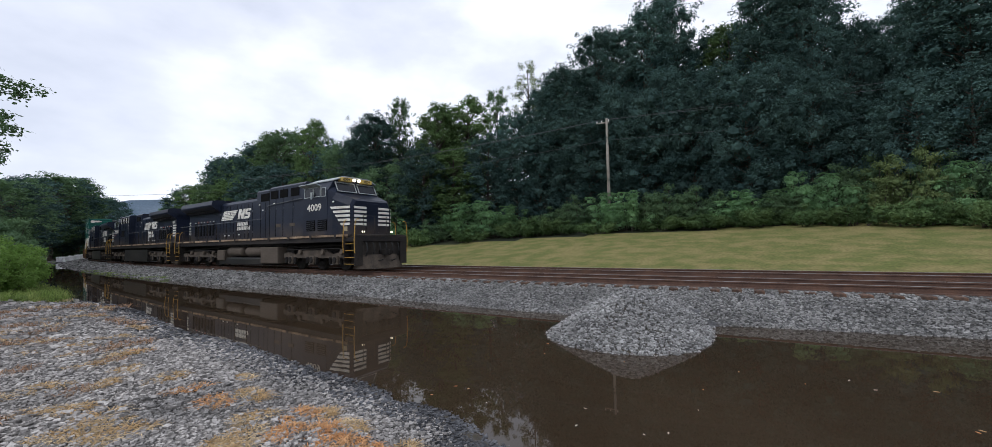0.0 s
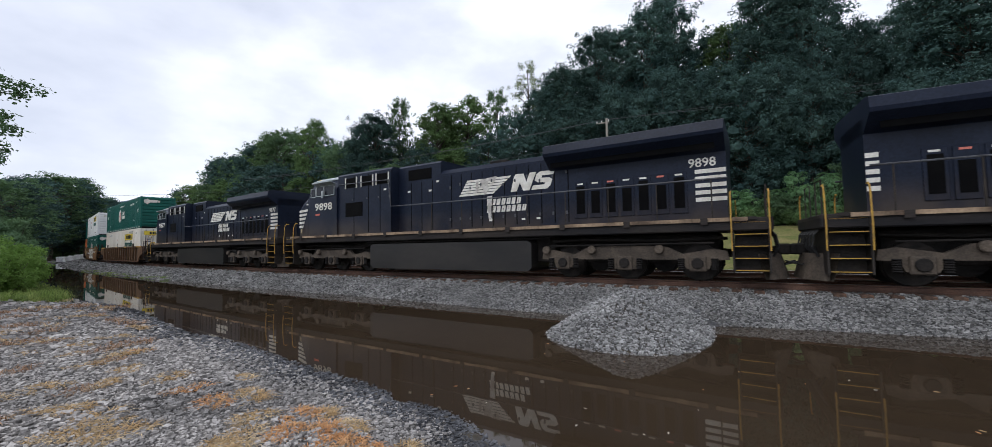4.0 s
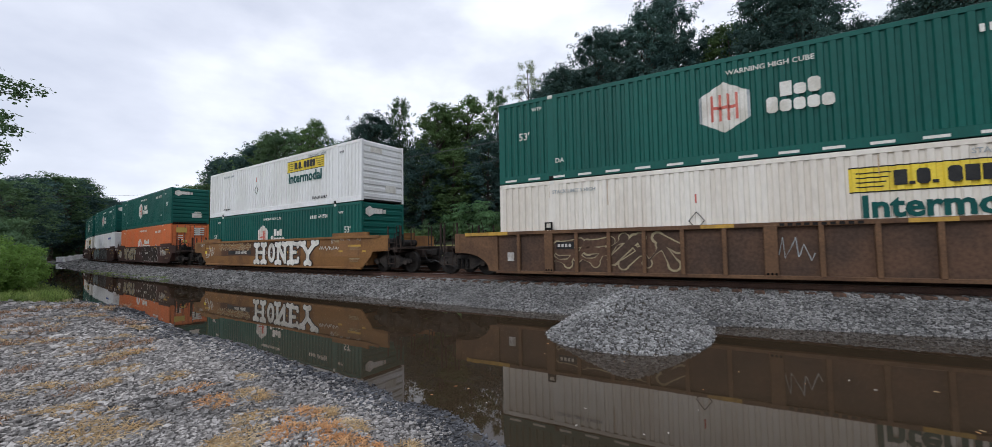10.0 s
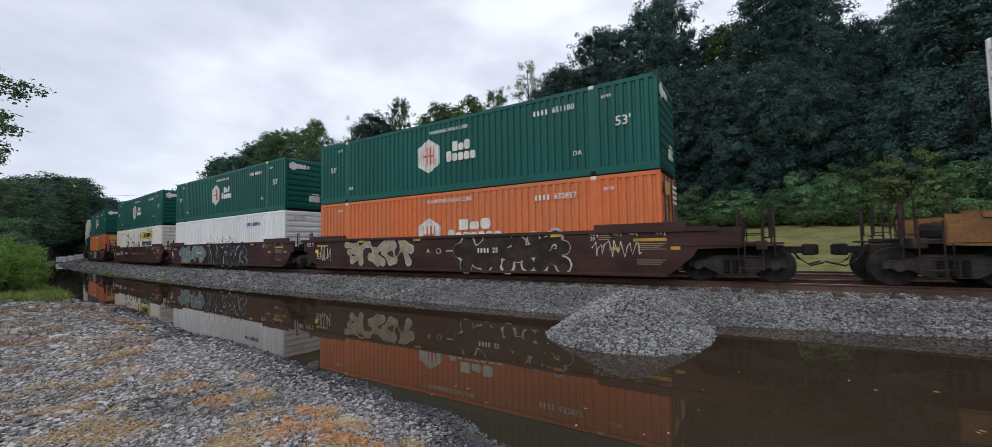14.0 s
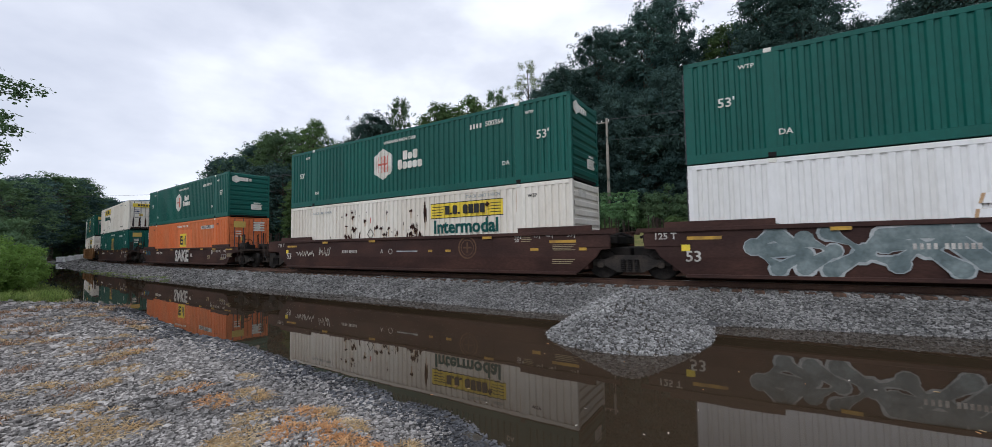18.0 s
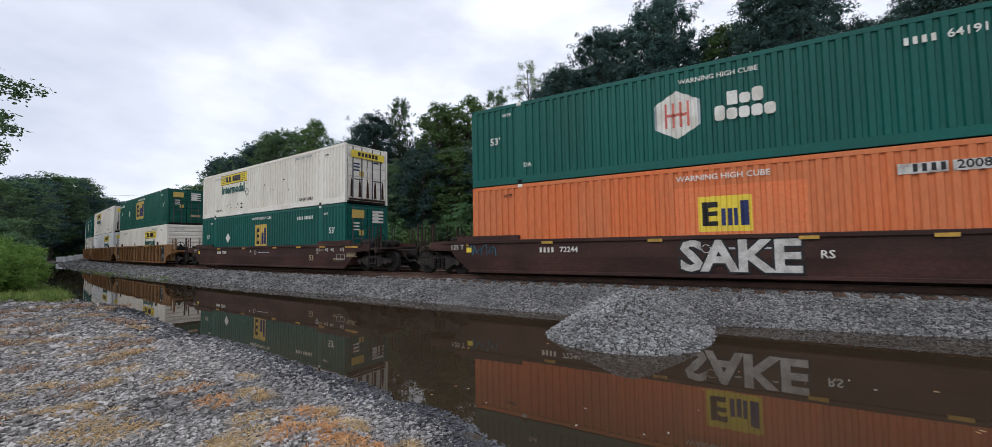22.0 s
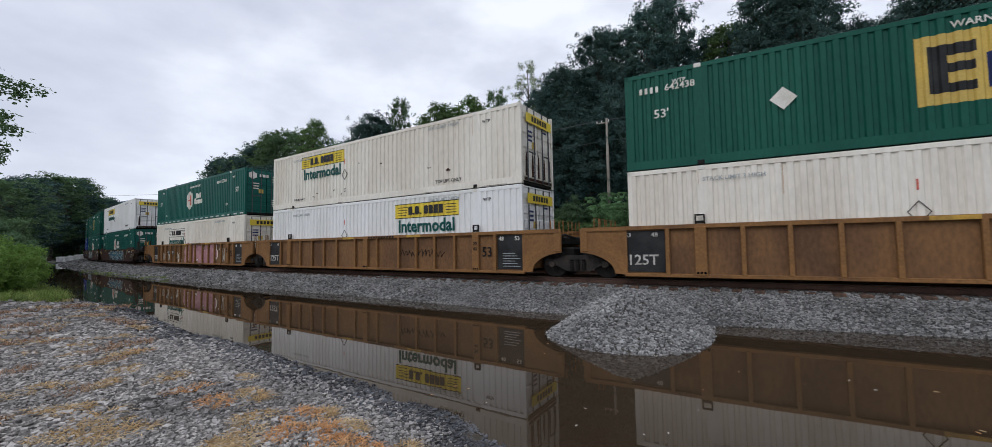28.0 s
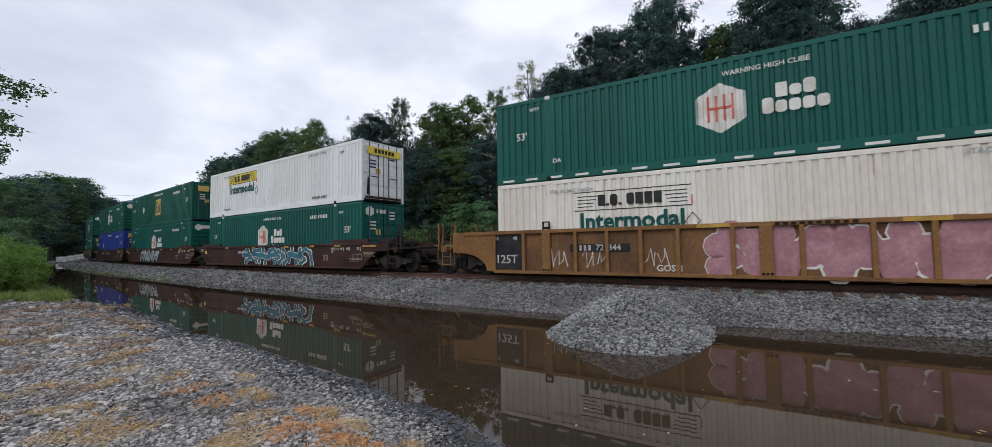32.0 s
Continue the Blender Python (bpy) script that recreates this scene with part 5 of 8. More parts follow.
def fat_word(parent, strokes, y):
    """Fat white spray-can letters with balls at the ends of their strokes and a black outline."""
    for grow, ink, dy in ((0.055, "black_paint", 0.0), (0.0, "white_paint", 0.009)):
        for letter in strokes:
            bm = bmesh.new()
            for k, (r, pts) in enumerate(letter):
                yy = y - dy - 0.0006 * k
                tb = tube([(px, 0, pz) for px, pz in pts], r + grow, 8)
                for v in tb.verts:
                    v.co.y = yy + v.co.y * 0.02
                me = bpy.data.meshes.new("stroke")
                tb.to_mesh(me)
                tb.free()
                bm.from_mesh(me)
                bpy.data.meshes.remove(me)
                for px, pz in (pts[0], pts[-1]):
                    add_disc(bm, px, yy - 0.0025, yy + 0.002, pz, r + grow, 12)
            part("graffiti", bm, M[ink], parent, "white graffiti letter" if ink == "white_paint" else "")


def serifs(x, z, out):
    """The two balls at a stroke's end."""
    return [(0.14, [(x - 0.22, z + 0.07 * out), (x, z + 0.0 * out), (x + 0.22, z + 0.07 * out)])]


HONEY = [
    [(0.13, [(-1.26, 0.42), (-1.26, 1.36)]), (0.13, [(-0.46, 0.42), (-0.46, 1.36)]), (0.09, [(-1.2, 0.93), (-0.5, 0.93)])] + serifs(-1.26, 1.30, 1) + serifs(-1.26, 0.44, -1) + serifs(-0.46, 1.30, 1) + serifs(-0.46, 0.44, -1),
    [(0.12, [(0.40 + 0.27 * math.sin(k * math.tau / 16), 0.90 + 0.43 * math.cos(k * math.tau / 16)) for k in range(17)])],
    [(0.12, [(1.10, 0.42), (1.10, 1.30)]), (0.13, [(1.10, 1.32), (1.80, 0.46)]), (0.12, [(1.80, 0.42), (1.80, 1.34)])] + serifs(1.10, 1.30, 1) + serifs(1.10, 0.42, -1) + serifs(1.82, 1.32, 1),
    [(0.15, [(2.42, 0.42), (2.42, 1.38)]), (0.10, [(2.42, 1.40), (3.05, 1.34)]), (0.09, [(2.42, 0.92), (2.86, 0.92)]), (0.11, [(2.42, 0.42), (3.08, 0.44)]), (0.11, [(3.05, 1.34), (3.06, 1.22)]), (0.11, [(3.08, 0.44), (3.10, 0.58)])] + serifs(2.36, 1.38, 1) + serifs(2.36, 0.42, -1),
    [(0.13, [(3.50, 1.36), (3.98, 0.85)]), (0.13, [(4.60, 1.36), (3.98, 0.85)]), (0.14, [(3.98, 0.9), (3.98, 0.40)])] + serifs(3.46, 1.32, 1) + serifs(4.62, 1.34, 1) + serifs(3.98, 0.42, -1),
]


def faded_ring(parent, x, z, r, ink):
    """The ghost of a round emblem."""
    for k, (q, w) in enumerate(((r, 0.035), (r * 0.72, 0.022))):
        bm = bmesh.new()
        add_tube(bm, [(x + q * math.cos(i * math.tau / 24), -SIDE - 0.004, z + q * math.sin(i * math.tau / 24)) for i in range(25)], w, 4)
        for v in bm.verts:
            v.co.y = -SIDE - 0.004 + (v.co.y + SIDE + 0.004) * 0.1
        part("faded_emblem", bm, M[ink], parent)
    for a, b, c, d in ((-0.5, 0.5, -0.08, 0.08), (-0.08, 0.08, -0.5, 0.5)):
        part("faded_emblem", box(x + a * r, x + b * r, -SIDE - 0.006, -SIDE, z + c * r, z + d * r), M[ink], parent)

# ---- locomotives ----


def loco_bogie(parent, x):
    b = empty("bogie", parent)
    b.location = (x, 0, 0)
    r = 0.52
    out = [(-2.75, 0.62), (-2.7, 0.86), (-2.35, 0.92), (-1.6, 0.78), (-1.2, 0.98), (-0.7, 1.02), (0.7, 1.02), (1.2, 0.98), (1.6, 0.78), (2.35, 0.92), (2.7, 0.86), (2.75, 0.62), (2.35, 0.60), (2.25, 0.36), (1.7, 0.36), (1.55, 0.62), (0.45, 0.62), (0.32, 0.34), (-0.32, 0.34), (-0.45, 0.62), (-1.55, 0.62), (-1.7, 0.36), (-2.25, 0.36), (-2.35, 0.60)]
    for y in (-1.32, 1.17):
        sg = -1 if y < 0 else 1
        piece("side_frame", lambda: prism(out, 0, 0.15), M["loco_bogie"], b, pose(0, y, 0), key="loco")
        face = y if sg < 0 else y + 0.15
        for a in (-1.98, 0.0, 1.98):
            piece("axle_box", lambda: box(-0.22, 0.22, -0.08, 0.02, 0.30, 0.72, 0.03), M["loco_bogie"], b, side_pose(a, abs(face), 0, sg))
            piece("axle_cap", lambda: add_disc(bmesh.new(), 0, -0.07, 0.0, 0, 0.15, 16, 0.02), M["dark_iron"], b, side_pose(a, abs(face) + 0.06, r, sg))
            for dx in (-0.42, 0.42):
                piece("spring", lambda: spring_mesh(0.10, 0.34, 0.66), M["dark_iron"], b, side_pose(a + dx, abs(face) + 0.01, 0, sg), key="loco")
        for a in (-1.0, 1.0, 2.55):
            piece("brake_cylinder", lambda: add_disc(bmesh.new(), 0, -0.14, 0.0, 0, 0.13, 12, 0.02), M["loco_bogie"], b, side_pose(a, abs(face), 0.92, sg))
        piece("brake_rod", lambda: tube([(-2.4, 0, 1.05), (2.4, 0, 1.08)], 0.025, 6), M["dark_iron"], b, side_pose(0, abs(face) + 0.04, 0, sg))
    for a in (-1.98, 0.0, 1.98):
        w = piece("wheelset", lambda: wheelset_mesh(r), M["wheel_steel"], b, pose(a, 0, r), key="loco")
        WHEELSETS.append((w, (a, 0, r), r))
    piece("bolster", lambda: box(-2.5, 2.5, -0.62, 0.62, 0.45, 1.36, 0.05), M["dark_iron"], b, key="loco")
    for a in (-1.0, 1.0):
        piece("traction_motor", lambda: tube([(0, -0.6, 0), (0, 0.6, 0)], 0.38, 14), M["dark_iron"], b, pose(a, 0, 0.6))
    for y in (-1.02, 1.02):
        piece("brake_pipe", lambda: tube([(-2.6, 0, 1.22), (-1.2, 0, 1.16), (1.3, 0, 1.24), (2.6, 0, 1.2)], 0.05, 6), M["dark_iron"], b, pose(0, y, 0))
    return b


def stair(parent, x, sg, lead):
    """Steps at a corner, with yellow edges."""
    st = empty("steps", parent)
    st.matrix_local = side_pose(x, 1.55, 0, sg)
    piece("step_side", lambda: prism([(-0.40, 0.30), (0.40, 0.30), (0.36, 1.62), (-0.36, 1.62)], 0.38, 0.42), M["loco_dusty"], st)
    for x2 in (-0.42, 0.38):
        piece("stringer", lambda: prism([(0, 0.30), (0.04, 0.30), (0.04, 1.68), (0, 1.68)], 0.0, 0.42), M["loco_dusty"], st, pose(x2, 0, 0))
    for i in range(5):
        z = 0.34 + i * 0.31
        tread = piece("step", lambda: box(-0.38, 0.38, 0.0, 0.32, 0.0, 0.03), M["loco_dusty"], st, pose(0, 0.015 * i, z))
        piece("step_edge", lambda: box(-0.36, 0.36, -0.010, 0.0, 0.012, 0.03), M["yellow_paint"], tread)
    for x2 in (-0.42, 0.42):
        piece("grab_rail", lambda: tube([(0, -0.02, 0.86), (0, -0.05, 1.4), (0, -0.01, 2.15), (0, 0.03, 2.34), (0, 0.12, 2.42), (0, 0.22, 2.40)], 0.019, 6), M["yellow_paint"], st, pose(x2, 0, 0))
    return st


def locomotive(number, teal_grille=False, lit=False, round_tanks=False, plain_wheel=False, label=""):
    L = tagged(empty("diesel_locomotive"), label, "locomotive", "locomotives at the head of the train")
    B, D, S = M["loco_black"], M["loco_dusty"], M["loco_dust_side"]
    H = 0.97
    frame_ = part("underframe", box(-10.75, 10.75, -1.5, 1.5, 1.38, 1.66, 0.03), S, L)
    for sg in (-1, 1):
        part("sill_stripe", box(-10.2, 10.2, -0.012, 0.02, 1.635, 1.735), M["dust_stripe"], L).matrix_local = side_pose(0, 1.55, 0, sg)
        for k in range(10):
            piece("sill_bracket", lambda: box(-0.09, 0.09, -0.02, 0.0, 1.56, 1.74, 0.006), S, L, side_pose(-9.2 + k * 2.05, 1.565, 0, sg))
        part("walkway_edge", box(-10.4, 10.4, 0.0, 0.6, 1.66, 1.74), S, L).matrix_local = side_pose(0, 1.545, 0, sg)
    # fuel tank and air tanks
    if round_tanks:
        part("fuel_tank", box(-3.7, 2.0, -1.35, 1.35, 0.18, 0.62, 0.06), M["tank_dark"], L)
        part("equipment_box", box(2.0, 3.9, -1.48, 1.48, 0.30, 1.22, 0.04), M["tank_dust"], L)
        part("equipment_box", box(-3.75, -2.75, -1.46, 1.46, 0.42, 1.10, 0.05), M["tank_dust"], L)
        for x0, x1 in ((-2.5, -0.5), (-0.1, 2.0)):
            for sg in (-1, 1):
                t = part("air_reservoir", tube([(x0, 0, 0), (x0 + 0.06, 0, 0), (x0 + 0.12, 0, 0), (x1 - 0.12, 0, 0), (x1 - 0.06, 0, 0), (x1, 0, 0)], [0.12, 0.24, 0.29, 0.29, 0.24, 0.12], 20), M["tank_dust"], L)
                t.location = (0, sg * 1.12, 0.98)
    else:
        part("fuel_tank", prism([(-3.9, 0.34), (-3.75, 0.2), (4.0, 0.2), (4.15, 0.34), (4.15, 1.15), (4.0, 1.25), (-3.75, 1.25), (-3.9, 1.15)], -1.45, 1.45), M["tank_dark"], L)
    part("tank_saddle", box(-4.6, 4.6, -0.95, 0.95, 0.5, 1.40, 0.03), M["dark_iron"], L)
    part("pipe", tube([(-4.5, -1.3, 1.32), (4.6, -1.3, 1.32)], 0.04, 6), M["dark_iron"], L)
    part("pipe", tube([(-4.5, 1.3, 1.32), (4.6, 1.3, 1.32)], 0.04, 6), M["dark_iron"], L)
    # hoods
    hood = part("engine_hood", prism_x([(-H, 1.7), (-H, 4.05), (-H + 0.12, 4.22), (H - 0.12, 4.22), (H, 4.05), (H, 1.7)], -5.3, 0.45), B, L)
    part("blower_hood", prism_x([(-H, 1.7), (-H, 4.55), (-H + 0.1, 4.64), (H - 0.1, 4.64), (H, 4.55), (H, 1.7)], 0.45, 2.85), B, L)
    inv = part("control_hood", prism_x([(-1.42, 1.7), (-1.42, 4.5), (-1.3, 4.6), (1.3, 4.6), (1.42, 4.5), (1.42, 1.7)], 2.85, 6.45), B, L)
    part("radiator_hood", prism_x([(-H, 1.7), (-H, 4.0), (-1.15, 4.0), (1.15, 4.0), (H, 4.0), (H, 1.7)], -9.75, -5.3), B, L)
    part("radiator_wing", prism_x([(-1.52, 4.02), (-1.55, 4.12), (-1.5, 4.38), (-1.3, 4.44), (1.3, 4.44), (1.5, 4.38), (1.55, 4.12), (1.52, 4.02), (0.97, 3.62), (-0.97, 3.62)], -9.75, -4.45), B, L)
    part("exhaust_stack", box(-2.3, -1.5, -0.3, 0.3, 4.2, 4.45, 0.03), M["dark_iron"], L)
    part("roof_hatch", box(-4.4, -2.9, -0.7, 0.7, 4.21, 4.27, 0.02), B, L)
    # cab and nose
    part("cab", prism_x([(-1.5, 1.72), (-1.52, 3.9), (-1.2, 4.42), (-0.7, 4.62), (0.7, 4.62), (1.2, 4.42), (1.52, 3.9), (1.5, 1.72)], 6.45, 8.55), B, L)
    part("cab_roof", prism_x([(-1.24, 4.43), (-0.72, 4.64), (0.72, 4.64), (1.24, 4.43), (1.24, 4.47), (0.72, 4.69), (-0.72, 4.69), (-1.24, 4.47)], 6.4, 8.75), M["spray_silver"], L, "sun-bleached grey cab roof")
    bm = bmesh.new()
    sec = [(8.55, 1.5, 4.4, 0.9), (8.85, 1.46, 3.82, 1.46), (9.85, 1.22, 3.46, 1.22), (9.98, 1.12, 3.36, 1.1)]
    rings = []
    for x, w, zt, wt in sec:
        rings.append([bm.verts.new(p) for p in ((x, -w, 1.72), (x, -w, zt - 0.35 if x > 8.6 else 3.9), (x, -wt * 0.85, zt), (x, wt * 0.85, zt), (x, w, zt - 0.35 if x > 8.6 else 3.9), (x, w, 1.72))])
    for a, b in zip(rings, rings[1:]):
        for k in range(5):
            bm.faces.new((a[k], a[k + 1], b[k + 1], b[k]))
    bm.faces.new(rings[-1])
    bm.faces.new(rings[0][::-1])
    bmesh.ops.recalc_face_normals(bm, faces=bm.faces[:])
    part("nose", bm, B, L)
    for y in (-0.62, 0.62):
        w = part("windscreen", box(-0.012, 0.02, -0.52, 0.52, -0.24, 0.24, 0.01), M["cab_glass"], L)
        w.matrix_local = pose(8.74, y, 4.12, 0, -27, 0)
        part("windscreen_frame", frame_mesh(0.56, 0.28, 0.035), M["spray_silver"], w)
    # number boards and headlamps over the windscreen
    for y in (-0.62, 0.62):
        nb = part("number_board", box(8.5, 8.78, y - 0.32, y + 0.32, 4.42, 4.62, 0.02), M["gold"], L, "amber number board")
        n_ = write(nb, number, 0, 0, 0, 0.2, M["black_paint"])
        n_.matrix_local = pose(8.787, y, 4.52, 0, 0, 90)
    for y in (-0.14, 0.14):
        part("headlamp", add_disc_x(8.7, 8.80, y, 4.54, 0.08), M["lamp_lit"] if lit else M["cab_glass"], L)
    for y in (-0.85, 0.85):
        part("ditch_light", add_disc_x(10.35, 10.46, y, 1.86, 0.042), M["lamp_lit"] if lit else M["cab_glass"], L)
    for sg in (-1, 1):
        # cab side windows
        for x0, x1, z0, z1 in ((6.62, 7.35, 3.68, 4.12), (7.42, 7.98, 3.68, 4.12), (8.08, 8.42, 3.66, 4.05)):
            w = part("side_window", box(0, x1 - x0, -0.012, 0.02, 0, z1 - z0, 0.008), M["cab_glass"], L)
            w.matrix_local = side_pose(x0 if sg < 0 else x1, 1.525, z0, sg)
            part("window_frame", frame_mesh_xz(x1 - x0, z1 - z0, 0.03), M["spray_silver"], w)
        part("sun_visor", box(-0.75, 0.75, -0.32, 0.0, 0.0, 0.04), M["spray_silver"], L).matrix_local = side_pose(7.25, 1.5, 4.16, sg) @ pose(0, 0, 0, -18, 0, 0)
        part("mirror", box(-0.06, 0.06, -0.14, -0.10, 0.0, 0.34), M["spray_silver"], L).matrix_local = side_pose(7.38, 1.52, 3.55, sg)
        n_ = write(L, number, 7.45, -1.0, 3.14, 0.62, M["white_paint"], 1.05)
        n_.matrix_local = side_pose(7.45, 1.53, 3.12, sg) @ Matrix.Diagonal((1.0 if lit else 1.12, 1, 0.80, 1))
        if not lit:
            n_ = write(L, number, 0, 0, 0, 0.36, M["white_paint"])
            n_.matrix_local = side_pose(-9.15, H + 0.01, 3.35, sg)
        # slanted bars on the nose and the tail
        for i in range(5):
            bm = prism([(0.0 + 0.15 * (4 - i), 0), (1.1, 0), (1.1, 0.115), (0.0 + 0.15 * (4 - i) - 0.09, 0.115)], -0.012, 0.006)
            ob = part("nose_stripe", bm, M["white_paint"], L)
            ob.matrix_local = (pose(8.83, -1.475, 2.18 + i * 0.2, 0, 0, 13.2) if sg < 0 else pose(8.83, 1.475, 2.18 + i * 0.2, 0, 0, -13.2) @ Matrix.Diagonal((1, -1, 1, 1)))
            bm = box(0, 0.78 if not lit else 0.25, -0.008, 0.006, 0, 0.115)
            ob = part("tail_stripe", bm, M["white_paint"], L)
            ob.matrix_local = side_pose(-9.74 if sg < 0 else -8.96, H + 0.006, 2.25 + i * 0.2, sg)
        for x in (9.25, 9.55):
            pl = part("builder_plate", box(0, 0.2, -0.012, 0.004, 1.9, 2.12), M["spray_tan"], L)
            pl.matrix_local = pose(x, sg * (1.50 - (x - 8.55) * 0.215), 0, 0, 0, -sg * 13.2) if sg < 0 else pose(x, 1.50 - (x - 8.55) * 0.215, 0, 0, 0, -13.2) @ Matrix.Diagonal((1, -1, 1, 1))
        for x, z in ((0.7, 3.75), (3.3, 3.6), (-5.0, 3.72), (-3.9, 2.0), (-3.3, 2.0), (-1.9, 2.02), (1.1, 3.4), (2.3, 3.45), (8.9, 3.3)):
            part("stencil_label", box(0, 0.14, -0.012, 0.004, 0, 0.07), M["white_paint"], L).matrix_local = side_pose(x, (H if x < 2.8 else 1.42 if x < 6.4 else 1.47) + 0.005, z, sg)
        for x in (3.6, 5.0) if lit else ():
            lv = part("dust_louvre", box(0, 0.5, -0.012, 0.004, 2.3, 2.48), M["tank_dust"], L)
            lv.matrix_local = side_pose(x + (0 if sg < 0 else 0.6), 1.424, 0, sg)
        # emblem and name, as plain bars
        for i in range(6):
            bm = prism([(-1.95 + 0.07 * i, 0.145 * i), (-0.35 + 0.14 * i, 0.145 * i), (-0.26 + 0.14 * i, 0.145 * i + 0.112), (-1.90 + 0.07 * i, 0.145 * i + 0.112)], -0.01, 0.005)
            part("emblem_bar", bm, M["white_paint"], L).matrix_local = side_pose(-2.45, H + 0.004, 3.05, sg) @ Matrix.Diagonal((1, 1, 0.72, 1))
        for outline in (((0.42, 0), (0.66, 0), (0.80, 0.42), (0.93, 0), (1.18, 0), (1.46, 0.86), (1.20, 0.86), (1.07, 0.42), (0.95, 0.86), (0.62, 0.86), (0.55, 0.70)), ((1.26, 0), (1.86, 0), (2.00, 0.14), (2.08, 0.42), (1.98, 0.52), (1.66, 0.55), (1.68, 0.66), (2.12, 0.66), (2.18, 0.86), (1.62, 0.86), (1.48, 0.76), (1.40, 0.46), (1.50, 0.35), (1.80, 0.31), (1.78, 0.21), (1.33, 0.21))):
            part("emblem_block", prism(outline, -0.01, 0.005), M["white_paint"], L).matrix_local = side_pose(-2.45, H + 0.004, 3.05, sg) @ Matrix.Diagonal((1, 1, 0.72, 1))
        for z, n in ((2.61, 7), (2.34, 8)):
            for i in range(n):
                bm = prism([(0, 0), (0.07, 0), (0.10, 0.16), (0.125, 0.16), (0.09, 0), (0.18, 0), (0.24, 0.27), (0.06, 0.27)] if i % 3 == 0 else [(0, 0), (0.18, 0), (0.24, 0.27), (0.15, 0.27), (0.12, 0.11), (0.095, 0.11), (0.13, 0.27), (0.06, 0.27)] if i % 3 == 1 else [(0, 0), (0.17, 0), (0.23, 0.27), (0.06, 0.27)], -0.008, 0.005)
                part("lettering_bar", bm, M["white_paint"], L).matrix_local = side_pose(-1.95, H + 0.004, z, sg) @ pose(-0.15 + i * 0.215, 0, 0) @ Matrix.Diagonal((0.85, 1, 0.85, 1))
        # doors, louvres and grilles
        for i in range(11):
            x = -5.1 + i * 0.5
            piece("hood_seam", lambda: box(-0.014, 0.014, -0.012, 0.0, 1.85, 3.95), M["grille"], L, side_pose(x, H - 0.003, 0, sg))
            for z in (2.12, 3.5 - 0.1 * (i % 3)):
                piece("door_latch", lambda: box(-0.035, 0.035, -0.03, 0.0, 0.0, 0.11, 0.008), M["rail_grey"], L, side_pose(x + 0.06, H, z, sg))
        for i in range(7):
            x = -8.75 + i * 0.5
            d_ = part("louvre_door", box(0, 0.42, -0.03, 0.0, 1.95, 3.15, 0.01), B, L)
            d_.matrix_local = side_pose(x + (0 if sg < 0 else 0.42), H, 0, sg)
            part("louvre", box(0.07, 0.35, -0.042, -0.03, 2.1, 3.0 - 0.18 * (i % 2)), M["grille"], d_)
            part("stencil_label", box(0.1, 0.3, -0.036, -0.03, 3.05, 3.10), M["logo_red"] if i % 3 == 1 else M["white_paint"], d_)
        part("radiator_grille", prism([(-4.9, 3.68), (0, 3.68), (0, 3.98), (-4.9, 3.98)], -0.02, 0.0), M["grille"], L).matrix_local = side_pose(-4.6 if sg < 0 else -9.5, 1.25, 0, sg)
        part("intake_grille", box(0, 1.3, -0.02, 0.0, 3.95, 4.4), M["grille"], L).matrix_local = side_pose(0.95 if sg < 0 else 2.25, H + 0.002, 0, sg)
        for x in (2.86, 3.55, 4.3, 5.3):
            piece("panel_seam", lambda: box(-0.012, 0.012, -0.01, 0.0, 1.8, 4.45), M["grille"], L, side_pose(x, 1.42, 0, sg))
            piece("panel_latch", lambda: box(-0.04, 0.04, -0.025, 0.0, 0, 0.06, 0.008), M["rail_grey"], L, side_pose(x + 0.1, 1.42, 3.3, sg))
        for x in (0.9, 1.5, 2.1):
            piece("panel_seam", lambda: box(-0.012, 0.012, -0.01, 0.0, 1.8, 3.85), M["grille"], L, side_pose(x, H, 0, sg), key="blower")
        if not lit:
            piece("hatch_recess", lambda: box(-0.6, 0.6, -0.012, 0.0, 2.55, 3.2, 0.006), M["grille"], L, side_pose(5.3, 1.422, 0, sg))
            piece("warning_plate", lambda: box(-0.17, 0.17, -0.012, 0.0, 0, 0.08), M["logo_red"], L, side_pose(8.2 if sg < 0 else 7.9, 1.525, 2.72, sg))
            for x in (3.0, 3.78, 4.0, 4.78, 5.1, 5.88):
                piece("window_post", lambda: box(-0.03, 0.03, -0.03, 0.0, 3.87, 4.38), M["white_paint"], L, side_pose(x, 1.43, 0, sg))
        for x in (3.0, 4.0, 5.1):
            part("control_grille", box(0, 0.8, -0.02, 0.0, 3.9, 4.35), M["grille"], L).matrix_local = side_pose(x + (0 if sg < 0 else 0.8), 1.422, 0, sg)
        for x in (6.75, 7.75) if lit else ():
            lv = part("louvre_panel", box(0, 0.75, -0.02, 0.0, 1.98, 2.5), M["grille"], L)
            lv.matrix_local = side_pose(x + (0 if sg < 0 else 0.75), 1.51, 0, sg)
            for k in range(5):
                part("slat", box(0.03, 0.72, -0.035, -0.02, 2.02 + k * 0.1, 2.05 + k * 0.1), B, lv)
        # handrails
        bm = bmesh.new()
        add_tube(bm, [(-9.8, 0, 2.80), (-2.0, 0, 2.82), (2.2, 0, 2.84)] + ([(2.85, 0, 3.55), (6.3, 0, 3.7)] if lit else [(2.8, 0, 2.86), (2.95, 0, 4.02), (6.3, 0, 4.1)]), 0.024, 6)
        part("handrail", bm, M["rail_grey"], L).matrix_local = Matrix.Translation((0, sg * 1.5, 0))
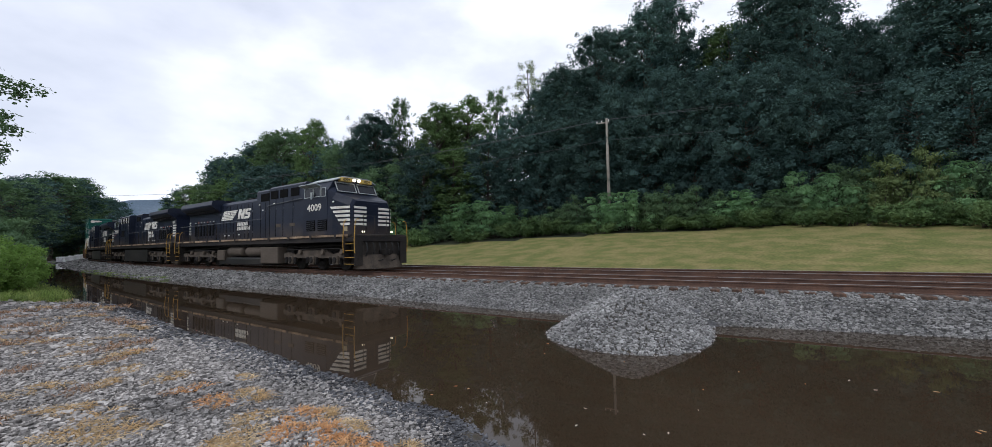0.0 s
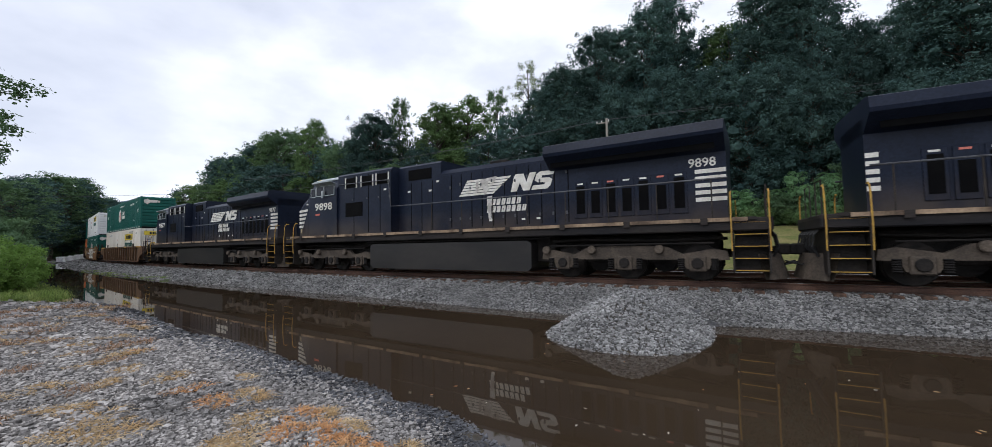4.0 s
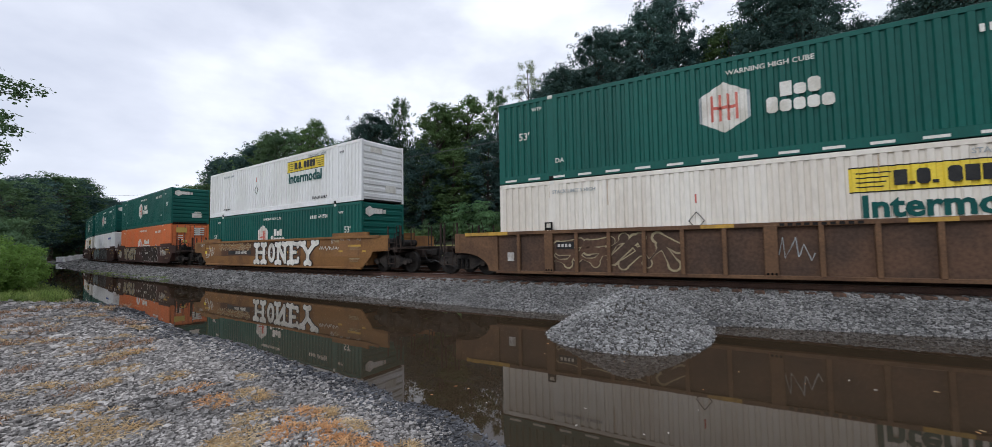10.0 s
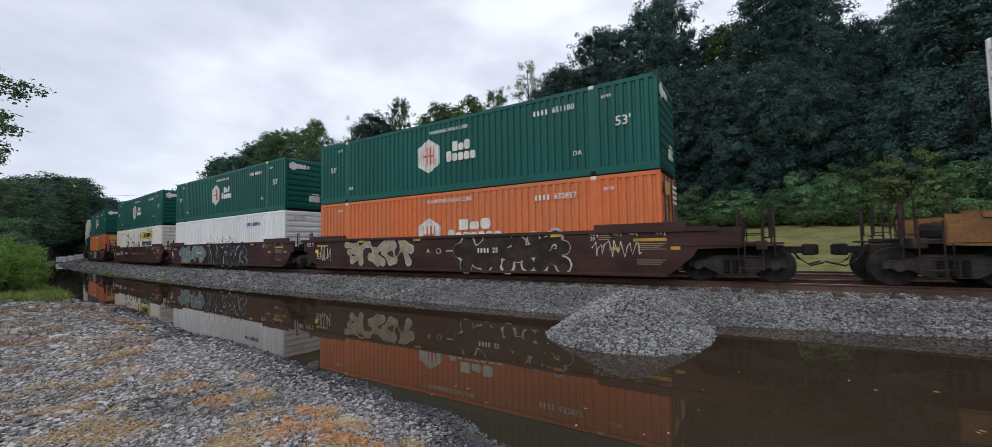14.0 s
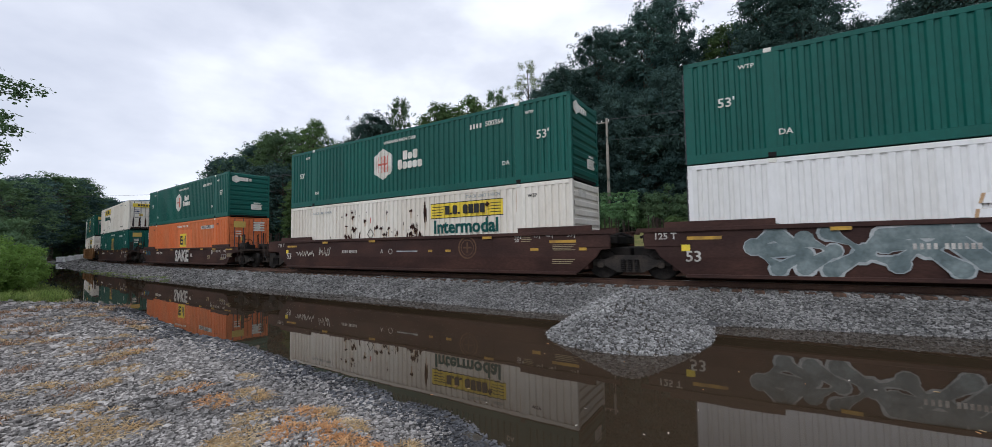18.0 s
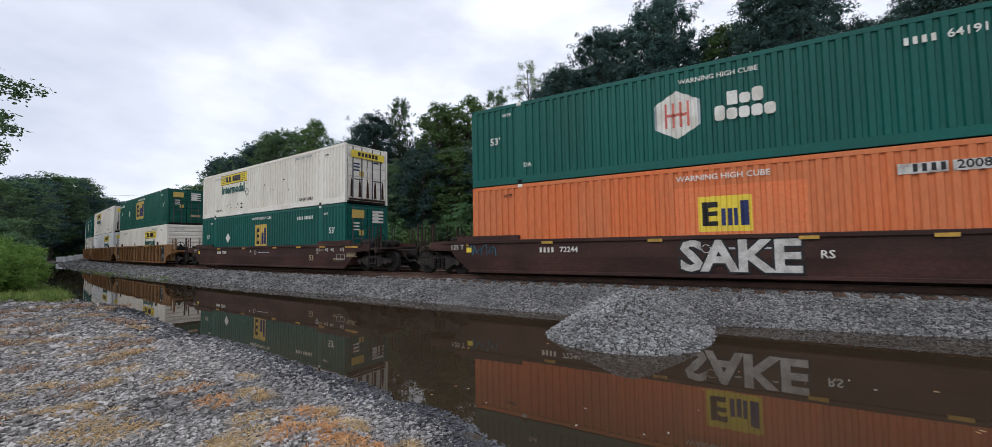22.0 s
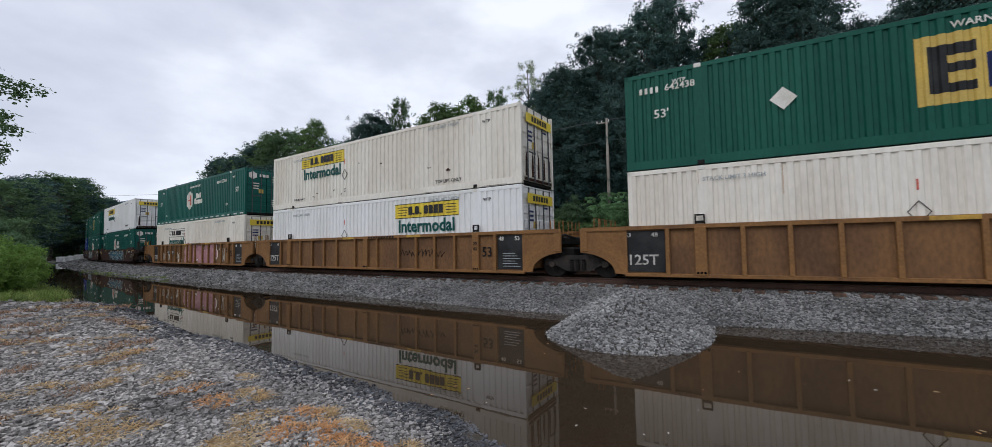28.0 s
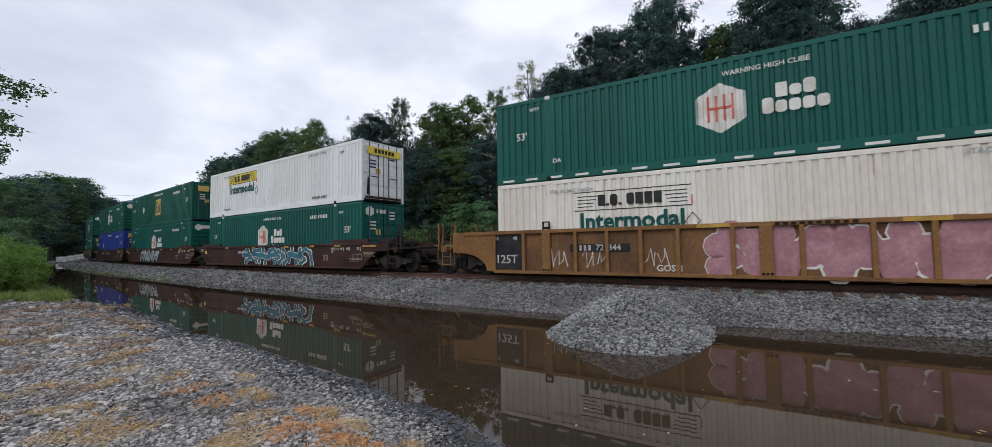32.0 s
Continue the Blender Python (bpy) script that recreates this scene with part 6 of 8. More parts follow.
        for x in (-9.4, -8.0, -6.6, -5.2, -3.8, -2.4, -1.0, 0.5):
            part("rail_post", tube([(0, 0, 1.72), (0, 0, 2.78)], 0.018, 6), M["loco_dusty"], L).location = (x, sg * 1.5, 0)
        for x, f in ((10.32, 1), (-10.25, -1)):
            stair(L, x, sg, f)
    # ends: pilots, couplers, end rails
    for sign in (1, -1):
        flip = 0 if sign > 0 else 180
        piece("end_platform", lambda: box(9.6, 10.75, -1.5, 1.5, 1.60, 1.72, 0.02), D, L, pose(0, 0, 0, 0, 0, flip))
        piece("pilot_plate", lambda: prism_x([(-1.1, 0.35), (1.1, 0.35), (1.1, 1.6), (-1.1, 1.6)], 10.45, 10.6), D, L, pose(0, 0, 0, 0, 0, flip))
        piece("snow_plough", lambda: plough_mesh(), M["loco_bogie"], L, pose(0, 0, 0, 0, 0, flip))
        coupler(L, 10.75 * sign, sign, 0.88)
        for k in range(6):
            y = -0.95 + k * 0.38
            piece("air_hose", lambda: tube([(10.6, 0, 1.5), (10.8, 0, 1.25), (10.85, 0, 0.95), (10.72, 0, 0.7)], 0.03, 6), M["black_paint"], L, pose(0, y, 0, 0, 0, 0) if sign > 0 else pose(0, y, 0, 0, 0, 180), key="loco")
        piece("end_rail", lambda: end_rail_mesh(), M["loco_dusty"], L, pose(0, 0, 0, 0, 0, flip))
        loco_bogie(L, 7.0 * sign)
    for i in range(5):
        part("front_stripe", box(9.985, 10.0, -1.05 + 0.0, 1.05, 2.18 + i * 0.2, 2.29 + i * 0.2), M["white_paint"], L)
    part("nose_door", box(9.99, 10.02, -0.35, 0.35, 1.75, 3.25, 0.01), B, L)
    if plain_wheel:
        for sg in (-1, 1):
            w = part("handbrake_wheel", brake_wheel_mesh(), M["rail_grey"], L)
            w.matrix_local = side_pose(-6.0, H + 0.07, 2.95, sg) @ pose(0, 0, 0, 0, 0, 90) @ Matrix.Diagonal((1, 0.85, 0.85, 1))
    return L


def prism_x(outline, x0, x1):
    """An outline in y and z, drawn out along x."""
    bm = bmesh.new()
    a = [bm.verts.new((x0, y, z)) for y, z in outline]
    b = [bm.verts.new((x1, y, z)) for y, z in outline]
    n = len(outline)
    for k in range(n):
        bm.faces.new((a[k], a[(k + 1) % n], b[(k + 1) % n], b[k]))
    bm.faces.new(a[::-1])
    bm.faces.new(b)
    bmesh.ops.recalc_face_normals(bm, faces=bm.faces[:])
    return bm


def add_disc_x(x0, x1, y, z, r, sides=14):
    bm = bmesh.new()
    add_tube(bm, [(x0, y, z), (x1, y, z)], r, sides)
    return bm


def frame_mesh(w, h, t):
    bm = bmesh.new()
    for y0, y1, z0, z1 in ((-w, w, h - t, h), (-w, w, -h, -h + t), (-w, -w + t, -h, h), (w - t, w, -h, h)):
        add_box(bm, 0.0, 0.03, y0, y1, z0, z1)
    return bm


def frame_mesh_xz(w, h, t):
    bm = bmesh.new()
    for x0, x1, z0, z1 in ((-t, w + t, h, h + t), (-t, w + t, -t, 0), (-t, 0, 0, h), (w, w + t, 0, h)):
        add_box(bm, x0, x1, -0.03, 0.0, z0, z1)
    return bm


def plough_mesh():
    bm = bmesh.new()
    pts = [(10.55, -1.35), (10.95, -0.7), (11.02, 0.0), (10.95, 0.7), (10.55, 1.35)]
    lo = [bm.verts.new((x + 0.08, y, 0.12)) for x, y in pts]
    hi = [bm.verts.new((x - 0.1, y, 0.78)) for x, y in pts]
    bk = [bm.verts.new((x - 0.16, y, 0.78)) for x, y in pts]
    bl = [bm.verts.new((x - 0.02, y, 0.12)) for x, y in pts]
    for i in range(4):
        bm.faces.new((lo[i], lo[i + 1], hi[i + 1], hi[i]))
        bm.faces.new((hi[i], hi[i + 1], bk[i + 1], bk[i]))
        bm.faces.new((bk[i], bk[i + 1], bl[i + 1], bl[i]))
    return bm


def end_rail_mesh():
    bm = bmesh.new()
    add_tube(bm, [(10.62, -1.0, 1.7), (10.62, -1.0, 2.6), (10.62, -0.35, 2.6), (10.62, -0.35, 1.72)], 0.018, 6)
    add_tube(bm, [(10.62, 0.35, 1.7), (10.62, 0.35, 2.6), (10.62, 1.0, 2.6), (10.62, 1.0, 1.72)], 0.018, 6)
    return bm


# ---- the train: every thing, and where its middle lies along the line ----
TRAIN = []


def ride(ob, s, z=0.0, half=7.0, turned=False):
    TRAIN.append((ob, s, z, half, turned))
    return ob


lo = locomotive("4009", lit=True, round_tanks=True, label="dusty black diesel locomotive with white nose stripes, leading the train")
ride(lo, -21.75)
lo = locomotive("9898", label="black diesel locomotive running cab backwards, with a dusty sill")
for sg_ in (-1, 1):
    for outline_ in (((-0.1, 3.66), (0.28, 3.64), (0.2, 3.42), (0.26, 3.2), (0.06, 3.02), (-0.02, 3.3), (-0.16, 3.38)), ((0.2, 3.66), (0.62, 3.7), (0.5, 3.5), (0.3, 3.52)), ((0.16, 2.95), (0.40, 2.98), (0.34, 2.4), (0.38, 2.1), (0.24, 2.1), (0.20, 2.5)), ((-0.34, 3.5), (-0.2, 3.62), (-0.24, 3.2), (-0.36, 3.1))):
        part("paint_scar", prism([(x_ - 1.95, z_) for x_, z_ in outline_], -0.016, 0.0), M["white_faded"], lo, "flaked patch of pale primer").matrix_local = side_pose(0, 0.974, 0, sg_) if sg_ < 0 else side_pose(-3.6, 0.974, 0, sg_)
ride(lo, -44.05, turned=True)
lo = locomotive("9877", plain_wheel=True, label="black diesel locomotive running backwards ahead of the container cars")
ride(lo, -66.35, turned=True)

wells = [
    (-89.4, "brown_trim", 1.55, "rusty brown well car with posts along its sides", dict(posts=True, panel="brown_panel", front_coupled=True, rear_coupled=True)),
    (-113.0, "ochre", 1.62, "ochre yellow well car with smooth sides and spray-can lettering", dict(front_coupled=True, rear_coupled=True)),
    (-136.75, "maroon", 1.50, "maroon well car covered with faded spray-can lettering", dict(front_coupled=True, rear_bogie=True)),
    (-156.2, "maroon", 1.50, "maroon middle well unit with black and silver spray-can lettering", dict(front_bogie=False)),
    (-175.7, "maroon", 1.50, "maroon well car with white scrawls along its side", dict(front_bogie=False, rear_coupled=True)),
    (-199.35, "maroon", 1.27, "low maroon well car with a white spray-can tag", dict(front_coupled=True, rear_coupled=True)),
    (-222.95, "maroon", 1.27, "low maroon well car with yellow stripes on its chord", dict(front_coupled=True, rear_coupled=True)),
    (-246.4, "ochre", 1.58, "ochre well car with side posts and black panels", dict(posts=True, panel="ochre_panel", front_coupled=True)),
    (-266.1, "ochre", 1.58, "ochre middle well unit with side posts", dict(posts=True, panel="ochre_panel", front_bogie=False)),
    (-285.6, "ochre", 1.58, "ochre well car with side posts and pink spray-can lettering", dict(posts=True, panel="ochre_panel", front_bogie=False, rear_coupled=True)),
    (-309.1, "maroon", 1.30, "maroon well car with a teal spray-can piece", dict(front_coupled=True)),
    (-328.5, "maroon", 1.30, "maroon middle well unit with pale spray-can lettering", dict(front_bogie=False)),
    (-348.0, "maroon", 1.30, "maroon end well unit far back in the train", dict(front_bogie=False, rear_coupled=True)),
    (-371.6, "maroon", 1.30, "maroon well car at the back of the train", dict(front_coupled=True, rear_coupled=True)),
]
CARS = []
NUMBERS = {1: ("645582", -3.2), 2: ("253222", 2.3), 5: ("72244", -4.6), 6: ("72451", -4.6)}
for s_, style_, top_, label_, kw_ in wells:
    car = well_car(style_, top_, label_, **kw_)
    CARS.append(car)
    car_marks(car, top_, "brown" if kw_.get("panel") == "brown_panel" else kw_.get("posts", False), *NUMBERS.get(len(CARS) - 1, ("", -3.0)))
    ride(car, s_, 0.0, 9.85)
swirl(CARS[0], -6.1, -2.3, 0.3, 1.35, "brown_panel", "spray_tan", 3, 4, y=-SIDE + 0.052)
scrawl(CARS[0], 0.2, 0.95, 0.6, 1.2, "spray_silver", 4, y=-SIDE + 0.05)
fat_word(CARS[1], HONEY, -SIDE - 0.012)
for x0_, x1_, ink_ in ((-8.0, -5.9, "ochre_dark"), (-5.9, 3.3, "brown_patch"), (6.1, 8.1, "ochre_dark")):
    part("paint_patch", box(x0_, x1_, -SIDE - 0.004, -SIDE + 0.002, CREASE + 0.01, 1.52), M[ink_], CARS[1], "browner repainted patch")
part("paint_patch", box(-4.9, -2.0, -SIDE - 0.006, -SIDE, 0.80, 1.05), M["black_paint"], CARS[1], "black strip behind the car's number")
part("notice_plate", box(9.28, 9.88, -SIDE - 0.012, -SIDE, 1.05, 1.40), M["black_paint"], CARS[1], "dark notice plate with a pale border")
for z_ in (1.07, 1.2, 1.38):
    blocks(CARS[1], 9.30, 9.86, -SIDE - 0.013, z_ - 0.008, z_ + 0.008, 1, M["white_faded"], name="notice_bar")
swirl(CARS[1], -6.2, -2.1, 1.08, 1.48, "ochre_dark", "spray_tan", 31, 7)
scrawl(CARS[1], -7.7, -6.9, 0.7, 1.4, "white_paint", 6)
scrawl(CARS[1], 5.0, 6.6, 1.0, 1.2, "white_paint", 7)
swirl(CARS[2], -5.9, -1.9, 0.3, 1.45, "spray_tan", "spray_silver", 8, 4)
swirl(CARS[2], 0.7, 5.1, 0.24, 1.46, "grime", "white_faded", 9, 5, fat=0.26)
scrawl(CARS[2], -7.9, -7.0, 0.5, 1.2, "white_paint", 10)
scrawl(CARS[2], 6.0, 7.6, 0.7, 1.2, "white_paint", 11)
swirl(CARS[3], -6.6, -2.2, 0.25, 1.45, "spray_slate", "spray_silver", 12, 4, fat=0.16)
swirl(CARS[3], -1.6, 3.9, 0.2, 1.45, "black_paint", "spray_silver", 13, 5, fat=0.20)
faded_ring(CARS[4], 3.86, 1.04, 0.40, "brown_trim")
scrawl(CARS[4], -7.3, -5.7, 0.7, 1.0, "white_paint", 14)
scrawl(CARS[4], -5.4, -4.4, 0.7, 1.15, "white_paint", 15)
sprayed(CARS[5], "SAKE", 0.45, 0.68, 1.15, "white_faded", "black_paint", 1.06)
write(CARS[5], "RS", 2.35, -SIDE - 0.01, 0.75, 0.28, M["white_paint"])
scrawl(CARS[5], -8.2, -6.9, 0.75, 1.15, "spray_teal", 17, r=0.022)
scrawl(CARS[8], 2.0, 4.6, 0.7, 1.0, "dark_iron", 18, y=-SIDE + 0.05)
swirl(CARS[9], -1.2, 4.1, 0.25, 1.45, "spray_pink", "white_paint", 19, 5, y=-SIDE + 0.052, fat=0.27)
for k_, x_ in enumerate((-6.3, -4.9, -3.2, 4.7)):
    scrawl(CARS[9], x_, x_ + 0.9, 0.35, 0.95 if k_ < 3 else 1.3, "white_paint", 20 + k_, y=-SIDE + 0.05)
part("number_patch", box(-5.35, -3.45, -SIDE + 0.034, -SIDE + 0.05, 0.86, 1.10), M["black_paint"], CARS[9], "black strip behind the car's number")
fleet_number(CARS[9], "721344", -4.45, -SIDE + 0.026, 0.98, 0.26, M["white_faded"])
write(CARS[9], "GOSH", -2.35, -SIDE + 0.03, 0.36, 0.26, M["white_paint"])
swirl(CARS[10], -3.0, 4.3, 0.2, 1.25, "spray_teal", "white_paint", 25, 7)
swirl(CARS[11], -4.0, 1.0, 0.2, 1.2, "spray_silver", "spray_teal", 26, 5)

Z1, Z2 = 0.36, 0.36 + CH + 0.035
GREEN = "green corrugated steel container with a white hexagon badge"
WHITE = "white corrugated container with a yellow name board"
stack = [
    (0, white_container("cream", WHITE), green_container("green", "green corrugated container, white hexagon badge, dashed bottom rail", dashes=True, number="515783")),
    (1, green_container("green", GREEN, low_logo=True, number="641926"), white_container("white", WHITE + " high on its side", sign=1.65, sign_z=1.95, louvred=True)),
    (2, badge_container("orange", "orange corrugated container with a white hexagon badge", plate=None, number="632857"), green_container("green", GREEN, number="651180")),
    (3, container_shell("white", "white corrugated container with raised blank lettering", True), green_container("green", GREEN)),
    (4, white_container("cream", "cream container with a yellow name board and rust patches", sign=1.9, rusty=70, louvred=True), green_container("green", GREEN, number="500364")),
    (5, badge_container("orange", "orange corrugated container with a yellow badge", plate="sign_yellow", x=0.2, z=1.52, w=1.3, h=0.98, number="200851"), green_container("green", GREEN, number="641911")),
    (6, badge_container("green", "dark green container with a gold badge and doors"), white_container("cream", "cream container with worn rusty doors", sign=-5.3, sign_z=2.05, louvred=False, speckled=True)),
    (7, white_container("cream", WHITE, sign=1.6, louvred=True), badge_container("green_faded", "green container with a gold badge high on its side", x=-0.3, z=1.6, w=2.6, h=1.6, number="642438", x_number=-6.9)),
    (8, white_container("white", WHITE, sign=1.76, sign_z=1.95), white_container("cream", "cream container with rust-streaked doors and a yellow board", sign=-5.3, sign_z=2.0, seed=5, speckled=True)),
    (9, white_container("cream", "cream container with a faded outlined name board", sign=-5.2, sign_z=1.8, faded=True), green_container("green", "green corrugated container, white hexagon badge, dashed bottom rail, and doors", dashes=True, louvred=False, number="522558")),
    (10, green_container("green", GREEN, low_logo=True, louvred=False), white_container("white", WHITE + " and white doors", sign=-5.3, sign_z=1.95)),
    (11, green_container("green", GREEN, low_logo=True), badge_container("green_faded", "faded green container with a gold badge")),
    (12, badge_container("blue", "blue corrugated container low in its well", plate=None), green_container("green_faded", GREEN)),
    (13, badge_container("green_faded", "faded green container low in its well", plate=None), green_container("green_faded", GREEN)),
]
hexagon(stack[2][1], -0.9, 1.2, 0.72, plate="white_paint")
name_rows(stack[2][1], 0.1, 2.6, 0.95, 1.75, M["white_paint"], 3, 7)
for k_ in range(5):
    x_ = -2.5 + 0.98 * k_
    for dx_, ink_, proud_ in ((-0.06, "rust_drip", 0.004), (0.0, "white", 0.012)):
        part("faded_name_shape", prism([(x_ + dx_, 0.92), (x_ + dx_ + 0.72, 0.92), (x_ + dx_ + 0.78, 1.14), (x_ + dx_ + 0.34, 1.14), (x_ + dx_ + 0.38, 1.28), (x_ + dx_ + 0.82, 1.30), (x_ + dx_ + 0.92, 1.70), (x_ + dx_ + 0.18, 1.70), (x_ + dx_ + 0.12, 1.48), (x_ + dx_ + 0.56, 1.47), (x_ + dx_ + 0.53, 1.38), (x_ + dx_ + 0.08, 1.36)], Y0 - proud_, Y0 + 0.004), M[ink_], stack[3][1])
for k_ in range(5):
    part("name_bar", prism_x([(-0.9 + 0.38 * k_, 1.75), (-0.62 + 0.38 * k_, 1.75), (-0.68 + 0.38 * k_, 2.25), (-0.96 + 0.38 * k_, 2.25)], -CL / 2 - 0.012, -CL / 2 + 0.02), M["blue"], stack[3][1])
fleet_number(stack[3][1], "", 4.5, Y0, 2.25, 0.30, M["blue"])
for k_, low_, high_ in stack:
    ride(low_, wells[k_][0], Z1, 9.85)
    ride(high_, wells[k_][0], Z2, 9.85)

# ---- trees and bushes ----


def ball_points():
    bm = bmesh.new()
    bmesh.ops.create_icosphere(bm, subdivisions=1, radius=1.0)
    v = np.array([q.co for q in bm.verts])
    f = np.array([[q.index for q in t.verts] for t in bm.faces])
    bm.free()
    return v, f


BALL_V, BALL_F = ball_points()


def leaf_cloud(name, centres, radii, count, size, material, flat=0.8, droop=0.0, fine=False, body=0.0):
    """Small leaves on the outside of clumps round the given centres; body: the least radius of a clump that is closed inside."""
    centres, radii = np.asarray(centres), np.asarray(radii)
    pick = np.random.choice(len(centres), count, p=radii ** 2 / np.sum(radii ** 2))
    d = np.random.normal(size=(count, 3))
    d /= np.linalg.norm(d, axis=1)[:, None]
    d[:, 2] = np.abs(d[:, 2]) * np.where(np.random.rand(count) < 0.74, 1, -1)
    if body:
        r = radii[pick] * (0.45 + 0.65 * np.random.rand(count) ** 0.8 + np.where(np.random.rand(count) < 0.14, 0.3 * np.random.rand(count), 0.0))
        loose = 0.42
    else:
        r = radii[pick] * (0.35 + 0.8 * np.random.rand(count) ** 0.7 + np.where(np.random.rand(count) < 0.12, 0.35, 0.0))
        loose = 0.45
    p = centres[pick] + d * r[:, None] * np.array([1, 1, flat])
    nrm = d * (0.95 if body else 0.7) + np.random.normal(scale=loose, size=(count, 3)) + np.array([0, 0, 0.3])
    nrm /= np.linalg.norm(nrm, axis=1)[:, None]
    u = np.cross(nrm, np.random.normal(size=(count, 3)))
    u /= np.linalg.norm(u, axis=1)[:, None]
    w = np.cross(nrm, u)
    sz = (size * np.random.uniform(0.6, 1.35, count))[:, None]
    if not fine:
        q = np.stack([p - u * sz + w * sz * 0.3, p - w * sz * 0.75, p + u * sz + w * sz * 0.25 - nrm * sz * (0.25 + droop)], 1)
        v, f = q.reshape(-1, 3), np.arange(count * 3).reshape(count, 3)
        if body:
            big = np.flatnonzero(radii >= body)
            m = len(big)
            bv = BALL_V[None] * np.random.uniform(0.30, 0.58, (m, len(BALL_V), 1)) * radii[big][:, None, None] * np.array([1, 1, flat]) + centres[big][:, None, :]
            bf = BALL_F[None] + (np.arange(m) * len(BALL_V))[:, None, None] + len(v)
            v, f = np.concatenate([v, bv.reshape(-1, 3)]), np.concatenate([f, bf.reshape(-1, 3)])
        return grid_mesh(name, v, f, material)
    q = np.stack([p - u * sz, p - w * sz * 0.55 - nrm * sz * 0.12, p + u * sz - nrm * sz * (0.25 + droop), p + w * sz * 0.55 - nrm * sz * 0.12], 1)
    f = np.arange(count * 4).reshape(count, 4)
    return grid_mesh(name, q.reshape(-1, 3), f, material)


def frond_cloud(name, tips, length, material):
    """Rosettes of long drooping leaves, each a row of narrow leaflets along an arching rib."""
    v, f = [], []
    rng = np.random.RandomState(len(tips))
    for tip in tips:
        n = rng.randint(8, 12)
        for i in range(n):
            a = i * math.tau / n + rng.uniform(-0.3, 0.3)
            ln = length * rng.uniform(0.7, 1.2)
            rise, drop = rng.uniform(0.05, 0.5), rng.uniform(0.5, 1.0)
            out_, side = np.array([math.cos(a), math.sin(a), 0.0]), np.array([-math.sin(a), math.cos(a), 0.0])
            for k in range(7):
                t = (k + 0.6) / 7
                q = np.asarray(tip) + out_ * ln * t + np.array([0, 0, ln * (rise * t - drop * t * t)])
                lf = ln * 0.30 * math.sin(math.pi * (0.18 + 0.78 * t)) ** 0.7
                for sg in (-1, 1):
                    b = len(v)
                    v += [q, q + side * sg * lf * 0.5 + out_ * (0.05 + 0.04) * ln, q + side * sg * lf + out_ * 0.06 * ln - np.array([0, 0, lf * 0.35])]
                    f.append((b, b + 1, b + 2) if sg < 0 else (b, b + 2, b + 1))
                    v.append(q + side * sg * lf * 0.55 - out_ * 0.05 * ln - np.array([0, 0, lf * 0.15]))
                    f.append((b, b + 2, b + 3) if sg < 0 else (b, b + 3, b + 2))
    return v, f


def tree_kind(h, spread, clumps, leaves, size, material, bare=0.25, seed=0, clump=1.0, fine=False, closed=True):
    """Trunk with limbs, and a domed crown of clumps at the limbs' ends; returns the two meshes."""
    rng = random.Random(seed)
    bm = bmesh.new()
    lean = [rng.uniform(-0.03, 0.03) * h, rng.uniform(-0.03, 0.03) * h]
    axis = lambda f: Vector((lean[0] * f, lean[1] * f, (h - clump) * f))
    r0 = 0.014 * h + 0.05
    add_tube(bm, [axis(f) - Vector((0, 0, 0.4 if f == 0 else 0)) for f in (0, 0.25, 0.5, 0.75, 0.97)], [r0, r0 * 0.8, r0 * 0.6, r0 * 0.38, r0 * 0.12], 8)
    centres, radii = [], []
    for i in range(clumps):
        g = (i + rng.random()) / clumps
        f = bare + (1 - bare) * g
        prof = min(1.0, (1.04 - g) / 0.30) ** 0.5 * min(1.0, 0.5 + 1.7 * g)
        a = i * 2.4 + rng.uniform(-0.5, 0.5)
        reach = max(0.0, spread - clump * 0.7) * prof * rng.uniform(0.35, 1.0) ** 0.6
        root = axis(max(0.05, f - 0.10))
        tip = axis(f) + Vector((math.cos(a) * reach, math.sin(a) * reach, rng.uniform(-0.02, 0.02) * h))
        if reach > 0.4 * spread:
            mid_ = root.lerp(tip, 0.5) + Vector((0, 0, rng.uniform(-0.02, 0.03) * h))
            add_tube(bm, [root, mid_, tip], [r0 * 0.26, r0 * 0.16, r0 * 0.05], 4)
        centres.append(tip)
        radii.append(clump * rng.uniform(0.65, 1.2))
        for _k in range(5):
            v = Vector((rng.gauss(0, 1), rng.gauss(0, 1), rng.gauss(0.15, 0.7)))
            centres.append(tip + v * clump * 0.72)
            radii.append(clump * rng.uniform(0.28, 0.6))
    me = bpy.data.meshes.new("trunk")
    bm.to_mesh(me)
    bm.free()
    me.materials.append(M["bark"])
    return me, leaf_cloud("crown", [list(c) for c in centres], radii, leaves, size, material, fine=fine, body=0.62 * clump if closed and not fine else 0)


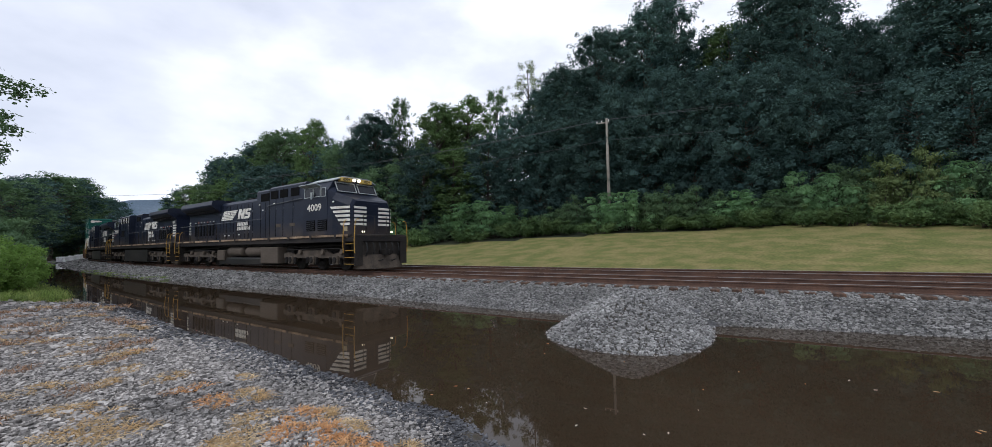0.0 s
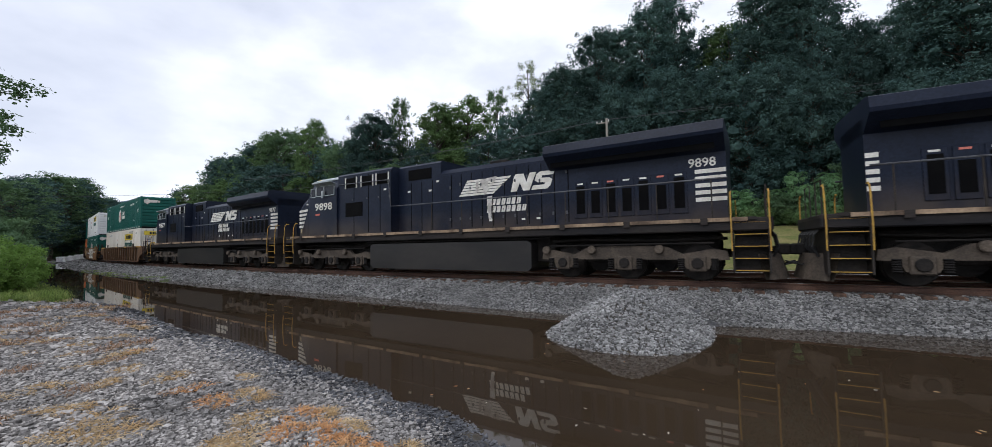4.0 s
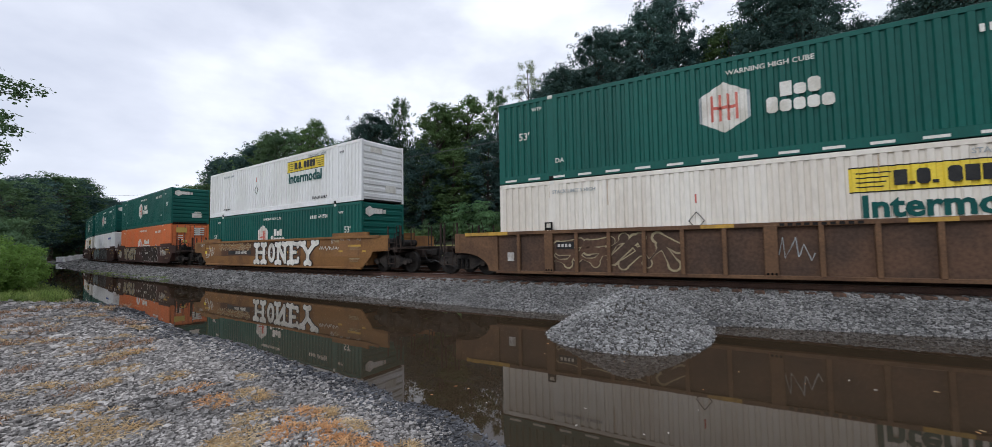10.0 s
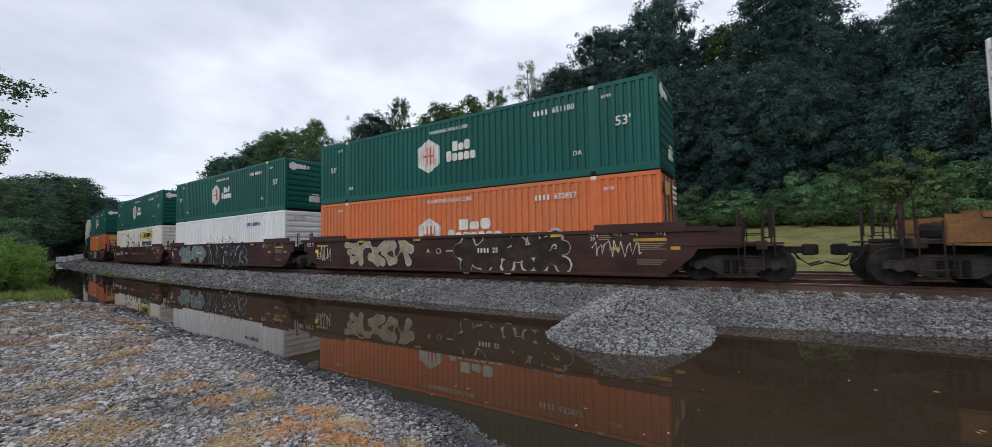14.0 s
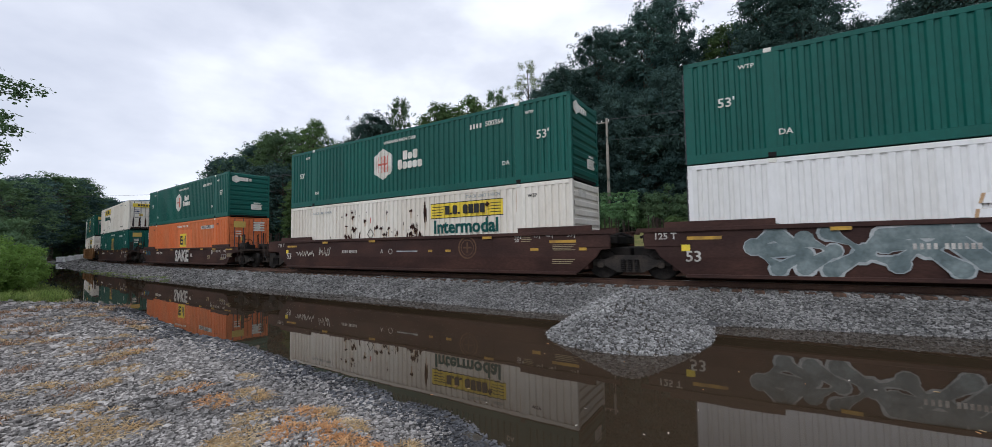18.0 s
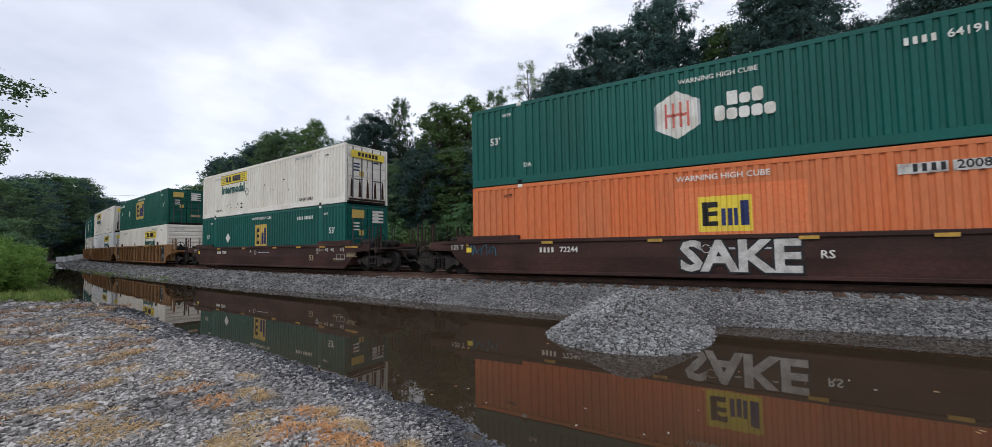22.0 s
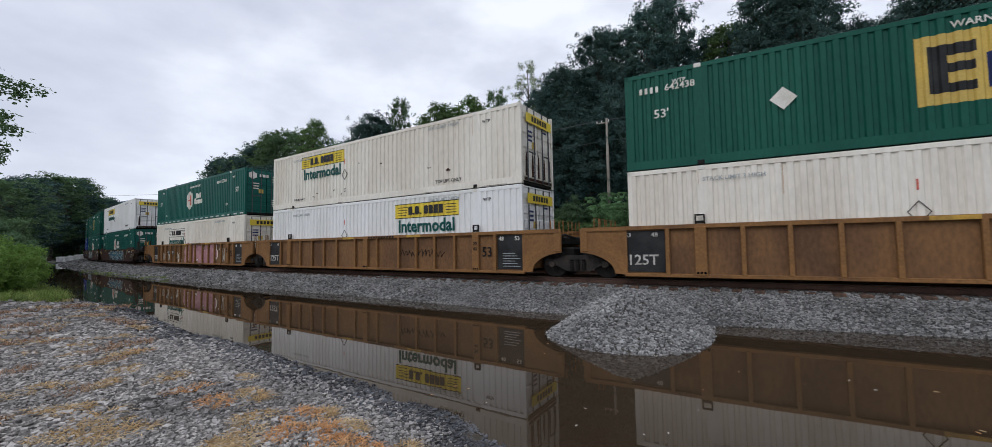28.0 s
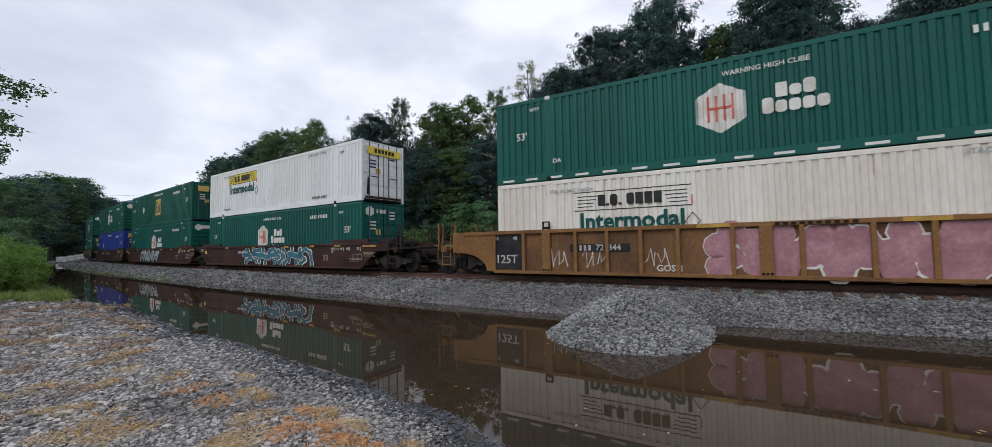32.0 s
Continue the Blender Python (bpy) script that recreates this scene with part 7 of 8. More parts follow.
def bush_kind(h, w, stems, leaves, size, material, seed=0, droop=0.3, fine=False, fronds=0.0):
    rng = random.Random(seed)
    bm = bmesh.new()
    centres, radii = [], []
    for i in range(stems):
        a, d = rng.uniform(0, math.tau), w * math.sqrt(rng.random())
        top = h * rng.uniform(0.45, 1.0) * (1 - 0.35 * (d / w) ** 2)
        add_tube(bm, [(0.35 * d * math.cos(a), 0.35 * d * math.sin(a), -0.1), (0.7 * d * math.cos(a), 0.7 * d * math.sin(a), top * 0.5), (d * math.cos(a), d * math.sin(a), top * 0.92)], [0.045, 0.03, 0.012], 5)
        for f in (0.35, 0.65, 0.92):
            centres.append((d * (0.4 + 0.6 * f) * math.cos(a), d * (0.4 + 0.6 * f) * math.sin(a), max(0.25, top * f)))
            radii.append(w * rng.uniform(0.16, 0.27))
    me = bpy.data.meshes.new("stem")
    bm.to_mesh(me)
    bm.free()
    me.materials.append(M["bark"])
    if fronds:
        leafy = leaf_cloud("foliage", [(x, y, z * 0.86) for x, y, z in centres], radii, leaves, size, material, 0.75, droop, False, 0.1)
        n = len(leafy.vertices)
        old = np.empty(n * 3, np.float32)
        leafy.vertices.foreach_get("co", old)
        tri = np.empty(len(leafy.polygons) * 3, np.int32)
        leafy.loops.foreach_get("vertex_index", tri)
        v, f = frond_cloud("foliage", [c for i, c in enumerate(centres) if i % 3], fronds, material)
        bpy.data.meshes.remove(leafy)
        return me, grid_mesh("foliage", np.concatenate([old.reshape(-1, 3), np.asarray(v)]), np.concatenate([tri.reshape(-1, 3), np.asarray(f) + n]), material)
    return me, leaf_cloud("foliage", centres, radii, leaves, size, material, 0.75, droop, fine, 0 if fine else 0.1)


TREES = {
    "oak": tree_kind(20, 3.9, 120, 31000, 0.105, M["leaf_dark"], 0.16, 1, 1.0),
    "maple": tree_kind(20, 3.5, 105, 28000, 0.105, M["leaf_dark"], 0.16, 2, 0.95),
    "ash": tree_kind(20, 4.2, 80, 14000, 0.14, M["leaf_mid"], 0.2, 3, 1.0),
    "locust": tree_kind(20, 3.6, 52, 9000, 0.14, M["leaf_mid"], 0.3, 4, 0.9, closed=False),
    "poplar": tree_kind(20, 3.4, 90, 20000, 0.12, M["leaf_light"], 0.12, 5, 0.9),
    "oak_far": tree_kind(20, 4.8, 80, 9000, 0.20, M["leaf_dark"], 0.12, 7, 1.2),
    "maple_far": tree_kind(20, 4.5, 75, 8500, 0.20, M["leaf_dark"], 0.15, 8, 1.2),
    "oak_low": tree_kind(12, 3.8, 90, 24000, 0.10, M["leaf_dark"], 0.10, 31, 0.95),
    "maple_low": tree_kind(12, 3.5, 84, 22000, 0.10, M["leaf_dark"], 0.10, 32, 0.9),
    "ash_low": tree_kind(10, 4.0, 70, 19000, 0.10, M["leaf_mid"], 0.10, 33, 0.9),
    "thin": tree_kind(20, 3.0, 34, 6500, 0.10, M["leaf_yellow"], 0.42, 6, 0.75, closed=False),
}
BUSHES = {
    "sumac": bush_kind(5.0, 3.1, 30, 4000, 0.085, M["leaf_sumac"], 11, fronds=0.62),
    "shrub": bush_kind(4.2, 2.6, 28, 9000, 0.085, M["leaf_mid"], 12),
    "vine": bush_kind(1.9, 2.3, 26, 8000, 0.07, M["leaf_light"], 13),
    "yellowing": bush_kind(5.2, 2.0, 22, 7000, 0.085, M["leaf_yellow"], 14),
    "alder": bush_kind(6.5, 3.0, 32, 10000, 0.10, M["leaf_mid"], 15),
    "near": bush_kind(2.4, 1.6, 30, 11000, 0.06, M["leaf_fresh"], 16, fine=True),
}
TREE_WORDS = {"oak": "tall dark broad-leaved tree on the wooded slope", "maple": "dense dark green tree in the wood", "ash": "broad green tree with an open crown", "locust": "slender tree with an airy crown", "oak_far": "dark broad-leaved tree down the line", "maple_far": "dense dark green tree down the line", "poplar": "fresh green tree at the wood's edge", "thin": "thin sparse tree standing over the others", "oak_low": "dark broad young tree under the tall ones", "maple_low": "dense young tree at the wood's edge", "ash_low": "round-crowned green tree at the wood's edge"}
TREE_H = {"oak_low": 12, "maple_low": 12, "ash_low": 10}
BUSH_WORDS = {"sumac": "green sumac bush with long drooping leaves", "shrub": "dense green shrub at the lawn's edge", "vine": "low tangle of bright green vines", "yellowing": "tall shrub with yellowing leaves", "alder": "large leafy bush at the wood's edge", "near": "bright green bush beside the pond"}


def stand(name, kind, meshes, label, category, group, s, lat, scale, z=None, wide=1.0, names=("trunk", "crown")):
    t = tagged(empty(name), label, category, group)
    for n, me in zip(names, meshes):
        ob = new(n, me)
        ob.parent = t
    base = float(ground_z(s, lat)) - 0.05 if z is None else z
    t.matrix_world = spot(s, lat, base, random.uniform(0, math.tau))
    t.scale = (scale * wide, scale * wide, scale)
    return t


def tree(kind, s, lat, h, wide=1.0, z=None):
    return stand("tree", kind, TREES[kind], TREE_WORDS[kind], "tree", "trees of the wood", s, lat, h / TREE_H.get(kind, 20), z, wide)


def bush(kind, s, lat, k=1.0, wide=1.0, z=None):
    return stand("bush", kind, BUSHES[kind], BUSH_WORDS[kind], "bush", "bushes along the lawn", s, lat, k, z, wide, ("stem", "foliage"))


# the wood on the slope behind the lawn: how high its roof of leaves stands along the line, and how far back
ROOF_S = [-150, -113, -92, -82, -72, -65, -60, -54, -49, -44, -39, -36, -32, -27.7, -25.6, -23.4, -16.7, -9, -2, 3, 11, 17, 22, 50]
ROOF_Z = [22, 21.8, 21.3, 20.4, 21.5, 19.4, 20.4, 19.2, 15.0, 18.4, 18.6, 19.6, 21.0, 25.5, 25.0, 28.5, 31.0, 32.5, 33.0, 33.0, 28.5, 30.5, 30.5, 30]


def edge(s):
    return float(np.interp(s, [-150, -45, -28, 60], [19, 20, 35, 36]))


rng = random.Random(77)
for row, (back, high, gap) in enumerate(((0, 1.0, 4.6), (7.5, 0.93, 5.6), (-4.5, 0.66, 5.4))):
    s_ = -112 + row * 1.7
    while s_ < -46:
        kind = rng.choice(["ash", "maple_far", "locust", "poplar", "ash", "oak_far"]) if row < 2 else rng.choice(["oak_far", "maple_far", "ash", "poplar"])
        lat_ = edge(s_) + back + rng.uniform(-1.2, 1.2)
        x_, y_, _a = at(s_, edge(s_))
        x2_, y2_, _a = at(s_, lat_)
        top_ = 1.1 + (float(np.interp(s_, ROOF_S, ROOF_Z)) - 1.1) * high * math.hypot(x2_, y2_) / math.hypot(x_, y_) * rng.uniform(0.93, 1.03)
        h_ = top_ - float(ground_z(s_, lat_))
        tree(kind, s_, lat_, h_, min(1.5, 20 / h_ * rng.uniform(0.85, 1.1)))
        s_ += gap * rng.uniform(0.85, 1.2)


def crown(kind, s, lat, h, r):
    """A tree of the given height and crown radius."""
    if h < 15.2 and kind in ("oak", "maple", "ash"):
        kind += "_low"
    spread = {"oak": 3.9, "maple": 3.5, "ash": 4.2, "poplar": 3.4, "thin": 3.0, "oak_low": 3.8, "maple_low": 3.5, "ash_low": 4.0}[kind]
    tree(kind, s, lat, h, 1.3 * r / (spread * h / TREE_H.get(kind, 20)))


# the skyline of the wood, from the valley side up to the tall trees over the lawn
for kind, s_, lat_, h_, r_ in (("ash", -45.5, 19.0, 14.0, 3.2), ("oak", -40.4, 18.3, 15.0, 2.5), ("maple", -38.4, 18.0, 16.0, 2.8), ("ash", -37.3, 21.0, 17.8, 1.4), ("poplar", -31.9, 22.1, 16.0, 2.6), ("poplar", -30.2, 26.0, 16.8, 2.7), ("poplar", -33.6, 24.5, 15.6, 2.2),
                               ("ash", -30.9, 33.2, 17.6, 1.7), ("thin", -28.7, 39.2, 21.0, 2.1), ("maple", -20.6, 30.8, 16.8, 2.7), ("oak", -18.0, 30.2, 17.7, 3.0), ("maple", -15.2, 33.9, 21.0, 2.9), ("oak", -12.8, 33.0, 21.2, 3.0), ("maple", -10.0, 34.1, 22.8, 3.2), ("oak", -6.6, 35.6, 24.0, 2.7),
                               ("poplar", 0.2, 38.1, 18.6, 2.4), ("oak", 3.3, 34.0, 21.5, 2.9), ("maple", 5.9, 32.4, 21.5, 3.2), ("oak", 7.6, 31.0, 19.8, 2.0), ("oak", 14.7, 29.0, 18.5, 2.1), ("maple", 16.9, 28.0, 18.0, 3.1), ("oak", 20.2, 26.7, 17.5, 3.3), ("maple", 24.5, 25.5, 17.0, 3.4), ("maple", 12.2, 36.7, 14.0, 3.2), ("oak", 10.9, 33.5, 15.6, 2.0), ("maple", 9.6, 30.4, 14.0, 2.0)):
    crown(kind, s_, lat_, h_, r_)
# lower trees that fill the wood's edge under the tall ones
for kind, s_, lat_, h_, r_ in (("ash", -36.0, 18.0, 9.3, 3.4), ("maple", -32.0, 19.8, 11.0, 2.6), ("poplar", -29.0, 21.5, 10.2, 2.3), ("maple", -26.5, 24.8, 11.5, 2.9), ("oak", -23.4, 27.0, 13.6, 2.8), ("oak", -20.7, 27.3, 11.6, 2.9), ("maple", -17.4, 27.9, 13.2, 2.7), ("oak", -14.5, 27.7, 12.0, 3.0), ("maple", -12.0, 28.9, 14.0, 2.8), ("oak", -9.2, 29.2, 12.3, 2.9), ("maple", -6.6, 30.0, 14.6, 2.7), ("oak", -4.0, 29.9, 13.2, 2.8),
                               ("maple", -1.4, 29.2, 14.2, 2.6), ("oak", 1.3, 28.0, 12.7, 2.8), ("maple", 3.6, 28.2, 13.4, 2.5), ("oak", 5.8, 27.7, 11.9, 2.5), ("oak", 12.1, 25.3, 10.6, 2.3), ("maple", 14.7, 24.4, 10.2, 2.3), ("oak", 17.4, 23.4, 9.8, 2.3), ("maple", 20.5, 23.0, 10.0, 2.6), ("maple", 9.0, 28.6, 9.0, 2.0),
                               ("oak", -24.0, 36.0, 16.5, 3.6), ("oak", -17.0, 38.5, 17.5, 3.8), ("maple", -9.0, 41.0, 19.0, 3.8), ("maple", -3.0, 41.5, 18.5, 3.2), ("oak", 5.0, 40.0, 19.0, 3.6), ("oak", 17.0, 36.0, 16.0, 3.6), ("maple", 22.0, 33.0, 15.5, 3.6), ("oak", -38.5, 26.0, 13.0, 3.2), ("maple", -34.5, 30.0, 13.5, 3.0), ("ash", -43.0, 25.0, 12.0, 3.2)):
    crown(kind, s_, lat_, h_, r_)


# bushes at the lawn's edge, higher to the right
def hedge(s):
    return float(np.interp(s, [-110, -70, -40, -28, -14, 0, 6, 14, 40], [10, 11, 14.5, 17.8, 21.2, 23.0, 23.6, 21.8, 21.5]))


s_ = -105
while s_ < -38:
    kind = rng.choice(["sumac", "sumac", "shrub", "sumac"])
    bush(kind, s_, hedge(s_) + rng.uniform(1.8, 3.4), 0.85 * rng.uniform(0.78, 1.12), rng.uniform(0.85, 1.15))
    bush("vine", s_ + 1.6, hedge(s_) + rng.uniform(0.4, 1.0), rng.uniform(0.5, 0.8), 1.1)
    s_ += rng.uniform(3.2, 4.4) * 1.4
BUSH_SIZE = {"sumac": (5.4, 3.3), "shrub": (4.4, 2.8), "vine": (2.0, 2.4), "yellowing": (5.4, 2.2), "alder": (6.8, 3.2)}
for kind, s_, lat_, h_, r_ in (("sumac", -37.0, 15.8, 5.4, 2.7), ("sumac", -33.4, 16.9, 5.0, 2.7), ("vine", -30.4, 17.4, 2.0, 2.2), ("shrub", -29.2, 19.0, 3.2, 1.9), ("sumac", -26.2, 20.9, 5.0, 2.8), ("sumac", -23.6, 21.3, 5.3, 2.9), ("sumac", -21.2, 21.9, 4.2, 2.2), ("vine", -24.6, 19.0, 1.6, 2.2), ("vine", -19.8, 21.2, 1.9, 2.3), ("vine", -17.4, 22.3, 2.1, 2.5), ("vine", -15.0, 22.7, 1.5, 2.2), ("shrub", -17.2, 24.4, 3.4, 2.4), ("shrub", -14.2, 24.6, 4.2, 2.4),
                               ("sumac", -11.2, 23.8, 4.9, 2.6), ("sumac", -9.0, 23.6, 4.6, 2.5), ("vine", -12.0, 22.2, 1.4, 2.0), ("shrub", -5.7, 24.4, 4.5, 2.6), ("shrub", -3.2, 24.8, 4.1, 2.5), ("vine", -6.4, 22.9, 1.6, 2.2), ("vine", -2.6, 23.3, 1.4, 2.2), ("sumac", -0.3, 24.7, 3.7, 2.4), ("sumac", 2.2, 25.4, 3.4, 2.0), ("vine", 1.4, 23.6, 1.7, 2.3), ("shrub", 3.4, 24.8, 3.2, 2.0), ("sumac", 5.0, 24.9, 5.4, 2.2),
                               ("vine", 4.6, 23.4, 1.8, 2.2), ("sumac", 7.2, 24.4, 5.0, 2.2), ("shrub", 8.4, 25.6, 5.6, 2.2), ("yellowing", 9.4, 24.2, 5.6, 1.9), ("vine", 7.6, 22.7, 1.7, 2.2), ("yellowing", 11.0, 23.4, 6.4, 1.9), ("vine", 10.6, 21.9, 1.9, 2.2), ("alder", 12.6, 23.4, 5.4, 2.4), ("sumac", 13.8, 22.0, 5.1, 2.3), ("yellowing", 12.2, 22.2, 4.4, 1.7), ("shrub", 15.6, 21.8, 5.2, 2.4), ("vine", 13.4, 20.6, 1.8, 2.2), ("sumac", 17.6, 21.4, 5.2, 2.6), ("alder", 20.4, 21.4, 5.4, 2.8), ("sumac", 23.6, 21.2, 5.4, 2.8)):
    hk_, rk_ = BUSH_SIZE[kind]
    bush(kind, s_, lat_, h_ / hk_, (r_ / rk_) / (h_ / hk_))


def at_place(fn, kind, x, y, *size):
    s, lat = to_line(np.array([x]), np.array([y]))
    return fn(kind, float(s[0]), float(lat[0]), *size)


# along the pond's near side, down the line
for x_, y_, k_, kind in ((-22.4, 3.35, 0.80, "near"), (-24.6, 3.6, 0.95, "near"), (-27.0, 4.2, 1.0, "near"), (-25.5, 2.6, 1.1, "near"), (-31, 4.4, 0.7, "shrub"), (-36, 5.2, 0.8, "shrub"), (-41, 6.0, 0.75, "alder"), (-46, 7.0, 0.8, "alder"), (-52, 8.0, 0.85, "shrub"), (-59, 9.4, 0.9, "alder"), (-67, 11.2, 0.95, "alder"), (-77, 13.2, 1.0, "shrub"), (-88, 15.6, 1.0, "alder"), (-101, 18.6, 1.0, "alder"), (-116, 23.0, 1.1, "alder"), (-120, 27.0, 0.9, "shrub"), (-127, 30.2, 0.9, "shrub")):
    at_place(bush, kind, x_, y_, k_)
for x_, y_, h_, kind in ((-46, 7.2, 7.2, "ash"), (-53, 8.6, 8.2, "maple_far"), (-61, 10.2, 9.2, "ash"), (-71, 12.0, 10.5, "maple_far"), (-83, 14.8, 12, "ash"), (-99, 19.0, 14.5, "maple_far"), (-114, 24.2, 17, "ash"), (-119, 27.4, 17.5, "maple_far"), (-126, 31.0, 18.5, "ash"), (-134, 31.5, 19, "maple_far"), (-62, 6, 9, "maple_far"), (-85, 9, 11.5, "maple_far"), (-110, 16, 14, "oak_far")):
    at_place(tree, kind, x_, y_, h_, 1.5)
for s_, lat_, h_ in ((-150, -9, 18), (-162, -8, 19), (-175, -8, 20), (-190, -7, 21), (-205, -6.5, 21), (-168, -16, 20), (-195, -18, 22), (-150, -20, 19)):
    tree("maple_far", s_, lat_, h_, 1.25)
for s_, lat_, h_ in ((-128, 12.5, 12), (-138, 13, 13), (-150, 13, 13), (-163, 13.5, 14), (-178, 13, 14)):
    tree("ash", s_, lat_, h_, 1.2)
# the tree whose lower branches hang in from beside the pond
HANG = tree_kind(11, 2.9, 34, 9000, 0.07, M["leaf_mid"], 0.34, 21, 0.5, True)
TREES["hang"], TREE_WORDS["hang"] = HANG, "tree with overhanging leafy branches beside the yard"
hanging = at_place(tree, "hang", -17.6, 1.05, 15.5, 1.05)
hanging.rotation_euler[2] = 1.0

# ---- pole and wires ----
POLE = spot(-11.55, 25.1, 0.0)
px0, py0 = POLE.translation.x, POLE.translation.y
zb = float(ground_z(-11.55, 25.1))
pole = tagged(empty("utility_pole"), "weathered grey wooden utility pole standing behind the bushes", "utility pole")
pole.matrix_world = Matrix.Translation((px0, py0, zb))
ZT = 13.24 - zb
part("pole_shaft", tube([(0, 0, -0.5), (0, 0, ZT * 0.5), (0, 0, ZT)], [0.16, 0.14, 0.11], 10), M["old_wood"], pole)
arm = part("crossarm", box(-1.0, 0.25, -0.06, 0.06, ZT - 0.45, ZT - 0.33, 0.01), M["old_wood"], pole)
for x_ in (-0.95, -0.5, 0.2):
    part("insulator", tube([(x_, 0, ZT - 0.33), (x_, 0, ZT - 0.15)], [0.05, 0.035], 8), M["white_concrete"], pole)


def wire(name, a, b, sag, label):
    pts = []
    for i in range(25):
        f = i / 24
        pts.append((a[0] + (b[0] - a[0]) * f, a[1] + (b[1] - a[1]) * f, a[2] + (b[2] - a[2]) * f - sag * 4 * f * (1 - f)))
    return tagged(part(name, tube(pts, 0.016, 4), M["wire"]), label, "wire", "wires on the pole")


for z_, dx_, right_z, left_z in ((13.13, -0.9, 13.7, 9.55), (13.13, 0.2, 12.3, 9.35), (11.1, 0.0, 10.3, 7.75)):
    wire("power_line", (px0 + dx_, py0, z_), (42.3, 44.8, right_z), 0.35, "thin dark overhead wire running past the wood")
    wire("power_line", (px0 + dx_, py0, z_), (-50.8, 26.75, left_z), 0.5, "thin dark overhead wire running past the wood")
wire("power_line", (-59.5, 11.0, 6.5), (-54.0, 28.5, 8.6), 0.1, "thin dark overhead wire crossing above the line")

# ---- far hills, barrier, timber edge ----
# the hills' haze comes from their painted blue, not from the air
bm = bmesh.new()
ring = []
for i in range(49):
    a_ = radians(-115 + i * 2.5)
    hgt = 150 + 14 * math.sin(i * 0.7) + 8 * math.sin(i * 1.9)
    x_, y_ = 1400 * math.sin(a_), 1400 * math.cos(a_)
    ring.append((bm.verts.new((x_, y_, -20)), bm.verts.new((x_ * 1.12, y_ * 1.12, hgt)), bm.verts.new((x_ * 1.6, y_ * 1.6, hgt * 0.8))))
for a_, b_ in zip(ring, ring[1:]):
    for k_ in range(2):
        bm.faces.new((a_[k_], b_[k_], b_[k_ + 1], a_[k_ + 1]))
tagged(part("backdrop", bm, M["hazed_hill"]), "wooded hills on the horizon, with distance haze painted in as blue", "hills", kind="structure")

for i in range(7):
    sack = part("bulk_bag", box(-0.5, 0.5, -0.5, 0.5, 0.0, 1.05, 0.16), M["white_concrete"])
    x_, y_ = -108.5 + 0.62 * i, 24.4 + 0.66 * i
    s_, l_2 = to_line(np.array([x_]), np.array([y_]))
    sack.matrix_world = Matrix.Translation((x_, y_, float(ground_z(s_, l_2)[0]) - 0.02)) @ Matrix.Rotation(0.3 * i, 4, "Z")
    tagged(sack, "white filled bulk bag standing beside the far track", "bulk bag", "row of white bags")

kerb = part("timber_edging", box(-0.09, 0.09, -2.2, 2.2, -0.14, 0.05, 0.015), M["timber"])
kerb.matrix_world = Matrix.Translation((-7.40, 0.935, -0.43)) @ Matrix.Rotation(radians(85.5), 4, "Z")
tagged(kerb, "pale squared timber lying on the gravel", "timber")

# ---- dry grass on the yard ----


def tuft_mesh(n, size, material, seed, lift=1.0):
    r = np.random.RandomState(seed)
    v, f = [], []
    for i in range(n):
        a, d = r.uniform(0, math.tau), r.uniform(0, 1) ** 0.5
        bx, by = math.cos(a) * d * size, math.sin(a) * d * size * 0.6
        out_, up = r.uniform(0.3, 1.0) * size * 0.8, r.uniform(0.01, 0.085) * (0.5 + size) * lift
        b2 = a + r.normal(0, 0.7 if lift == 1 else 2.0)
        w = 0.0025 + 0.002 * r.rand()
        ox, oy = -math.sin(b2) * w, math.cos(b2) * w
        m1 = (bx + math.cos(b2) * out_ * 0.5, by + math.sin(b2) * out_ * 0.5, up)
        m2 = (bx + math.cos(b2) * out_, by + math.sin(b2) * out_, up * r.uniform(0.3, 0.9))
        k = len(v)
        v += [(bx - ox, by - oy, 0), (bx + ox, by + oy, 0), (m1[0] + ox, m1[1] + oy, m1[2]), (m1[0] - ox, m1[1] - oy, m1[2]), (m2[0], m2[1], m2[2]), (m2[0] + ox * 0.2, m2[1] + oy * 0.2, m2[2])]
        f += [(k, k + 1, k + 2, k + 3), (k + 3, k + 2, k + 5, k + 4)]
    return grid_mesh("tuft", v, f, material)


TUFTS = [tuft_mesh(210, 0.16, M["dry_grass"], 1, 0.45), tuft_mesh(260, 0.22, M["dry_grass"], 2, 0.4), tuft_mesh(150, 0.12, M["dry_red"], 3, 0.5), tuft_mesh(190, 0.17, M["dry_red"], 4, 0.45), tuft_mesh(110, 0.26, M["dry_weed"], 5, 0.9), tuft_mesh(110, 0.22, M["dry_grass"], 6, 0.8)]


def tuft(x, y, k, scale):
    s, lat = to_line(np.array([x]), np.array([y]))
    z = float(ground_z(s, lat)[0])
    ob = new("dry_grass_tuft", TUFTS[k])
    ob.matrix_world = Matrix.Translation((x, y, z + 0.005)) @ Matrix.Rotation(random.uniform(0, 6.28), 4, "Z") @ Matrix.Scale(scale, 4)
    return tagged(ob, "withered brown weeds between the stones" if k == 4 else "withered orange-brown grass tuft between the stones" if k in (2, 3) else "withered straw-coloured grass tuft between the stones", "grass tuft", "dry tufts on the yard")


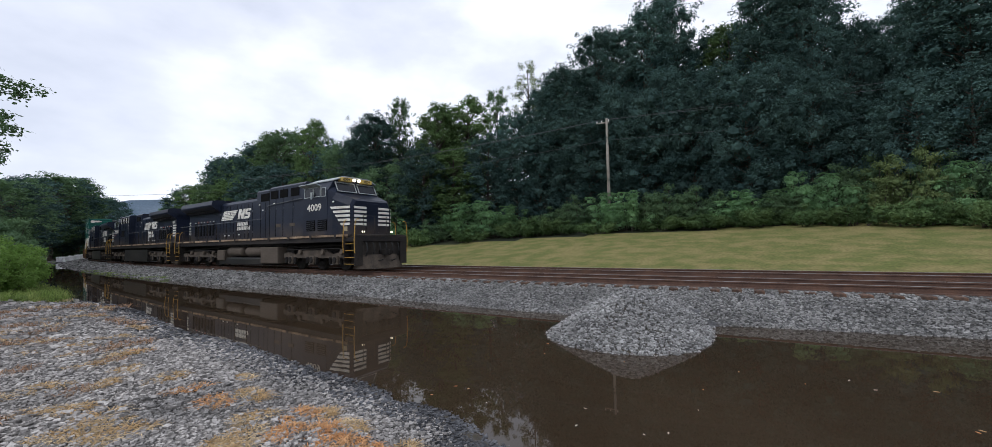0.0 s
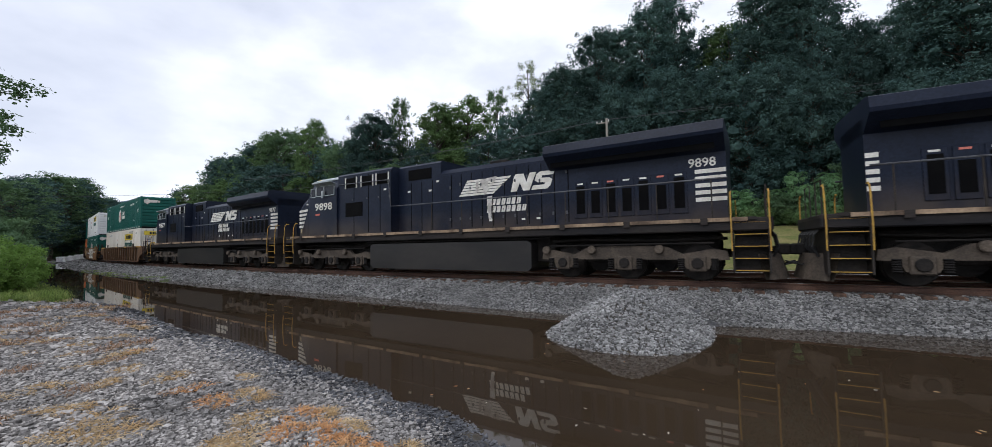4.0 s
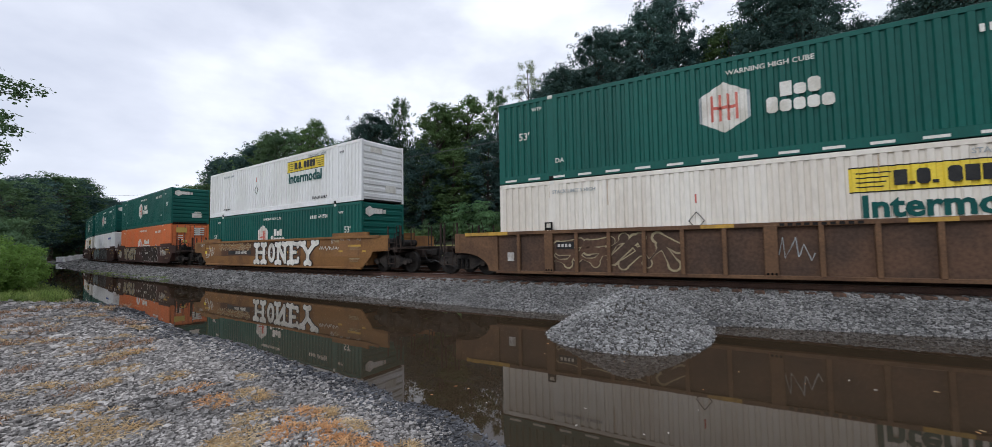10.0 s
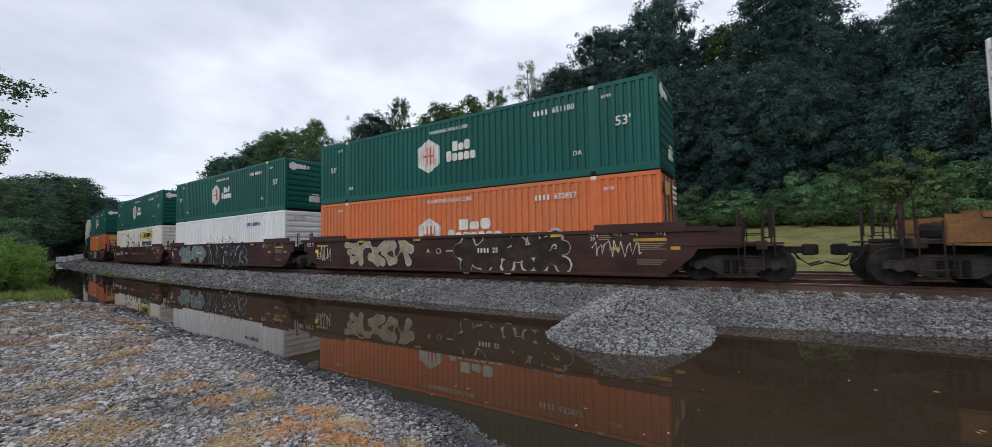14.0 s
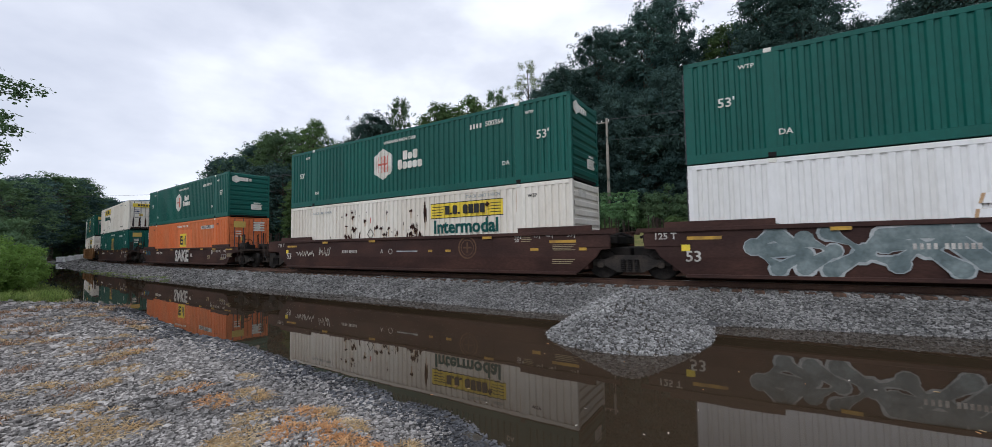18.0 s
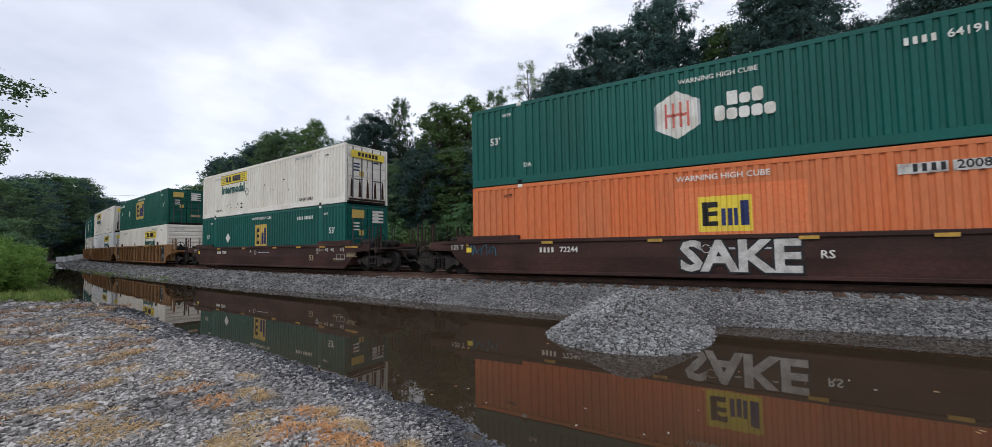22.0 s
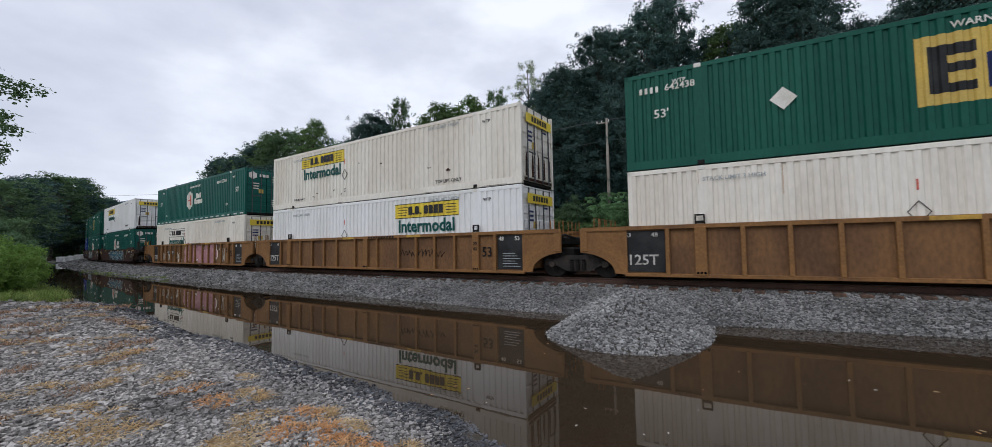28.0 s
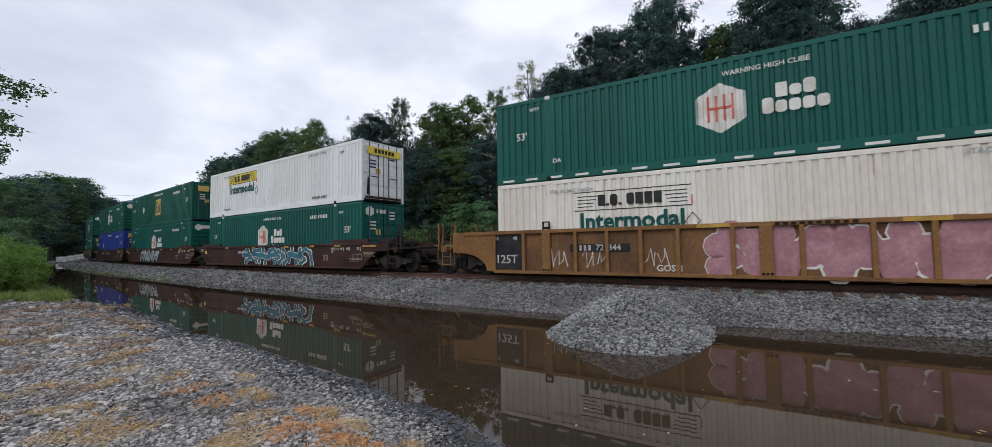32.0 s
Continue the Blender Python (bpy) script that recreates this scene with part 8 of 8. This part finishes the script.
for x_, y_, k_ in ((-6.97, 1.56, 0), (-6.51, 1.87, 0), (-6.17, 2.37, 1), (-5.41, 2.29, 3), (-4.79, 2.23, 3), (-4.58, 2.50, 1), (-3.77, 2.58, 3), (-3.60, 2.67, 0), (-3.98, 2.21, 0), (-5.73, 1.44, 0), (-5.21, 1.46, 1), (-4.62, 1.42, 1), (-5.02, 1.13, 0), (-3.46, 2.26, 2), (-3.25, 2.35, 3), (-3.21, 2.62, 0), (-3.38, 2.08, 2), (-2.91, 2.22, 3), (-2.75, 2.35, 2), (-2.39, 2.54, 0), (-2.58, 2.38, 2), (-3.59, 1.89, 1), (-3.63, 1.72, 0), (-7.12, 2.27, 0), (-8.20, 2.72, 2), (-5.53, 2.94, 0)):
    tuft(x_, y_, k_, 1.15)
    tuft(x_ + random.uniform(-0.25, 0.25), y_ + random.uniform(-0.12, 0.12), k_, 0.75)
yard_rng = random.Random(5)
for _ in range(66):
    d_ = yard_rng.uniform(5.5, 20)
    a_ = radians(yard_rng.uniform(-84, -72))
    tuft(d_ * math.sin(a_), d_ * math.cos(a_), yard_rng.choice([0, 1, 4, 4, 5]), yard_rng.uniform(0.6, 1.0) * (0.8 + d_ / 14))

# grass along the pond's corner
TURF = tuft_mesh(420, 0.45, M["turf"], 9, 3.4)
STRAW = tuft_mesh(320, 0.42, M["leaf_yellow"], 10, 3.0)


def grass(x, y, k, high):
    s, lat = to_line(np.array([x]), np.array([y]))
    g = new("grass_clump", TURF if k % 4 else STRAW)
    g.matrix_world = Matrix.Translation((x, y, float(ground_z(s, lat)[0]) - 0.02)) @ Matrix.Rotation(yard_rng.uniform(0, 6), 4, "Z") @ Matrix.Diagonal((1.0, 1.0, high, 1))
    tagged(g, "fresh green grass clump at the pond's corner" if x > -31 else "low green weeds along the bank's foot", "grass clump", "grass at the pond")


for i in range(58):
    u_, v_ = yard_rng.random() ** 1.3, yard_rng.random()
    grass(-20.9 - 8.0 * u_ + 2.2 * v_ * (1 - u_), 3.3 + 1.7 * u_ + v_ * (0.95 + 0.3 * u_), i, yard_rng.uniform(0.9, 1.5))
for i in range(16):
    s_ = -54 + 1.5 * i + yard_rng.uniform(-0.5, 0.5)
    x_, y_, _a = at(s_, shore_far(s_) + yard_rng.uniform(0.0, 0.35))
    grass(float(x_), float(y_), i + 1, yard_rng.uniform(0.35, 0.7))

# leaves and bits floating on the water
bm = bmesh.new()
add_prism(bm, [(-0.035, 0.0), (-0.01, -0.016), (0.03, -0.008), (0.04, 0.004), (0.012, 0.018)], -0.002, 0.002)
bmesh.ops.rotate(bm, verts=bm.verts[:], matrix=Matrix.Rotation(math.pi / 2, 3, "X"))
LEAF = [shared(("floating_leaf", k_), lambda: bm.copy(), M[k_]) for k_ in ("dry_grass", "white_faded", "dry_red")]
bm.free()
for i in range(30):
    s_, l_2 = yard_rng.uniform(-3.5, 3.6), yard_rng.uniform(-10.0, -6.6)
    x_, y_, _a = at(s_, l_2)
    bit = new("floating_leaf", LEAF[i % 3])
    bit.matrix_world = Matrix.Translation((float(x_), float(y_), WATER_Z + 0.003)) @ Matrix.Rotation(yard_rng.uniform(0, 6), 4, "Z") @ Matrix.Scale(yard_rng.uniform(0.35, 0.8), 4)
    tagged(bit, "small withered leaf floating on the brown water", "leaf", "leaves on the water")

# ---- motion ----


def travelled(t):
    """How far the train has gone along the line at t seconds: it slows a little all the way."""
    return 9.0624 * t - 0.014848 * (t - 16) ** 2


def motions():
    times = [i * 0.5 for i in range(65)]
    for ob, s, z, half, turned in TRAIN:
        rows = []
        for t in times:
            c = s + travelled(t)
            x0, y0, _ = at(c - half)
            x1, y1, _ = at(c + half)
            a = math.atan2(y1 - y0, x1 - x0) + (math.pi if turned else 0)
            rows.append((t, Matrix.Translation((float(x0 + x1) / 2, float(y0 + y1) / 2, z)) @ Matrix.Rotation(a, 4, "Z")))
        walk(ob, rows)
    steps = [i / 15 for i in range(481)]
    for ob, place, r in WHEELSETS:
        top = ob
        while top.parent:
            top = top.parent
        way = -1 if any(e[0] is top and e[4] for e in TRAIN) else 1
        walk(ob, [(t, Matrix.Translation(place) @ Matrix.Rotation((way * travelled(t) / r) % math.tau, 4, "Y")) for t in steps])


motions()
